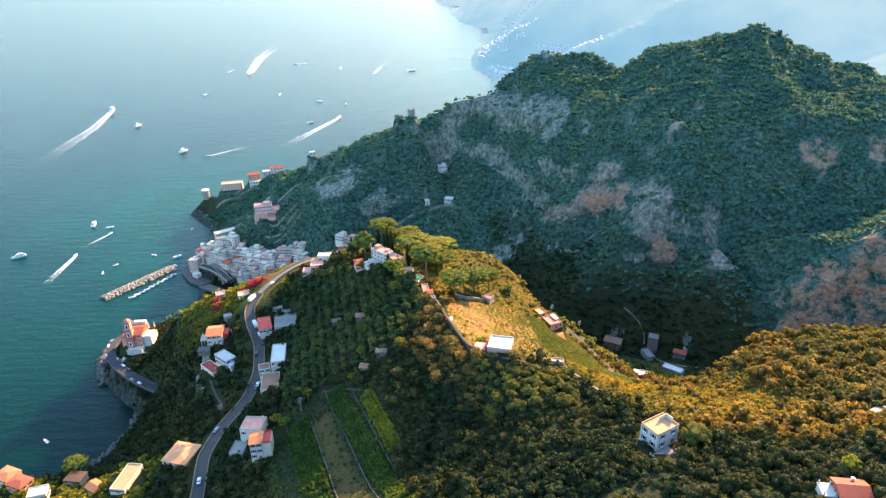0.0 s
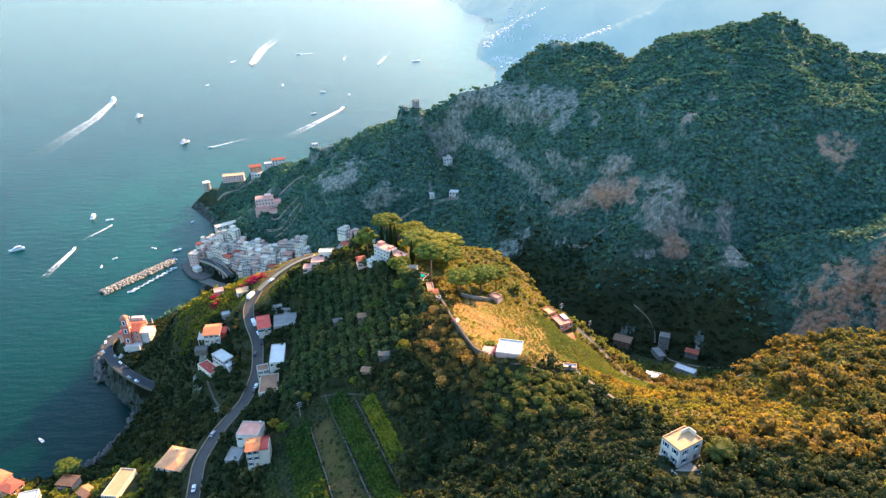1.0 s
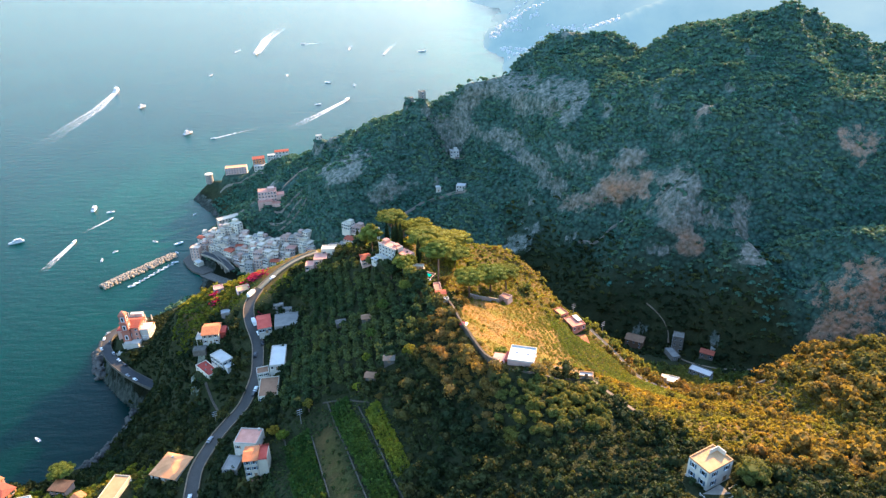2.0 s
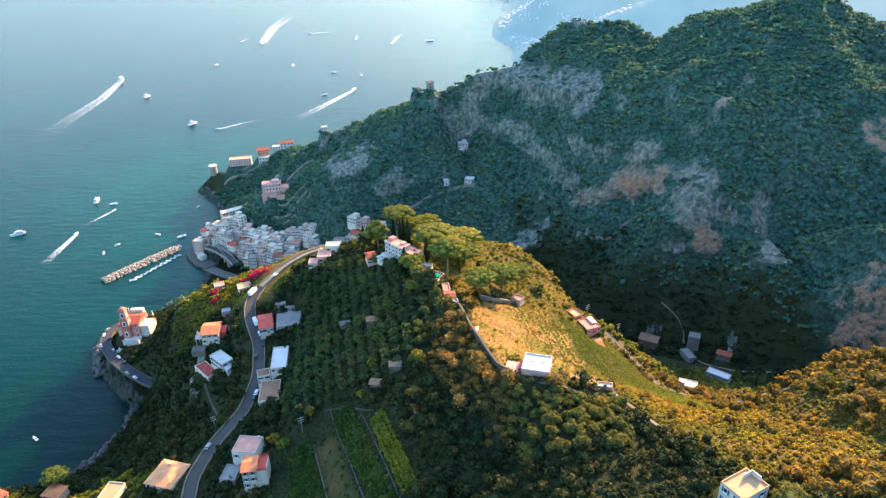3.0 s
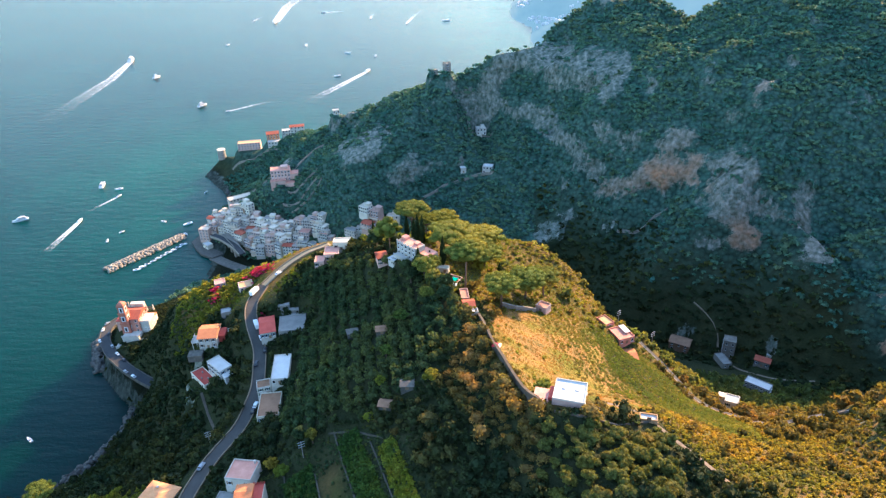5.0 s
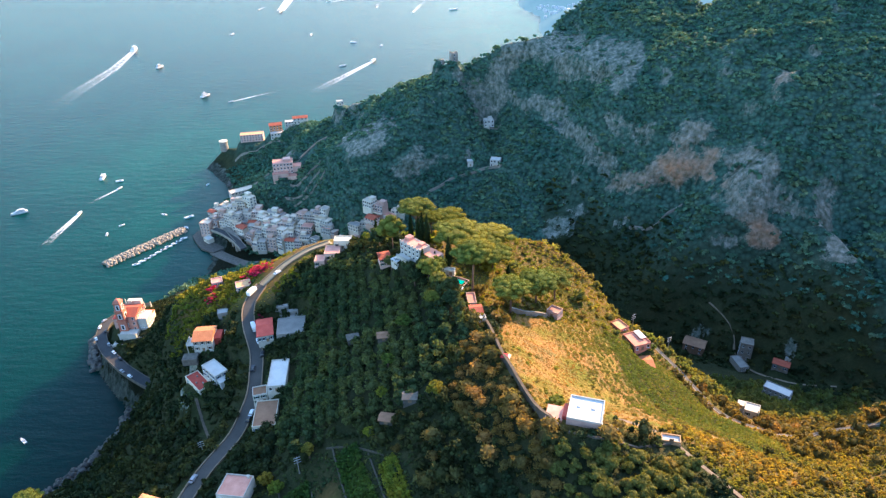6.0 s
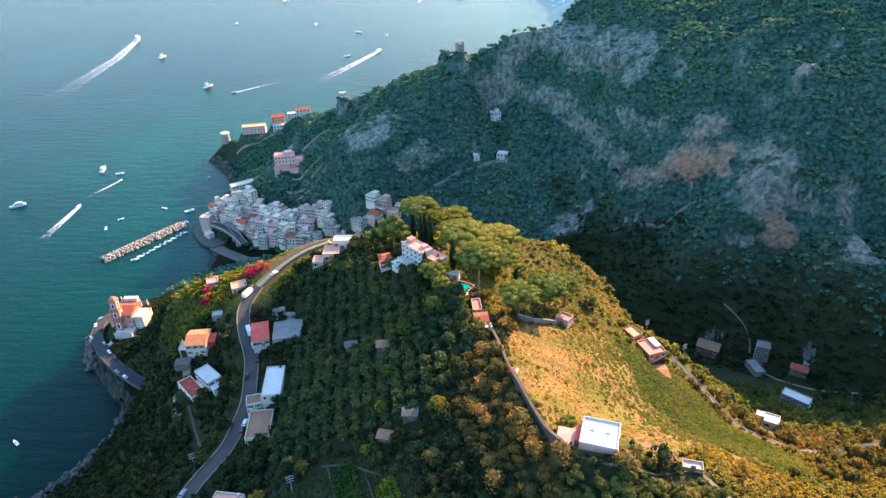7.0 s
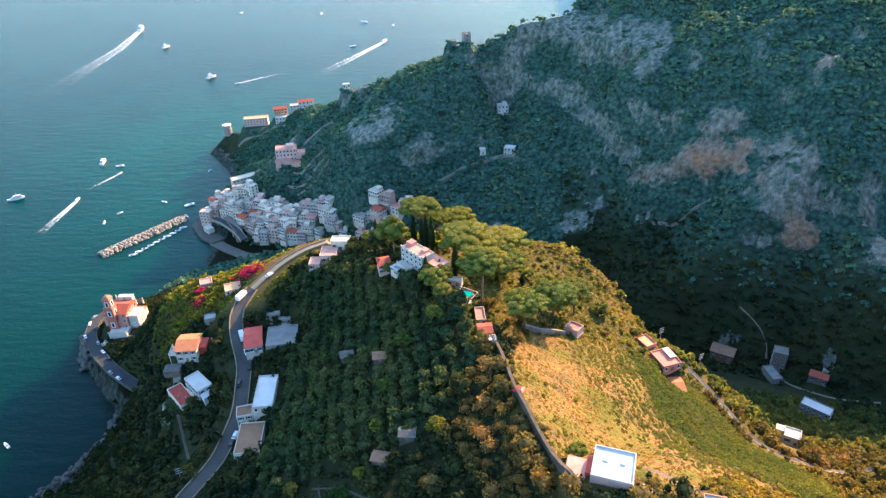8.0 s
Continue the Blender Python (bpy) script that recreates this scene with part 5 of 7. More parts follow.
def town():
    rnd = random.Random(5)
    spots = []
    for row in range(9):
        for k in range(22):
            u = k / 21
            # rows climb from the beach arch to the crag, the lane in front first
            x = -278 + 180 * u + rnd.uniform(-2.0, 2.0)
            y = 638 - 34 * u + row * 7.4 - 8 * math.sin(u * 3.1) + rnd.uniform(-1.6, 1.6)
            g = float(height(x, y))
            if g < 3 or g > 52 or row > 7.2 - 7.0 * u or u > 0.76 or line_distance(x, y, VIADUCT)[0] < 9.0:
                continue
            spots.append((x, y, g, 0))
    for x, y in ((-126, 592), (-119, 595), (-111, 592), (-121, 603), (-113, 603), (-105, 600), (-98, 598), (-108, 610), (-99, 608), (-91, 604), (-84, 610), (-150, 612), (-143, 607), (-136, 601)):
        spots.append((x, y, float(height(x, y)), 1))
    for k, (x, y, g, upper) in enumerate(spots):
        w, d, storeys = rnd.uniform(6.5, 11.5), rnd.uniform(6.0, 8.5), rnd.choice((1, 2, 2) if upper else (2, 2, 3) if x > -190 else (2, 3, 3, 4))
        wall = TOWN_WALLS[k % 7]
        roof = rnd.choice((wall, CONCRETE, LIME_GREY, TERRACE_PINK if k % 4 == 0 else LIME))
        turn = -18 + rnd.uniform(-16, 18)
        hh = storeys * 3.1
        tiles = k % 17 == 4
        h = house(x, y, g + hh + 0.4, w, d, hh, turn, wall, "gable" if tiles else "flat", TILE_RED if tiles else roof, "pale stacked town house with rows of small windows", storeys, rnd.choice((3, 4)), "fl" if k % 2 else "fr", False, 6, group="town houses")
        if not tiles and k % 3 != 1:
            bm = bmesh.new()
            s = rnd.choice((-1, 1))
            box(bm, s * w * 0.22, d * 0.18, hh, w * 0.5, d * 0.55, 2.7)
            box(bm, s * w * 0.22, d * 0.18, hh + 2.7, w * 0.54, d * 0.6, 0.2)
            part("roof_room", bm, wall, h)
        if k % 3 == 0:
            bm = bmesh.new()
            box(bm, 0, -d / 2 - 1.1, hh - 3.3 * (1 + k % 2), w * 0.9, 2.2, 0.3)
            box(bm, 0, -d / 2 - 2.1, hh - 3.3 * (1 + k % 2) + 0.3, w * 0.9, 0.15, 0.8)
            part("balcony", bm, LIME, h)
    h = house(-257, 703, 28.0, 24.0, 9.0, 10.0, 36, LIME, "flat", LIME, "long white building at the town's upper corner", 3, 7, "fl", sink=8)
    ob = thing("arcade", -246, 634, 2, -52, "stone road viaduct with a tall dark arch at the beach", "viaduct")
    for x in (-14, -4.5, 4.5, 14):
        bm = bmesh.new()
        box(bm, x, 0, -4, 3.2, 6, 13)
        part("pier", bm, STONE, ob)
    bm = bmesh.new()
    box(bm, 0, 0, 9, 34, 6.4, 3.2)
    for x in (-9.2, 0, 9.2):
        for s in (-1, 1):
            box(bm, x + s * 2.2, 0, 7.2, 1.6, 6, 2)
    part("deck", bm, STONE, ob)
    bm = bmesh.new()
    box(bm, 0, -3.0, 12.2, 34, 0.4, 0.9)
    part("parapet", bm, STONE, ob)
    CLEAR.append((-246, 634, 20))


town()
ribbon("beach_road", [(-262, 624), (-244, 610), (-224, 598), (-212, 594)], 10.0, GREY_STONE, "grey concrete slope behind the beach", 0.2, None, True)
ribbon("road", VIADUCT, 6.0, DARK_ASPHALT, "coast road on its viaduct in front of the town", 0.0, STONE)


def quay():
    bm = bmesh.new()
    pts = [(-291, 668), (-294, 652), (-286, 640), (-276, 628), (-262, 620), (-254, 628), (-264, 642), (-276, 660)]
    low, top = [bm.verts.new((x, y, -3)) for x, y in pts], [bm.verts.new((x, y, 2.2)) for x, y in pts]
    bm.faces.new(top)
    bm.faces.new(low[::-1])
    for i in range(len(pts)):
        bm.faces.new((low[i], low[(i + 1) % len(pts)], top[(i + 1) % len(pts)], top[i]))
    tagged(new("quay", finish("quay", bm, GREY_STONE)), "grey concrete quay along the beach", "quay", "", "structure")


quay()
house(-273, 641, 6.0, 9.0, 6.0, 3.4, -40, CREAM, "flat", SHEET, "low beach bar with a pale roof on the quay", 1, 3, "f", sink=2, name="beach_bar")


# ---------------------------------------------------------------- breakwater and boats
def boulder(rnd, x, y, z, r):
    """Corners and faces of one rough block."""
    m = Matrix.Rotation(rnd.uniform(0, 6.28), 3, (rnd.uniform(-1, 1), rnd.uniform(-1, 1), 1))
    co = []
    for a in (-1, 1):
        for b in (-1, 1):
            for c in (-1, 1):
                v = m @ Vector((a * rnd.uniform(0.6, 1), b * rnd.uniform(0.6, 1), c * rnd.uniform(0.5, 0.9)))
                co.append((x + v.x * r, y + v.y * r, z + v.z * r))
    return co, [(0, 1, 3, 2), (4, 6, 7, 5), (0, 4, 5, 1), (2, 3, 7, 6), (0, 2, 6, 4), (1, 5, 7, 3)]


def rubble(name, line, width, high, count, size, label, seed, material=SHORE_ROCK):
    rnd = random.Random(seed)
    pts = along(line, 0.5)
    co, faces = [], []
    for _ in range(count):
        p = pts[rnd.randrange(len(pts))]
        a = rnd.uniform(-1, 1)
        t = pts[-1] - pts[0]
        t = t / np.linalg.norm(t)
        o = a * width / 2
        c, f = boulder(rnd, p[0] - t[1] * o + rnd.uniform(-1, 1), p[1] + t[0] * o + rnd.uniform(-1, 1), high * (1 - abs(a) ** 1.6) - 0.6 * rnd.random(), size * rnd.uniform(0.6, 1.2))
        faces += [tuple(i + len(co) for i in k) for k in f]
        co += c
    return tagged(new(name, mesh_from(name, co, faces, material)), label, name, "", "stuff")


rubble("breakwater", [(-356, 600), (-310, 667)], 11.5, 2.4, 900, 1.2, "breakwater of tan tumbled boulders in the sea", 2, MOLE_ROCK)
rubble("shore_rocks", [(-288, 455), (-306, 488), (-306, 514)], 9, 2.5, 150, 2.2, "dark boulders at the foot of the headland", 3)
rubble("shore_rocks", [(-326, 818), (-337, 842), (-328, 864)], 9, 2.6, 150, 1.9, "rocky reef at the cape", 4)
rubble("shore_rocks", [(-262, 344), (-248, 368), (-240, 396), (-244, 416)], 8, 1.8, 200, 1.6, "boulders along the cove's shore", 6)
rubble("shore_rocks", [(-290, 764), (-306, 792), (-322, 812)], 7, 2.0, 120, 2.0, "boulders along the far shore", 7)


def hull(length, beam, high):
    """A pointed hull that sits in the water, bow towards +y."""
    bm = bmesh.new()
    rows = []
    for k in range(9):
        u = k / 8
        b = beam / 2 * (1 - max(0, (u - 0.45) / 0.55) ** 2.2)
        y = -length / 2 + u * length
        sheer = high * (1 + 0.35 * u * u)
        rows.append([bm.verts.new(p) for p in ((-b, y, sheer), (-b * 0.75, y, -0.5), (b * 0.75, y, -0.5), (b, y, sheer))])
    for p, q in zip(rows, rows[1:]):
        for i in range(4):
            bm.faces.new((p[i], p[(i + 1) % 4], q[(i + 1) % 4], q[i]))
    bm.faces.new(rows[0])
    return bm


def boat(x, y, heading, length, label, decks=0, name="boat", group="", cover=None):
    ob = thing(name, x, y, 0.0, heading, label, "boat", group)
    beam, high = length * 0.3, length * 0.09 + 0.25
    part("hull", hull(length, beam, high), PAINT_WHITE, ob)
    if decks == 0:
        bm = bmesh.new()
        box(bm, 0, -length * 0.12, high, beam * 0.55, length * 0.3, 0.7)
        part("console", bm, cover or PAINT_GREY, ob)
    for k in range(decks):
        bm = bmesh.new()
        l = length * (0.62 - 0.16 * k)
        box(bm, 0, -length * (0.08 + 0.03 * k), high + k * length * 0.085, beam * (0.78 - 0.12 * k), l, length * 0.08, 0, 0.92)
        deck = part("deckhouse", bm, PAINT_WHITE, ob)
        bm = bmesh.new()
        box(bm, 0, -length * (0.08 + 0.03 * k), high + k * length * 0.085 + length * 0.03, beam * (0.79 - 0.12 * k), l * 1.005, length * 0.028)
        part("window_band", bm, GLASS, deck)
    if decks > 1:
        bm = bmesh.new()
        box(bm, 0, -length * 0.1, high + decks * length * 0.085, 0.5, 0.5, length * 0.14, 0, 0.4)
        part("mast", bm, PAINT_WHITE, ob)
    return ob


def towards(a, b):
    return math.degrees(math.atan2(-(b[0] - a[0]), b[1] - a[1]))


boat(-453, 1113, -28, 18, "large white motor yacht at anchor", 3, "yacht")
boat(-606, 1293, -20, 17, "tall white motor yacht out at sea", 3, "yacht")
boat(-459, 797, 10, 16, "white motor yacht with an upper deck", 2, "yacht")
boat(-504, 704, 128, 16, "white passenger ferry boat near the cove", 2, "ferry")
rnd = random.Random(8)
for k in range(10):
    u = k / 9
    boat(-327 + 25 * u, 601 + 49 * u, -62 + rnd.uniform(-9, 9), rnd.uniform(5.2, 7.4), "small white motorboat moored behind the breakwater", 0, "motorboat", "moored boats", (PAINT_GREY, PAINT_WHITE, PAINT_DARK)[k % 3])
for k, (x, y, l) in enumerate(((-378, 677, 6), (-384, 658, 7), (-344, 701, 6.5), (-315, 695, 10), (-382, 1541, 16), (-277, 1464, 14), (-265, 1284, 12), (-216, 1434, 12), (-301, 386, 6.5), (-434, 786, 9), (-325, 775, 6), (-308, 672, 7), (-89, 1790, 20), (-560, 1560, 12))):
    boat(x, y, -40 + 57 * k, l, "small white boat drifting on open water", 0, "motorboat", "open-water boats")

FOAM, _n, _l, _b = shader("foam", 0.9, 0, 0.2)
_b.inputs["Base Color"].default_value = (0.82, 0.86, 0.88, 1)
_a = _n.new("ShaderNodeAttribute")
_a.attribute_name = "froth"
_l.new(ramp(_n, _l, maths(_n, _l, "ADD", _a.outputs["Fac"], maths(_n, _l, "MULTIPLY", maths(_n, _l, "SUBTRACT", noise_at(_n, _l, 0.22, 5, 0.7), 0.5), 0.9)), [(0.18, (0, 0, 0)), (0.5, (0.4, 0.4, 0.4)), (0.95, (0.95, 0.95, 0.95))]), _b.inputs["Alpha"])


def wake(line, w0, w1, label, strong=1.0):
    """A trail of foam that widens and dies away behind a boat."""
    pts = along(line, 4.0)
    n = len(pts)
    t = np.gradient(pts, axis=0)
    t /= np.linalg.norm(t, axis=1)[:, None]
    side = np.column_stack([-t[:, 1], t[:, 0]])
    u = np.linspace(0, 1, n)
    co, froth = [], []
    for k in range(7):
        v = k / 6 * 2 - 1
        p = pts + side * (v * (w0 + (w1 - w0) * u) / 2)[:, None]
        co.append(np.column_stack([p, np.full(n, 0.12)]))
        froth.append(0.9 * strong * (1 - u) ** 1.2 * (0.75 + 0.35 * abs(v)) * (1 if abs(v) < 0.9 else 0.25))
    me = mesh_from("wake", np.array(co).reshape(-1, 3), grid_faces(7, n), FOAM)
    attribute(me, "froth", np.array(froth))
    tagged(new("wake", me), label, "wake", "", "stuff")


def speeder(line, length, w0, w1, label, decks=1, strong=1.0):
    a, b = line[0], line[1]
    d = math.hypot(a[0] - b[0], a[1] - b[1])
    ux, uy = (a[0] - b[0]) / d, (a[1] - b[1]) / d
    boat(a[0] + ux * length * 0.3, a[1] + uy * length * 0.3, towards(b, a), length, label, decks, "speedboat")
    wake(line, w0, w1, "white foam wake fading on the water", strong)


speeder([(-716, 1421), (-690, 1288), (-674, 1026), (-676, 900)], 30, 14, 52, "fast white ferry trailing a long wake", 2, 0.7)
speeder([(-437, 701), (-435, 610)], 9, 5, 13, "white speedboat with a foaming wake")
speeder([(-425, 765), (-445, 713)], 7, 2.5, 5, "small speedboat with a thin wake", 0)
speeder([(-400, 1084), (-312, 1168)], 8, 4, 9, "small motorboat crossing the bay", 0, 0.8)
speeder([(-216, 1312), (-252, 1213), (-312, 1060)], 18, 9, 30, "white motor cruiser with a broad wake", 1, 0.9)
speeder([(-523, 1818), (-551, 2039), (-555, 2490)], 30, 22, 60, "distant fast ferry with a broad wake", 1, 0.9)
speeder([(-422, 1936), (-331, 1969)], 12, 7, 12, "distant speedboat with a straight wake", 0, 0.8)
speeder([(-284, 1840), (-291, 1956)], 10, 6, 14, "distant motorboat with a short wake", 0, 0.7)
speeder([(-185, 1770), (-175, 1868), (-142, 2057)], 14, 8, 20, "distant cruiser in the sun glare", 0, 0.7)
speeder([(-585, 1840), (-577, 1927)], 10, 6, 14, "distant motorboat heading along the coast", 0, 0.7)


# ---------------------------------------------------------------- cars and poles
def car(x, y, z, heading, paint, label, van=False, name="car"):
    ob = thing(name, x, y, z, heading, label, "car", "roadside cars")
    l, w, hh = (6.4, 2.1, 2.6) if van else (4.2, 1.75, 1.45)
    bm = bmesh.new()
    box(bm, 0, 0, 0.35, w, l, hh * (0.75 if van else 0.4))
    bmesh.ops.bevel(bm, geom=bm.edges[:], offset=0.12, segments=2, affect="EDGES")
    part("body", bm, paint, ob)
    bm = bmesh.new()
    if van:
        box(bm, 0, -0.4, 0.35 + hh * 0.75, w * 0.98, l * 0.78, hh * 0.12, 0, 0.96)
    else:
        box(bm, 0, -0.2, 0.35 + hh * 0.4, w * 0.92, l * 0.55, hh * 0.36, 0, 0.8)
    part("roof", bm, paint, ob)
    bm = bmesh.new()
    if van:
        box(bm, 0, l * 0.47, 1.45, w * 0.86, 0.35, 0.7, 0, 0.9)
    else:
        box(bm, 0, -0.2, 0.42 + hh * 0.4, w * 0.88, l * 0.58, hh * 0.24, 0, 0.86)
    part("windscreen", bm, GLASS, ob)
    for sx in (-1, 1):
        for sy in (-0.3, 0.3):
            bm = bmesh.new()
            bmesh.ops.create_cone(bm, cap_ends=True, segments=12, radius1=0.34, radius2=0.34, depth=0.24, matrix=Matrix.Translation((sx * (w / 2 - 0.1), sy * l, 0.34)) @ Matrix.Rotation(math.pi / 2, 4, "Y"))
            part("wheel", bm, RUBBER, ob)


def on_road(y, side, paint, label, van=False, flip=False, line=ROAD):
    pts = along(line, 1.0)
    k = int(np.argmin(abs(pts[:, 1] - y)))
    t = pts[min(k + 1, len(pts) - 1)] - pts[max(k - 1, 0)]
    t /= np.linalg.norm(t[:2])
    x, yy = pts[k, 0] - t[1] * side, pts[k, 1] + t[0] * side
    car(x, yy, pts[k, 2] + 0.01, math.degrees(math.atan2(-t[0], t[1])) + (180 if flip else 0), paint, label, van)


on_road(349, -2.1, PAINT_WHITE, "white delivery van parked by the red roof", True)
on_road(341, -2.2, PAINT_WHITE, "white hatchback parked at the kerb")
on_road(334, -2.4, PAINT_DARK, "dark car parked at the verge")
on_road(372, 1.9, PAINT_WHITE, "white box van stopped in the bend", True)
on_road(301, -2.5, PAINT_WHITE, "white car parked by the garages")
on_road(298, -2.4, PAINT_DARK, "black car parked by the garages")
on_road(236, 0.2, PAINT_WHITE, "white car driving along the hill road", False, True)
on_road(268, 1.7, PAINT_GREY, "silver car coming round the bend")
on_road(386, -1.7, PAINT_WHITE, "white car parked by the flowers")
on_road(326, 1.4, PAINT_DARK, "dark small car on the hill road")
for k, (y, s, p) in enumerate(((421, 2.6, PAINT_WHITE), (426, 2.8, PAINT_GREY), (434, -2.8, PAINT_DARK), (441, -2.8, PAINT_WHITE), (450, -3.0, PAINT_GREY), (459, 2.8, PAINT_WHITE), (466, -2.8, PAINT_DARK), (472, 2.4, PAINT_WHITE), (478, 2.8, PAINT_GREY))):
    on_road(y, s, p, "car parked on the headland road", False, bool(k % 2), CAPE)


def utility_pole(x, y, hgt):
    ob = thing("utility_pole", x, y, float(height(x, y)), 30, "grey utility pole with short cross-arms", "pole", "utility poles")
    bm = bmesh.new()
    bmesh.ops.create_cone(bm, cap_ends=True, segments=8, radius1=0.2, radius2=0.12, depth=hgt, matrix=Matrix.Translation((0, 0, hgt / 2)))
    part("pole", bm, CONCRETE, ob)
    for z in (hgt - 0.5, hgt - 1.6, hgt - 2.7):
        bm = bmesh.new()
        box(bm, 0, 0, z, 2.4, 0.14, 0.14)
        part("cross_arm", bm, PAINT_GREY, ob)


ob = thing("awning", -1.2, 268, float(height(-1.2, 268)), -15, "small red canvas awning beside the garden wall", "awning")
for x in (-1.3, 1.3):
    for y in (-1, 1):
        bm = bmesh.new()
        box(bm, x, y, -0.5, 0.1, 0.1, 2.9)
        part("post", bm, TIMBER, ob)
bm = bmesh.new()
box(bm, 0, 0, 2.4, 3.2, 2.6, 0.5, 0, 0.5)
part("canopy", bm, PAINT_RED, ob)
utility_pole(62, 357, 9)
utility_pole(78, 350, 9)
utility_pole(-123.5, 285, 7)
utility_pole(-71, 251, 8)


# ---------------------------------------------------------------- plants
def cube_sphere(n):
    """Corners and quads of a ball cut like a dice."""
    co, faces = [], []
    g = np.linspace(-1, 1, n + 1)
    for ax in range(3):
        for s in (-1, 1):
            base = len(co)
            for a in g:
                for b in g:
                    v = [0, 0, 0]
                    v[ax], v[(ax + 1) % 3], v[(ax + 2) % 3] = s, a * s, b
                    v = np.array(v, float)
                    co.append(v / np.linalg.norm(v))
            k = np.arange((n + 1) ** 2).reshape(n + 1, n + 1) + base
            faces.append(np.stack([k[:-1, :-1], k[1:, :-1], k[1:, 1:], k[:-1, 1:]], -1).reshape(-1, 4))
    return np.array(co), np.concatenate(faces)


def leaf_cloud(seed, lobes, leaves, size, core=3, low=-0.35, hearts=99):
    """A crown of leaf sprays round several lobes (x, y, z, rx, rz), with a rough dark heart; about 1 across its radius."""
    r = np.random.RandomState(seed)
    sc, sf = cube_sphere(core)
    cos, fs, n = [], [], 0
    for x, y, z, rx, rz in lobes[:hearts]:
        c = sc * (0.80 + 0.16 * r.rand(len(sc), 1)) * (rx, rx, rz) + (x, y, z)
        cos.append(c)
        fs.append(sf + n)
        n += len(c)
    area = np.array([l[3] * (l[3] + l[4]) for l in lobes])
    pick = r.choice(len(lobes), leaves, p=area / area.sum())
    L = np.array(lobes)[pick]
    d = r.randn(leaves, 3)
    d[:, 2] = np.where(d[:, 2] < low * np.linalg.norm(d, axis=1), -d[:, 2], d[:, 2])
    d /= np.linalg.norm(d, axis=1)[:, None]
    c = L[:, :3] + d * L[:, [3, 3, 4]] * (0.84 + 0.24 * r.rand(leaves, 1))
    nrm = d + r.randn(leaves, 3) * 0.55
    nrm /= np.linalg.norm(nrm, axis=1)[:, None]
    a = np.cross(nrm, r.randn(leaves, 3))
    a /= np.linalg.norm(a, axis=1)[:, None]
    b = np.cross(nrm, a)
    s = size * (0.6 + 0.8 * r.rand(leaves, 1))
    q = np.stack([c - a * s, c - b * s * 0.7, c + a * s, c + b * s * 0.7], 1)
    q[:, 0::2] -= nrm[:, None] * s[:, None] * 0.25
    cos.append(q.reshape(-1, 3))
    fs.append(np.arange(leaves * 4).reshape(-1, 4) + n)
    return np.concatenate(cos), np.concatenate(fs)


def lobes_of(seed, n=5, flat=0.8):
    r = random.Random(seed)
    out = [(0, 0, 0.62 * flat + 0.2, 0.6, 0.5 * flat)]
    for k in range(n):
        a, d = 6.283 * (k + r.uniform(-0.4, 0.4)) / n, r.uniform(0.4, 0.72)
        out.append((d * math.cos(a), d * math.sin(a), r.uniform(0.35, 1.15) * flat, r.uniform(0.26, 0.48), r.uniform(0.26, 0.5) * flat))
    return out


def limb(bm, p, q, r0, r1):
    d = Vector(q) - Vector(p)
    m = Matrix.Translation((Vector(p) + Vector(q)) / 2) @ d.to_track_quat("Z", "Y").to_matrix().to_4x4()
    bmesh.ops.create_cone(bm, cap_ends=True, segments=7, radius1=r0, radius2=r1, depth=d.length, matrix=m)


def crown_part(parent, co, faces, material, tone):
    me = mesh_from("crown", co, faces, material)
    attribute(me, "tone", np.full(len(co), tone))
    ob = new("crown", me)
    ob.parent = parent
    return ob


def tree(seed, material, label, leaves=300, size=0.13):
    """A broad-leaved tree about 1 in radius; scaled when it is set out."""
    ob = tagged(new("tree"), label, "tree", "hillside trees")
    bm = bmesh.new()
    limb(bm, (0, 0, -0.5), (0.02, 0.03, 0.45), 0.09, 0.06)
    for k in range(4):
        a = k * 1.6 + seed
        limb(bm, (0, 0, 0.3), (0.4 * math.cos(a), 0.4 * math.sin(a), 0.75), 0.045, 0.015)
    part("trunk", bm, BARK, ob)
    crown_part(ob, *leaf_cloud(seed, lobes_of(seed), leaves, size), material, 0.0)
    return ob


def strew(name, where, sizes, protos, material, label, seed, stretch=(0.85, 1.25), tones=(0, 1), sink=0.1):
    """Many plants joined into one object."""
    r = np.random.RandomState(seed)
    n = len(where)
    which = r.randint(len(protos), size=n)
    spin, tall, tone = r.rand(n) * 6.283, r.uniform(*stretch, size=n), r.uniform(*tones, size=n)
    cos, fs, ts, base = [], [], [], 0
    for k, (co, faces) in enumerate(protos):
        j = np.where(which == k)[0]
        if len(j) == 0:
            continue
        c, s = np.cos(spin[j])[:, None], np.sin(spin[j])[:, None]
        x, y, z = co[:, 0][None], co[:, 1][None], co[:, 2][None]
        size = sizes[j][:, None]
        v = np.stack([(c * x - s * y) * size + where[j, 0][:, None], (s * x + c * y) * size + where[j, 1][:, None], z * size * tall[j][:, None] + where[j, 2][:, None] - sink * size], -1)
        cos.append(v.reshape(-1, 3))
        fs.append((faces[None] + (np.arange(len(j)) * len(co))[:, None, None]).reshape(-1, 4) + base)
        ts.append(np.repeat(tone[j], len(co)))
        base += len(j) * len(co)
    me = mesh_from(name, np.concatenate(cos), np.concatenate(fs), material)
    attribute(me, "tone", np.concatenate(ts))
    return tagged(new(name, me), label, name, "", "stuff")


def free(x, y, margin=0.0):
    k = np.ones(len(x), bool)
    for cx, cy, r in CLEAR:
        k &= np.hypot(x - cx, y - cy) > r + margin
    for line, r in ((ROAD, 5.6), (CAPE, 7.5)):
        k &= line_distance(x, y, line)[0] > r + margin
    return k


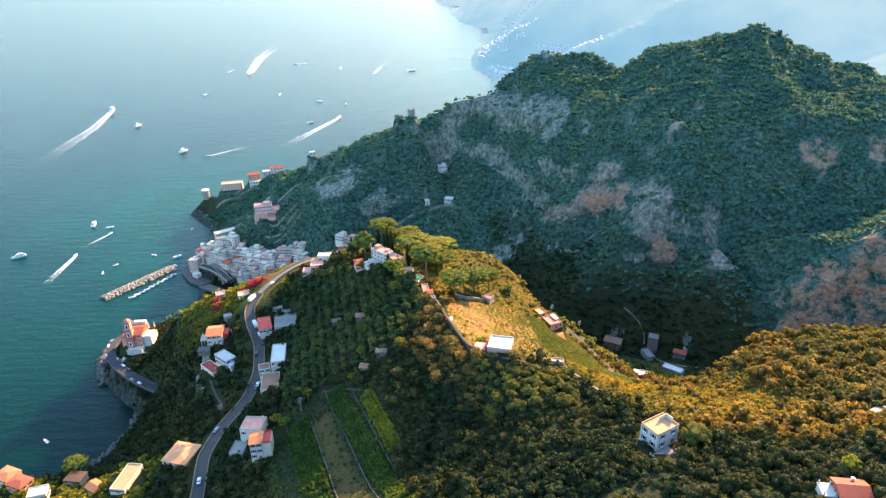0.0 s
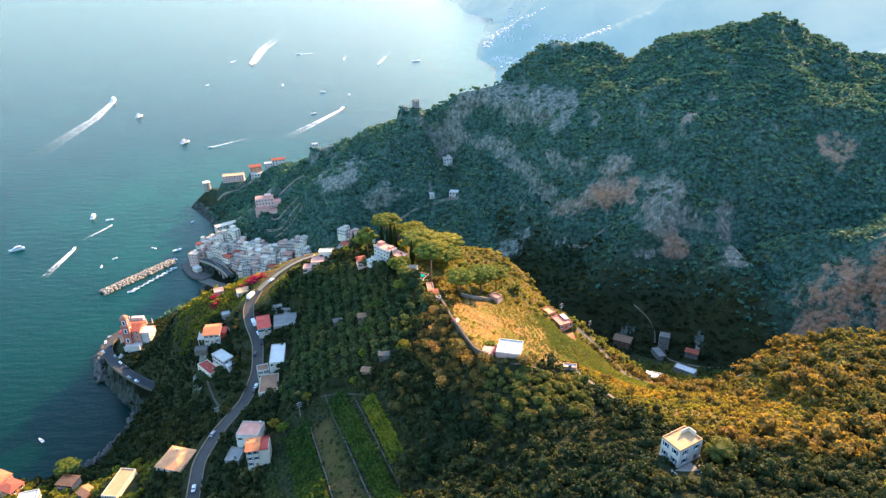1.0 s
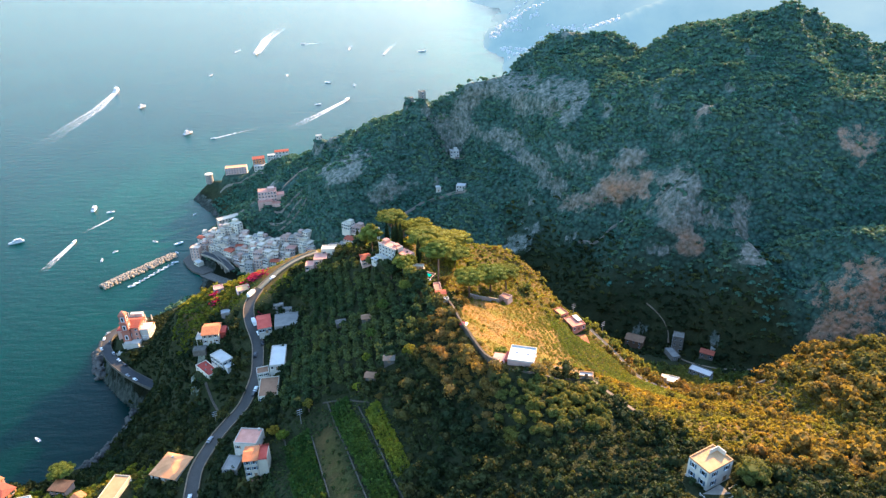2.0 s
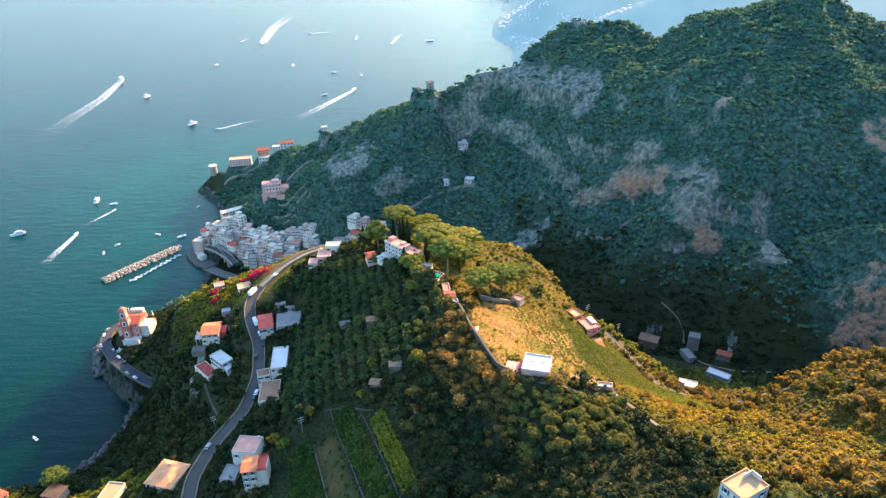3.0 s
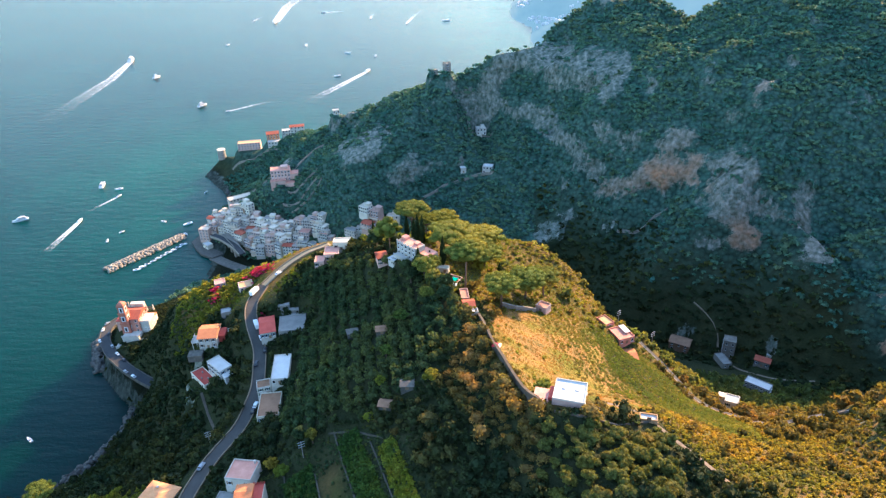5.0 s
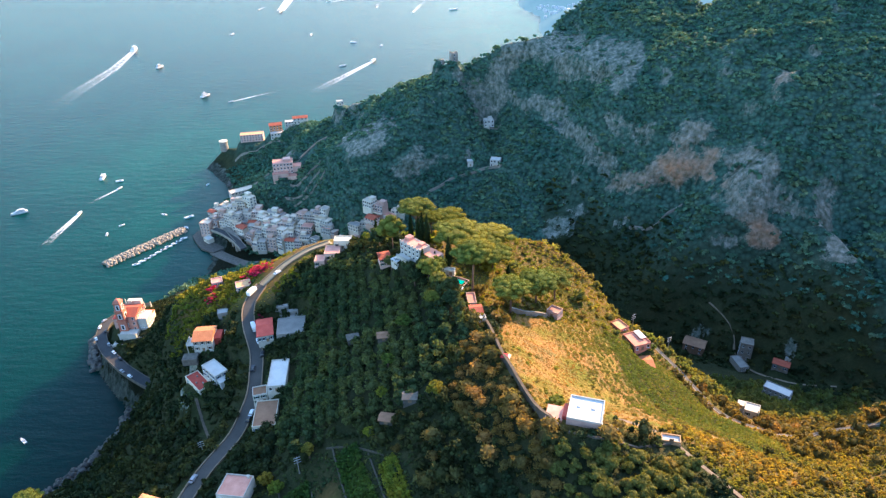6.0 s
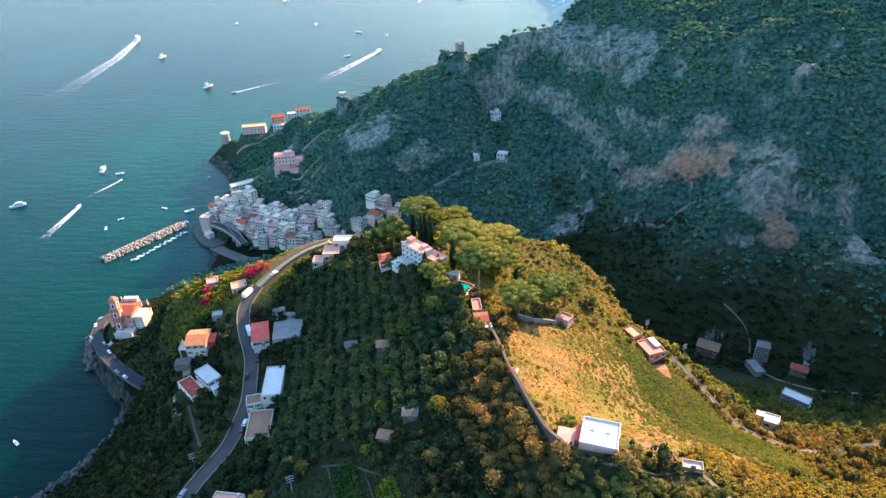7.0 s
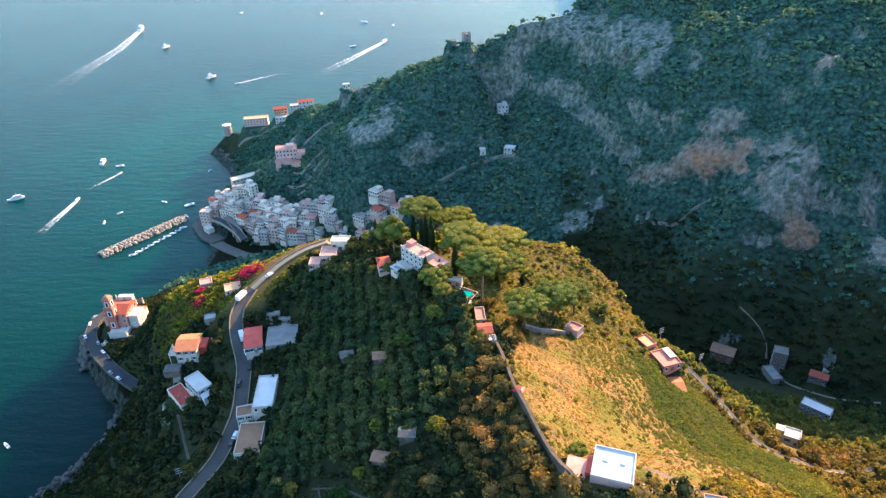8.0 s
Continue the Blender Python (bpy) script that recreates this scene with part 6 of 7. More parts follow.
def scatter(seed, x0, x1, y0, y1, gap):
    """Places on a loose grid."""
    r = np.random.RandomState(seed)
    x, y = np.meshgrid(np.arange(x0, x1, gap), np.arange(y0, y1, gap))
    x = x + (np.arange(x.shape[0]) % 2)[:, None] * gap / 2
    return (x + r.uniform(-0.42, 0.42, x.shape) * gap).ravel(), (y + r.uniform(-0.42, 0.42, x.shape) * gap).ravel()


def placed(x, y, keep):
    x, y = x[keep], y[keep]
    return np.column_stack([x, y, height(x, y)])


FINE = [leaf_cloud(s, lobes_of(s, 4 + s % 3, 0.7 + 0.1 * (s % 4)), 108, 0.175, 2, hearts=1) for s in range(7)]
MIDDLE = [leaf_cloud(s + 10, lobes_of(s + 10, 4), 52, 0.26, 1, hearts=1) for s in range(6)]
COARSE = [leaf_cloud(s + 20, lobes_of(s + 20, 3, 0.65), 22, 0.36, 1, hearts=1) for s in range(6)]
DENSE = [leaf_cloud(s + 80, lobes_of(s + 80, 5 + s % 2, 0.75 + 0.1 * (s % 3)), 250, 0.112, 2, hearts=1) for s in range(5)]
SHRUB = [leaf_cloud(s + 40, lobes_of(s + 40, 3, 0.7), 27, 0.32, 1, hearts=1) for s in range(4)]

ORCHARD = [(-93, 318), (-86, 268), (-62, 258), (-30, 262), (-14, 284), (-18, 312), (-32, 330), (-48, 344), (-66, 366), (-92, 384), (-102, 362), (-84, 352)]
VINES = [(-90, 248), (-80, 252), (-60, 258), (-46, 254), (-31, 241), (-20.5, 206), (-25.5, 199), (-13, 166), (-50, 160), (-76, 205)]


def plant_hill():
    # woodland of the near slopes
    x, y = scatter(1, -340, 440, 110, 470, 3.8)
    k = (height(x, y) > 3) & free(x, y) & ~inside(x, y, ORCHARD) & ~inside(x, y, VINES) & ~inside(x, y, MEADOW) & ~inside(x, y, GREEN)
    k &= (y < 458 - 0.16 * (x - 60)) & (at_grid(BARE, x, y) < 0.55) & (x < 80 + 0.56 * y) & ~((x > 205) & (y > 290)) & ~((y > 400) & (x > -90))
    k &= ~((y < 140 + 0.25 * np.abs(x)) & (x < 60)) & ~((x > 150) & (y < 150))
    k &= ~((np.hypot(x - 4, y - 345) < 50) & (x > -32) & (y > 308) & (np.random.RandomState(4).rand(len(x)) < 0.85))
    k &= ~((y > 362) & (line_distance(x, y, ROAD)[0] < 15)) & ~((x > 11) & (x < 49) & (y > 202) & (y < 228))
    p = placed(x, y, k)
    r = np.random.RandomState(2)
    size = 1.35 + 2.9 * r.rand(len(p)) ** 2.0
    size *= np.where((p[:, 0] < -120) & (p[:, 1] > 372), 0.85, 1)
    # low golden scrub on the dry side of the spur, dark oaks on the shady side, with sun and shade also painted into
    # their colours
    lit_side = (p[:, 0] > 46 + (232 - p[:, 1]) * 0.7 + 9 * fractal(p[:, 0], p[:, 1], 30, 17, 3)) & (p[:, 1] < 400)
    lit_side &= p[:, 1] > 186 - 0.6 * (p[:, 0] - 74) + 30 * fractal(p[:, 0], p[:, 1], 26, 19, 3)
    lit_side |= (p[:, 0] < -110) & (p[:, 1] > 372) & (p[:, 2] > 78) | (p[:, 0] < -150) & (p[:, 1] < 276)
    spine = ~lit_side & (line_distance(p[:, 0], p[:, 1], [(9, 218), (3, 236), (-5, 258), (-13, 284), (-26, 312)])[0] < 9 + 14 * fractal(p[:, 0], p[:, 1], 20, 23, 3))
    spine |= ~lit_side & (p[:, 1] < 300) & (p[:, 1] > 205) & (p[:, 0] > -60) & (np.random.RandomState(29).rand(len(p)) < 0.05 + 0.35 * np.clip(fractal(p[:, 0], p[:, 1], 28, 25, 3), 0, 1))
    # low scrub on the bank below the meadow: the tall plants thin out there
    thin = lit_side & (p[:, 0] > 30) & (p[:, 0] < 128) & (p[:, 1] > 190) & (p[:, 1] < 300)
    thin |= (p[:, 0] < -112) & (p[:, 0] > -205) & (p[:, 1] > 376) & (p[:, 1] < 436) & (p[:, 2] > 70)
    above = thin & (line_distance(p[:, 0], p[:, 1], LANE)[0] * np.where(p[:, 0] + 0.8 * p[:, 1] < 335, 1, 0) > 0.5)
    stay = ~(thin & (r.rand(len(p)) < np.where(p[:, 0] < 0, 0.2, np.where(above, 0.86, 0.45))))
    p, size, lit_side, spine = p[stay], size[stay] * np.where(thin[stay], 0.8, 1), lit_side[stay], spine[stay]
    near = (p[:, 1] < 206) & (p[:, 0] > -16) & (p[:, 0] < 126) & ~lit_side & ~spine
    near &= np.cumsum(near) <= 290
    far = (p[:, 1] > 330) | (p[:, 0] < -110)
    for k, kinds, mat, word in ((spine, DENSE, BROWN_OAK, "oaks along the crest of the spur in a painted sunlit brown"), (~near & ~lit_side & ~spine & ~far, FINE, OAK, "dense dark oak woodland over the near slope"), (~near & ~lit_side & ~spine & far, MIDDLE, OAK, "dark oak woodland on the steep sea slope"),
                               (lit_side & ~far, FINE, MACCHIA, "golden and olive macchia scrub on the sunny slope"), (lit_side & far & (p[:, 0] < 0), MIDDLE, RIDGE_SCRUB, "yellow-green scrub along the ridge"), (lit_side & far & (p[:, 0] >= 0), MIDDLE, RAVINE_SCRUB, "olive-green scrub above the ravine")):
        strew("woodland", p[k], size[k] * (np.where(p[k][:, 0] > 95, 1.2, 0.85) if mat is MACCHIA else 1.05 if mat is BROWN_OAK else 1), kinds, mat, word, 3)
    kinds = [tree(s, OAK, "leafy holm oak in the hillside woodland", 420, 0.10) for s in range(5)]
    for i, (q, s) in enumerate(zip(p[near], size[near])):
        m = pose(q[0], q[1], q[2] - 0.1 * s, 0, 0, r.uniform(0, 360))
        tall = s * r.uniform(0.85, 1.25)
        if i < len(kinds):
            kinds[i].matrix_basis = m @ Matrix.Diagonal((s, s, tall, 1))
        else:
            k = kinds[i % len(kinds)]
            copy_thing(k, m @ Matrix.Diagonal((s / k.scale.x, s / k.scale.y, tall / k.scale.z, 1)))
    # oaks below the white villa, sunlight put into their leaf colour
    kinds = [tree(s + 60, GREEN_OAK, "green oak below the white villa in a painted sunlit tone", 420, 0.10) for s in range(4)]
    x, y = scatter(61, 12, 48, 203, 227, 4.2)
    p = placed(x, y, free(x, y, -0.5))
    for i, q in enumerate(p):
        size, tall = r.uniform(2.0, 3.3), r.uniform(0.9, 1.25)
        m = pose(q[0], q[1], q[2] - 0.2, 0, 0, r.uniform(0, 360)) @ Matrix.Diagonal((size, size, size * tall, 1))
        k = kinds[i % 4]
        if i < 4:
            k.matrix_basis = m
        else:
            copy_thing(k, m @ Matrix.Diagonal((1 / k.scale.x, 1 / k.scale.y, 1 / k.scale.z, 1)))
    # undergrowth between the trees
    x, y = scatter(5, -290, 250, 130, 440, 4.3)
    k = (height(x, y) > 3) & free(x, y, -0.8) & ~inside(x, y, VINES) & ~inside(x, y, MEADOW) & ~inside(x, y, GREEN) & (at_grid(BARE, x, y) < 0.7) & (y < 452 - 0.16 * (x - 60)) & ~((y < 150) & (x < 40)) & (x < 50 + 0.5 * y) & ~((y > 395) & (x > -90)) & ~((x > 170) & (y > 290))
    k &= ~((y > 362) & (line_distance(x, y, ROAD)[0] < 13)) & ~((np.hypot(x - 4, y - 345) < 50) & (x > -32) & (y > 308) & (np.random.RandomState(14).rand(len(x)) < 0.7))
    p = placed(x, y, k)
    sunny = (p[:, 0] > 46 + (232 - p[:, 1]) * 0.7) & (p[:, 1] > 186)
    # darkest leaves on the sea slope, its shade put into their colour
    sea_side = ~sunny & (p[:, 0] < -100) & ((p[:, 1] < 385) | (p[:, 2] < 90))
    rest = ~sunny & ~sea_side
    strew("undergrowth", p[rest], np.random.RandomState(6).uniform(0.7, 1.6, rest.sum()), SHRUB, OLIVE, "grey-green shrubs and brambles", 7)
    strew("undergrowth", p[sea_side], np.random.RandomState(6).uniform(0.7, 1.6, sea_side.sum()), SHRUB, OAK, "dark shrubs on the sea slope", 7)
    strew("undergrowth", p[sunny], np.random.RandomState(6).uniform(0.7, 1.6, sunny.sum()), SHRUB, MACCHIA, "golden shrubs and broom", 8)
    x, y = scatter(16, 30, 170, 180, 300, 2.0)
    k = (x > 46 + (232 - y) * 0.7) & (y > 188) & free(x, y, -0.6) & ~inside(x, y, MEADOW) & ~inside(x, y, GREEN) & (x < 75 + 0.56 * y)
    p = placed(x, y, k)
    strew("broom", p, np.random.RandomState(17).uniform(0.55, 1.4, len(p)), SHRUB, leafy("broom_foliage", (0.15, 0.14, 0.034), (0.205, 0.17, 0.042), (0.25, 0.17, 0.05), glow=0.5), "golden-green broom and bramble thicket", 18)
    # yellow kept to the sunlit top of the slope, the sun put into it
    x, y = scatter(26, -215, -100, 370, 436, 2.1)
    p = placed(x, y, free(x, y, -0.6) & (height(x, y) > 80) & (line_distance(x, y, CREST[11:])[0] < 60) & ~((line_distance(x, y, ROAD)[0] < 8) & (y > 362)))
    strew("broom", p, np.random.RandomState(27).uniform(0.6, 1.7, len(p)), SHRUB, RIDGE_SCRUB, "low yellow-green scrub on the western crest", 28)
    x, y = scatter(71, -150, -50, 362, 425, 1.5)
    d = line_distance(x, y, ROAD)[0]
    p = placed(x, y, free(x, y, -0.4) & (d > 3.8) & (d < 15) & (np.random.RandomState(72).rand(len(x)) < 0.6))
    strew("roadside_grass", p, np.random.RandomState(73).uniform(0.25, 0.7, len(p)), SHRUB, leafy("roadside_grass", (0.22, 0.19, 0.055), (0.30, 0.25, 0.08), (0.36, 0.26, 0.1), glow=0.6), "dry golden grass on the road verges", 74, (0.5, 0.9))
    x, y = scatter(81, -75, 150, 150, 300, 2.7)
    k = free(x, y, -0.6) & (height(x, y) > 60) & (x + 0.7 * y < 215) & ~inside(x, y, ORCHARD) & ~inside(x, y, VINES) & ~inside(x, y, MEADOW) & (np.random.RandomState(82).rand(len(x)) < 0.75)
    p = placed(x, y, k)
    strew("undergrowth", p, np.random.RandomState(83).uniform(0.6, 1.4, len(p)), SHRUB, OAK, "tangled dark undergrowth on the spur", 84, (0.6, 1.1))
    # rows of the orchard
    rr = np.random.RandomState(8)
    u, v = np.meshgrid(np.arange(-75, 75, 4.9), np.arange(-80, 80, 3.5))
    c, s = math.cos(0.2), math.sin(0.2)
    x, y = (c * u - s * v - 55 + rr.uniform(-0.8, 0.8, u.shape)).ravel(), (s * u + c * v + 315 + rr.uniform(-0.9, 0.9, u.shape)).ravel()
    p = placed(x, y, inside(x, y, ORCHARD) & free(x, y, -0.5) & ~((y > 362) & (line_distance(x, y, ROAD)[0] < 13)))
    strew("orchard", p, 2.05 + 1.7 * rr.rand(len(p)) ** 1.3, FINE, OLIVE, "orchard of dark green trees in rows up the slope", 9, (0.9, 1.3), (0.0, 0.5))
    # meadow tufts and the green bank beside it
    grass = leafy("dry_grass", (0.24, 0.15, 0.046), (0.32, 0.2, 0.066), (0.23, 0.17, 0.05), glow=0.55)
    weed = leafy("meadow_weeds", (0.14, 0.14, 0.032), (0.19, 0.175, 0.044), (0.24, 0.18, 0.052), glow=0.55)
    x, y = scatter(11, -10, 90, 228, 332, 1.0)
    clump = fractal(x, y, 9, 91, 3)
    luck = np.random.RandomState(3).rand(len(x))
    tuft = [leaf_cloud(60 + i, [(0, 0, 0.3, 0.8, 0.3)], 16, 0.34, 1) for i in range(3)]
    open_ground = inside(x, y, MEADOW) & free(x, y, -1.5)
    p = placed(x, y, open_ground & (luck < 0.45 + 0.6 * clump))
    strew("meadow_grass", p, rr.uniform(0.3, 0.8, len(p)), tuft, grass, "tufts of dry golden grass", 12, (0.35, 0.6))
    # weeds spread out from the green bank and the orchard corner, in lines along old terrace edges
    bank = line_distance(x, y, GREEN[:8])[0]
    edge = 0.5 + 0.5 * np.sin(height(x, y) * 4.2 + 2.0 * fractal(x, y, 25, 93, 2))
    wild = 1.15 * np.clip(1 - bank / 27, 0, 1) + 0.6 * np.clip(1.3 - np.hypot(x - 28, y - 318) / 14, 0, 1) + 0.35 * np.clip(1.3 - np.hypot(x - 6, y - 250) / 12, 0, 1)
    p = placed(x, y, open_ground & (luck * 1.1 < (wild + 0.04) * (0.3 + 0.9 * edge + 1.3 * fractal(x, y, 8, 95, 3))))
    strew("meadow_weeds", p, rr.uniform(0.5, 1.2, len(p)), tuft, weed, "low yellow-green weeds over the dry meadow", 13, (0.4, 0.75))
    p = placed(x, y, open_ground & (luck > 0.985) & (clump > -0.2))
    strew("meadow_shrubs", p, rr.uniform(0.6, 1.5, len(p)), SHRUB, RIDGE_SCRUB, "single shrubs in the dry meadow", 15, (0.5, 0.9))
    x, y = scatter(13, 40, 110, 255, 342, 1.05)
    rows = np.sin(3.4 * height(x, y) + 2.5 * fractal(x, y, 22, 98, 2)) + 1.6 * fractal(x, y, 7, 97, 3)
    bed = inside(x, y, GREEN) & free(x, y, -1.0)
    p = placed(x, y, bed & (rows < -0.25))
    strew("meadow_weeds", p, rr.uniform(0.5, 1.1, len(p)), tuft, weed, "yellow-green weeds between the vegetable rows", 16, (0.4, 0.75))
    p = placed(x, y, bed & (rows > -0.5))
    strew("bean_terraces", p, rr.uniform(0.5, 1.15, len(p)), SHRUB, leafy("bean_foliage", (0.085, 0.115, 0.024), (0.14, 0.16, 0.034), (0.18, 0.175, 0.042), glow=0.45), "bright green vegetable and vine terraces", 14, (0.45, 0.8), (0.1, 0.6))
    # the pine garden's shrubs
    x, y = scatter(41, -30, 48, 312, 385, 2.6)
    k = free(x, y, -0.6) & ~inside(x, y, MEADOW) & ~inside(x, y, GREEN) & (np.random.RandomState(42).rand(len(x)) < 0.62) & (height(x, y) > 118)
    p = placed(x, y, k)
    strew("garden_shrubs", p, np.random.RandomState(43).uniform(0.6, 1.7, len(p)), SHRUB, RIDGE_SCRUB, "yellow-green garden shrubs under the pines", 44, (0.5, 0.95))
    x, y = scatter(46, -32, 56, 308, 398, 1.2)
    k = free(x, y, -0.6) & ~inside(x, y, MEADOW) & ~inside(x, y, GREEN) & (height(x, y) > 112) & (fractal(x, y, 10, 47, 3) > -0.35)
    p = placed(x, y, k)
    strew("garden_grass", p, np.random.RandomState(48).uniform(0.4, 1.0, len(p)), tuft, weed, "pale yellow-green grass on the hilltop terraces", 49, (0.4, 0.8))
    # hedges and climbers round the houses along the road
    r = np.random.RandomState(63)
    q = []
    for px, py, _, pr in PADS_ROAD + PADS_WEST:
        a = r.uniform(0, 6.283, int(9 * pr))
        q.append(np.column_stack([px + np.cos(a) * pr * r.uniform(0.85, 1.35, len(a)), py + np.sin(a) * pr * r.uniform(0.85, 1.35, len(a))]))
    q = np.concatenate(q)
    q = q[(line_distance(q[:, 0], q[:, 1], ROAD)[0] > 5.2) & (line_distance(q[:, 0], q[:, 1], CAPE)[0] > 6)]
    p = np.column_stack([q, height(q[:, 0], q[:, 1])])
    strew("garden_shrubs", p, r.uniform(0.7, 1.5, len(p)), SHRUB, OLIVE, "green hedges and shrubs round the roadside houses", 64, (0.8, 1.3))
    # plants crowding the little garden houses
    r = np.random.RandomState(55)
    line = along([(-21, 334), (-17, 322), (-13, 310), (-11, 298), (-8, 289)], 1.3)
    q = np.concatenate([line + r.uniform(-5.5, 5.5, line.shape) for _ in range(5)])
    q = q[free(q[:, 0], q[:, 1], -3.1)]
    p = np.column_stack([q, height(q[:, 0], q[:, 1])])
    strew("garden_shrubs", p, r.uniform(0.7, 1.7, len(p)), SHRUB, OLIVE, "leafy shrubs crowding the garden houses", 56, (0.7, 1.2))


def plant_behind():
    """Woods on the hillside under the flight's first stretch."""
    x, y = scatter(61, -190, 190, -60, 172, 6.4)
    k = free(x, y) & ((y < 140 + 0.25 * np.abs(x)) & (x < 60) | (x > 150) & (y < 150) | (y < 110)) & ~inside(x, y, VINES) & (height(x, y) > 3)
    p = placed(x, y, k)
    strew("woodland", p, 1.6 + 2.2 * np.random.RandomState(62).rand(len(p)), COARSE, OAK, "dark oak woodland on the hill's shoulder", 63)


def vine_strip(line, width, rows, label, seed, material=TRELLIS):
    """Rows of trellised vines along a terrace."""
    r = np.random.RandomState(seed)
    pts = along(line, 1.1)
    t = pts[-1] - pts[0]
    t /= np.linalg.norm(t)
    out = []
    for k in range(rows):
        o = (k / max(1, rows - 1) - 0.5) * width
        out.append(pts + np.array([-t[1], t[0]]) * o + r.uniform(-0.3, 0.3, pts.shape))
    q = np.concatenate(out)
    p = placed(q[:, 0], q[:, 1], np.ones(len(q), bool))
    strew("vine_rows", p, r.uniform(0.95, 1.65, len(p)), SHRUB, material, label, seed, (0.8, 1.2), (0.1, 0.6))


TERRACE_STONE = painted("mossy_stone", (0.045, 0.043, 0.033), (0.11, 0.096, 0.07), 0.5, 0.95, 0.15, 0.08)


def plant_terraces():
    x, y = scatter(35, -95, 0, 150, 258, 1.75)
    p = placed(x, y, inside(x, y, VINES) & free(x, y, -0.5) & (np.random.RandomState(36).rand(len(x)) < np.where(line_distance(x, y, TILLED)[0] < 4.2, 0.22, 0.9)))
    strew("weeds", p, np.random.RandomState(37).uniform(0.45, 1.15, len(p)), SHRUB, OLIVE, "low weeds between the terraces", 38, (0.6, 1.0))
    vine_strip([(-54.5, 253), (-30, 198), (-17, 168)], 6.0, 5, "trellised green vines on a stone terrace", 31)
    vine_strip([(-39, 243), (-23.5, 206)], 4.6, 4, "yellow-green vines on the upper terrace", 32, VINE)
    vine_strip([(-72, 245), (-56, 200), (-46, 172)], 9.5, 7, "leafy vegetable rows on the lower terrace", 33)
    vine_strip([(-86, 238), (-72, 202)], 4.0, 3, "narrow rows of vines by the houses", 34, OLIVE)
    for a in ([(-60, 256), (-35.5, 197), (-23, 168)], [(-46, 249), (-27.5, 205), (-19, 186)], [(-65, 243), (-47.5, 196), (-37, 168)], [(-79, 250), (-63, 203), (-53, 172)], [(-62, 256), (-52, 254), (-40, 246)]):
        wall_line("terrace_wall", a, 0.5, 0.5, TERRACE_STONE, "dry-stone terrace wall between the vines", step=3.0, sink=2.0)


def plant_cliff():
    """Shrubs that cling to the cliff below the headland road."""
    r = np.random.RandomState(51)
    line = along(CAPE, 0.9)[:, :2]
    t = np.gradient(line, axis=0)
    t /= np.linalg.norm(t, axis=1)[:, None]
    out = np.concatenate([line + np.column_stack([-t[:, 1], t[:, 0]]) * r.uniform(4.6, 12, (len(line), 1)) for _ in range(3)])
    g = height(out[:, 0], out[:, 1])
    k = (g > 3) & (r.rand(len(g)) < 0.75)
    p = np.column_stack([out, g])[k]
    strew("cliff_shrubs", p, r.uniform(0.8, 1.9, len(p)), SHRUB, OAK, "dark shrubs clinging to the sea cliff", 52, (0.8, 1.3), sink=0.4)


def plant_headland():
    x, y = scatter(53, -290, -205, 405, 515, 2.3)
    g = height(x, y)
    k = (g > 8) & (g < 80) & (line_distance(x, y, CAPE)[0] > 4.6) & (np.hypot(x + 259.5, y - 468) > 15.5) & (np.hypot(x + 257, y - 452) > 9) & free(x, y, -4)
    p = placed(x, y, k)
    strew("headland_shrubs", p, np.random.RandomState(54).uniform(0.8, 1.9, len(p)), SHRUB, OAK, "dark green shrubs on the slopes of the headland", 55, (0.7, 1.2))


def plant_mountain():
    x, y = scatter(21, -345, 420, 385, 800, 4.2)
    g = height(x, y)
    k = (g > 4) & ((at_grid(BARE, x, y) < 0.36 + 0.5 * fractal(x, y, 11, 77, 2)) | (np.random.RandomState(20).rand(len(x)) < 0.2 - 0.12 * at_grid(RUST, x, y))) & free(x, y, -1) & ((y > 440 - 0.16 * (x - 60)) | (x > 175)) & (y < 770 + 0.3 * np.abs(x + 100)) & ((x > -150) | (y > 525))
    p = placed(x, y, k)
    r = np.random.RandomState(22)
    # haze tint thins towards the ravine floor, where dark foliage paints the shade
    low = (p[:, 0] > 40) * np.clip((92 - p[:, 2] + 14 * fractal(p[:, 0], p[:, 1], 30, 87, 2)) / 45, 0, 1)
    luck = r.rand(len(p))
    deep, half = luck < low ** 2, (luck >= low ** 2) & (luck < low * 1.3)
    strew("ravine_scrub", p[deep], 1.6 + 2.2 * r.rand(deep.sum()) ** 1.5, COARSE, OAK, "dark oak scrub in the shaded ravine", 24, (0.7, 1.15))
    strew("ravine_scrub", p[half], 1.6 + 2.2 * r.rand(half.sum()) ** 1.5, COARSE, OLIVE, "grey-green scrub on the ravine's flank", 25, (0.7, 1.15))
    p = p[~deep & ~half]
    strew("mountain_scrub", p, 1.8 + 2.6 * r.rand(len(p)) ** 1.5, COARSE, SCRUB, "oak scrub clinging to the mountainside", 23, (0.7, 1.15))


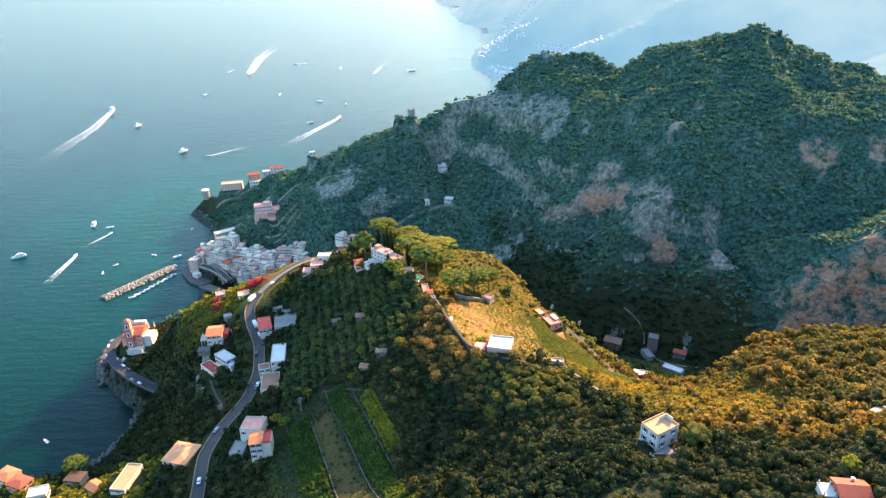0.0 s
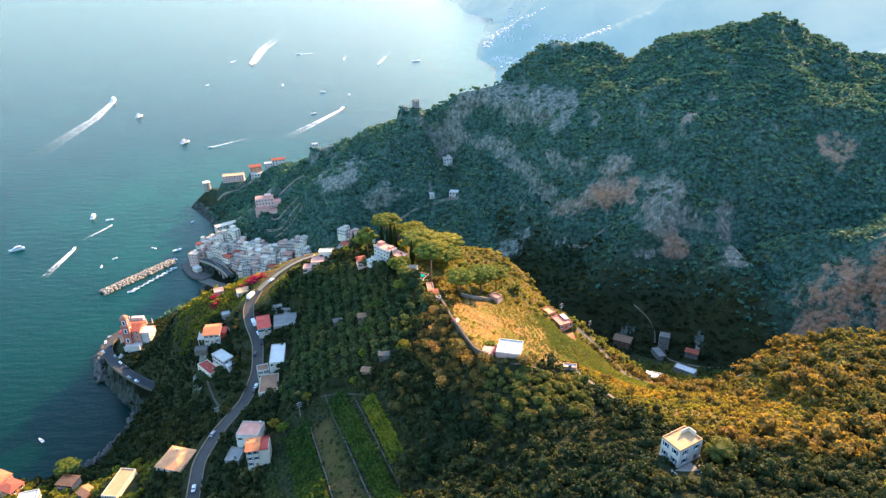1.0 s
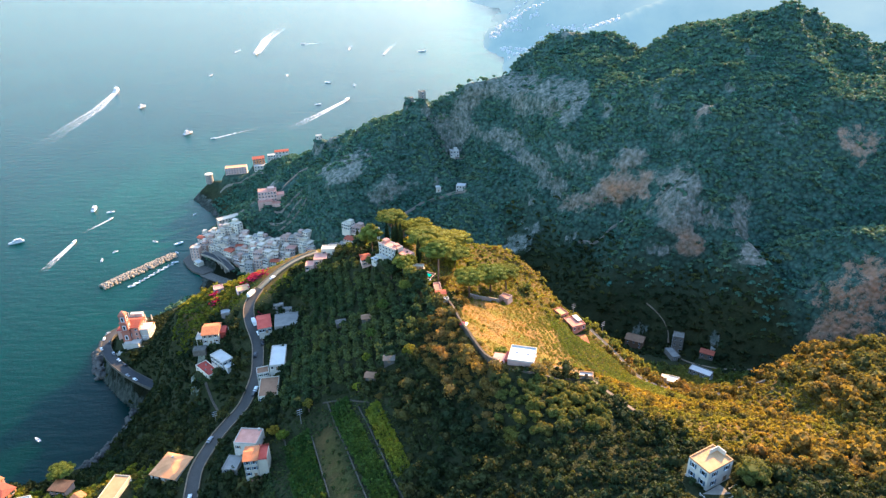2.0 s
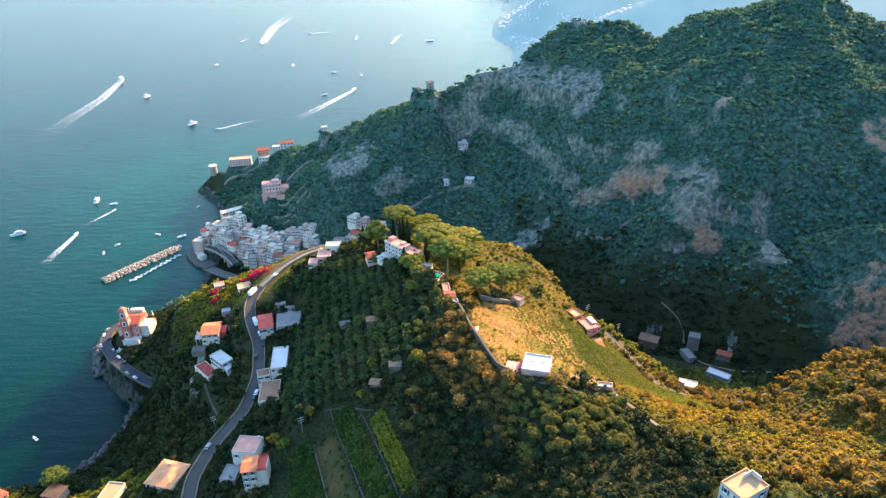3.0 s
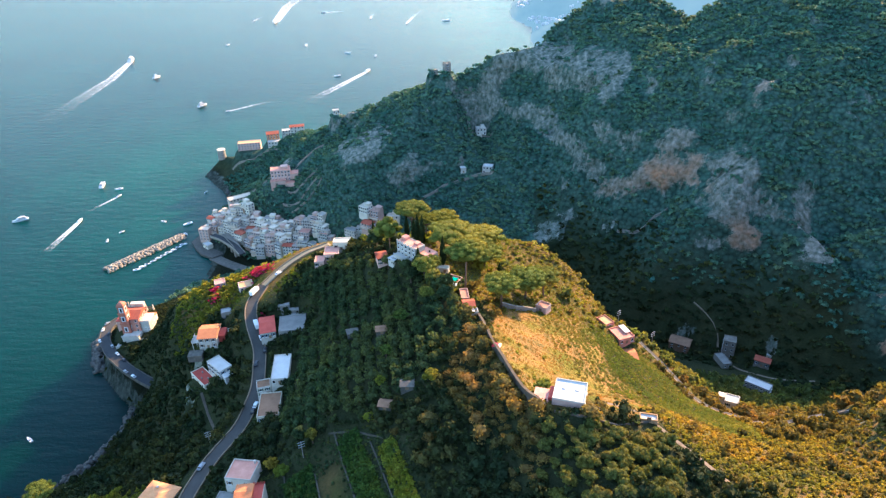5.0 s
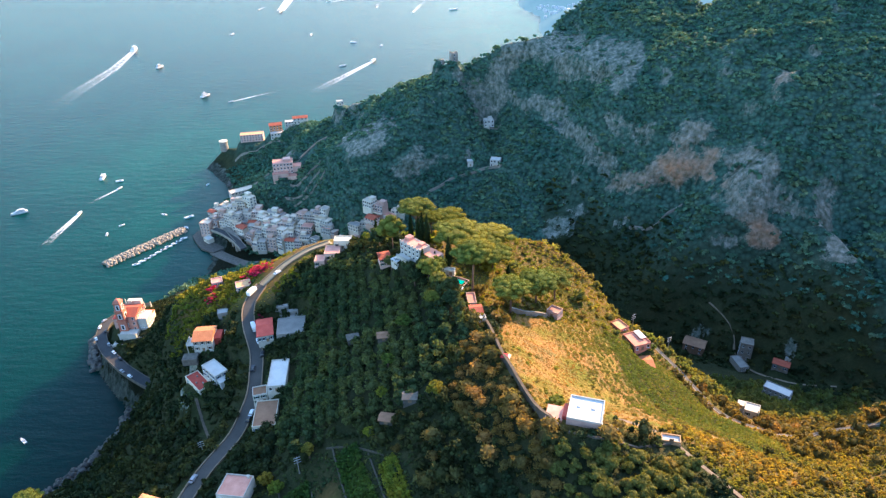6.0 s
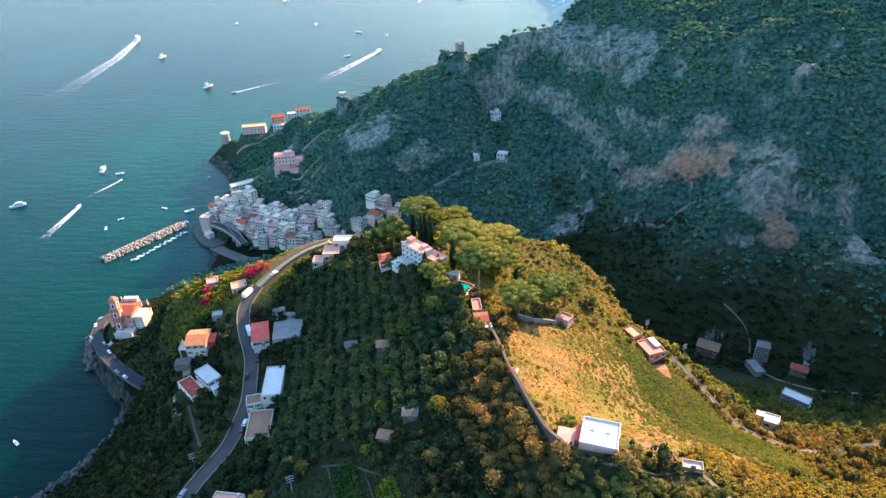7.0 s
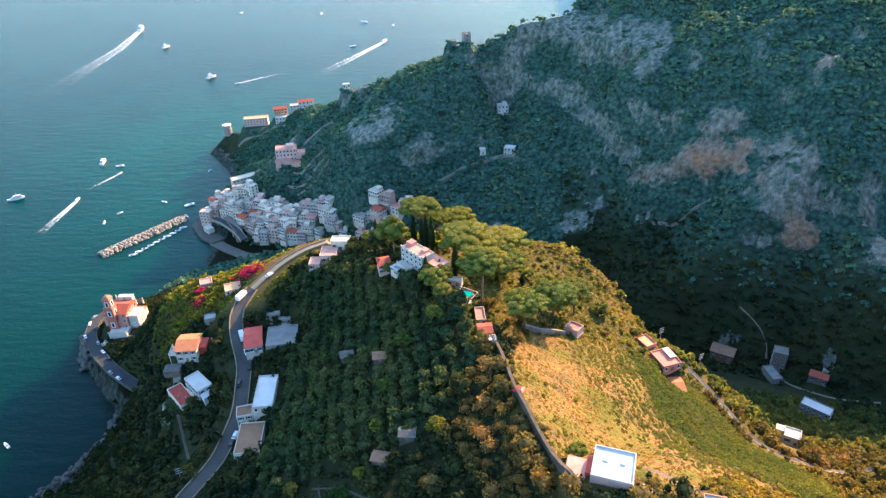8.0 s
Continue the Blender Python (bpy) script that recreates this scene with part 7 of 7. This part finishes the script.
def umbrella_pine(seed, x, y, z, hgt, radius, label, thick=0.5):
    ob = thing("umbrella_pine", x, y, z, seed * 40, label, "pine tree", "umbrella pines")
    r = random.Random(seed)
    base = hgt * 0.66
    bm = bmesh.new()
    lean = (r.uniform(-0.8, 0.8), r.uniform(-0.8, 0.8))
    limb(bm, (0, 0, -1), (lean[0], lean[1], base), 0.5, 0.32)
    for k in range(7):
        a = k * 0.9 + r.random()
        limb(bm, (lean[0], lean[1], base * r.uniform(0.8, 1)), (lean[0] + radius * 0.62 * math.cos(a), lean[1] + radius * 0.62 * math.sin(a), hgt * 0.8), 0.2, 0.07)
    part("trunk", bm, BARK, ob)
    dome = min(hgt * 0.42, radius * thick)
    lobes = [(lean[0], lean[1], hgt - dome * 0.86, radius * 0.74, dome * 0.62)]
    for k in range(46):
        a, d = 2.4 * k + r.uniform(-0.5, 0.5), radius * 0.9 * math.sqrt((k + 0.5) / 46)
        size = radius * r.uniform(0.15, 0.25)
        lobes.append((lean[0] + d * math.cos(a), lean[1] + d * math.sin(a), hgt - dome * (1.0 - 0.86 * math.sqrt(1 - (d / radius) ** 2)) + r.uniform(-0.3, 0.2), size, size * 0.5))
    crown_part(ob, *leaf_cloud(seed + 70, lobes, 6000, 0.25, 2, -0.15), PINE, 0.15 + 0.05 * (seed % 4))


def cypress(seed, x, y, z, hgt, radius):
    ob = thing("cypress", x, y, z, seed * 30, "slim dark green cypress beside the villa", "cypress", "cypresses")
    bm = bmesh.new()
    limb(bm, (0, 0, -0.5), (0, 0, hgt * 0.3), 0.25, 0.18)
    part("trunk", bm, BARK, ob)
    lobes = [(0, 0, hgt * (0.14 + 0.09 * k), radius * math.sin(0.35 + 2.6 * (k + 0.5) / 9) * (1.05 - 0.05 * k) , hgt * 0.1) for k in range(9)]
    crown_part(ob, *leaf_cloud(seed + 90, lobes, 520, 0.26, 2, -0.9), CYPRESS, 0.2)


def garden_tree(seed, x, y, hgt, radius, material, label, tone=0.4, leaves=900):
    ob = thing("garden_tree", x, y, float(height(x, y)), seed * 50, label, "tree")
    bm = bmesh.new()
    limb(bm, (0, 0, -0.5), (0, 0, hgt * 0.5), 0.3, 0.2)
    for k in range(4):
        limb(bm, (0, 0, hgt * 0.35), (radius * 0.5 * math.cos(k * 1.7), radius * 0.5 * math.sin(k * 1.7), hgt * 0.7), 0.15, 0.05)
    part("trunk", bm, BARK, ob)
    r = random.Random(seed)
    lobes = [(0, 0, hgt * 0.6, radius * 0.6, hgt * 0.27)]
    for k in range(17):
        a, up = 2.4 * k + r.uniform(-0.4, 0.4), math.sqrt((k + 0.5) / 17) * 1.5
        size = radius * r.uniform(0.24, 0.42)
        out = radius * math.sin(up) * r.uniform(0.6, 0.85)
        lobes.append((out * math.cos(a), out * math.sin(a), hgt * (0.55 + 0.36 * math.cos(up) * r.uniform(0.8, 1.1)), size, size * r.uniform(0.6, 0.85)))
    crown_part(ob, *leaf_cloud(seed + 110, lobes, leaves, 0.3, 2), material, tone)


for k, (x, y, top, radius) in enumerate(((-39.6, 360, 181.5, 8.4), (-24.3, 372, 171, 8.2), (-19.3, 348, 176, 12), (-6, 358, 169, 10.5), (-13.3, 321, 182.5, 9), (2.0, 313, 171.5, 8.0), (13, 328, 165.0, 9.2), (22, 337, 160.0, 7.8), (-5, 344, 167, 8.5), (-33, 366, 173, 5.5))):
    z = float(height(x, y))
    umbrella_pine(k, x, y, z, top - z, radius, "tall umbrella pine with a broad sunlit crown", 0.66 if k in (4, 5, 6, 7) else 0.48)
umbrella_pine(31, -209, 282, float(height(-209, 282)), 77 - float(height(-209, 282)), 6.8, "lone umbrella pine above the cove")
for k, (x, y, top, radius) in enumerate(((-59.9, 372, 168, 1.7), (-35.8, 352, 181.5, 1.8), (-33.4, 350, 182, 1.8), (-34.0, 331.5, 175, 1.2), (-29.0, 333.5, 172.5, 1.2), (-23.3, 335, 179.3, 2.0), (-41.5, 358, 179, 1.6), (-38, 356, 178, 1.5), (-70, 384, 152, 1.3), (2, 343, 160, 1.2))):
    z = float(height(x, y))
    cypress(k, x, y, z, top - z, radius)
garden_tree(3, -50, 357, 17, 6.5, PINE, "yellow-green broad tree behind the villa", 0.3)
garden_tree(4, -57, 362, 13, 5.0, OLIVE, "shady green tree beside the villa")
garden_tree(5, -31, 324, 11, 5.2, PINE, "broad garden tree below the villa", 0.0)
garden_tree(6, -26.5, 318, 8, 3.6, PINE, "round yellow-green garden tree", 0.9)
garden_tree(7, -22, 314, 8, 4.0, OLIVE, "silvery olive tree in the garden", 0.7)
garden_tree(8, -29, 309, 6.5, 3.2, PINE, "round golden tree at the orchard's edge", 0.9)
garden_tree(12, -37, 325, 8, 3.4, OLIVE, "leafy tree below the villa terrace", 0.2)
garden_tree(13, -27, 329, 9, 3.6, PINE, "yellow-green tree before the villa", 0.5)
garden_tree(14, -21, 306, 7, 3.6, OLIVE, "olive tree beside the garden houses", 0.5)
garden_tree(15, -33, 329, 7, 3.2, OLIVE, "leafy tree against the villa wall", 0.3)
garden_tree(16, -49, 342, 7, 3.2, OLIVE, "dark tree beside the red house", 0.6)
garden_tree(9, 78.5, 171.0, 7.4, 5.4, GREEN_OAK, "dense green tree beside the white house", 0.2, 1600)
garden_tree(10, 13, 244, 3.4, 3.0, VINE, "spiky green bush beside the villa", 0.3, 300)
garden_tree(11, 108, 140, 6, 3.0, VINE, "bright green tree by the arched porch", 0.4)
garden_tree(17, -78.5, 247, 4.6, 2.8, VINE, "bright yellow-green bush at the vine rows' end", 0.4, 500)
garden_tree(18, -68, 255, 7.0, 2.3, RIDGE_SCRUB, "slim golden tree beside the terrace steps", 0.4, 450)
garden_tree(19, -84, 252.5, 4.4, 2.8, RIDGE_SCRUB, "round yellow-green tree above the pink terrace", 0.2, 500)
garden_tree(20, -73, 257, 9.0, 2.6, OLIVE, "tall feathery green tree above the terraces", 0.2, 700)
garden_tree(21, -43, 282, 6.0, 2.6, TRELLIS, "leafy bright green tree in the orchard", 0.3, 600)
garden_tree(22, -43.5, 268.5, 5.0, 2.2, VINE, "yellow-green tree in the orchard", 0.3, 500)
garden_tree(23, -24, 261, 6.5, 3.0, RIDGE_SCRUB, "golden-green tree on the spur", 0.3, 700)
garden_tree(24, -46, 255, 4.0, 2.4, VINE, "bright bush at the top of the vines", 0.4, 450)
garden_tree(25, -39, 301, 5.5, 3.2, TRELLIS, "round dark green tree by the orchard shed", 0.1, 700)
garden_tree(26, -30, 282, 5.0, 2.4, OLIVE, "silvery tree in the upper orchard", 0.6, 500)
rr = np.random.RandomState(44)
for x, y, rx, ry in ((-129, 391, 7.0, 4.8), (-158, 394, 2.6, 3.0), (-154, 384, 2.4, 3.4), (-118.5, 354, 1.6, 1.6)):
    q = rr.randn(int(6 * rx * ry / 2) + 8, 2) * (rx * 0.55, ry * 0.55) + (x, y)
    p = np.column_stack([q, height(q[:, 0], q[:, 1]) + rr.uniform(0.6, 2.6, len(q))])
    strew("bougainvillea", p, rr.uniform(0.6, 1.2, len(q)), SHRUB, FLOWER, "bougainvillea in full magenta bloom", 45, (0.5, 0.8))
CLEAR += [(66.5, 165, 5.5), (61, 169, 3.5)]
plant_hill()
plant_behind()
plant_terraces()
plant_cliff()
plant_headland()
plant_mountain()
for a in ([(-190, 655), (-172, 652), (-156, 656)], [(-200, 664), (-180, 660), (-162, 664)], [(-196, 674), (-178, 671), (-164, 676)], [(-60, 628), (-40, 640), (-16, 645), (6, 644)], [(-20, 690), (-10, 694), (6, 696)], [(100, 548), (118, 540), (134, 540)], [(-300, 806), (-280, 800), (-256, 798), (-236, 788)]):
    wall_line("terrace_wall", a, 0.8, 2.2, STONE, "pale stone terrace wall on the mountainside", step=3.0, sink=2.0)


def far_town():
    """White houses on the slopes across the bay, in clusters."""
    r = np.random.RandomState(15)
    co, faces = [], []
    for k in range(2000):
        x, y = r.uniform(90, 560), 1450 + 1150 * r.rand() ** 1.5
        z = float(height(x, y))
        if z < 5 or z > 230 or fractal(np.array([x]), np.array([y]), 120, 5, 2)[0] < 0.02 + z / 900:
            continue
        w, d, hh, a = r.uniform(4, 7.5), r.uniform(4, 6), r.uniform(3, 5), r.uniform(0, 3.1)
        n = len(co)
        co += [(x + (i * w * math.cos(a) - j * d * math.sin(a)) / 2, y + (i * w * math.sin(a) + j * d * math.cos(a)) / 2, z - 6 + c * (hh + 6)) for c in (0, 1) for i, j in ((-1, -1), (1, -1), (1, 1), (-1, 1))]
        faces += [[n + i for i in f] for f in ((4, 5, 6, 7), (0, 1, 5, 4), (1, 2, 6, 5), (2, 3, 7, 6), (3, 0, 4, 7))]
    tagged(new("far_houses", mesh_from("far_houses", co, faces, painted("sunlit_white", (0.50, 0.49, 0.47), (0.66, 0.65, 0.63), 0.02))), "scattered white houses across the bay", "houses", "", "stuff")


far_town()
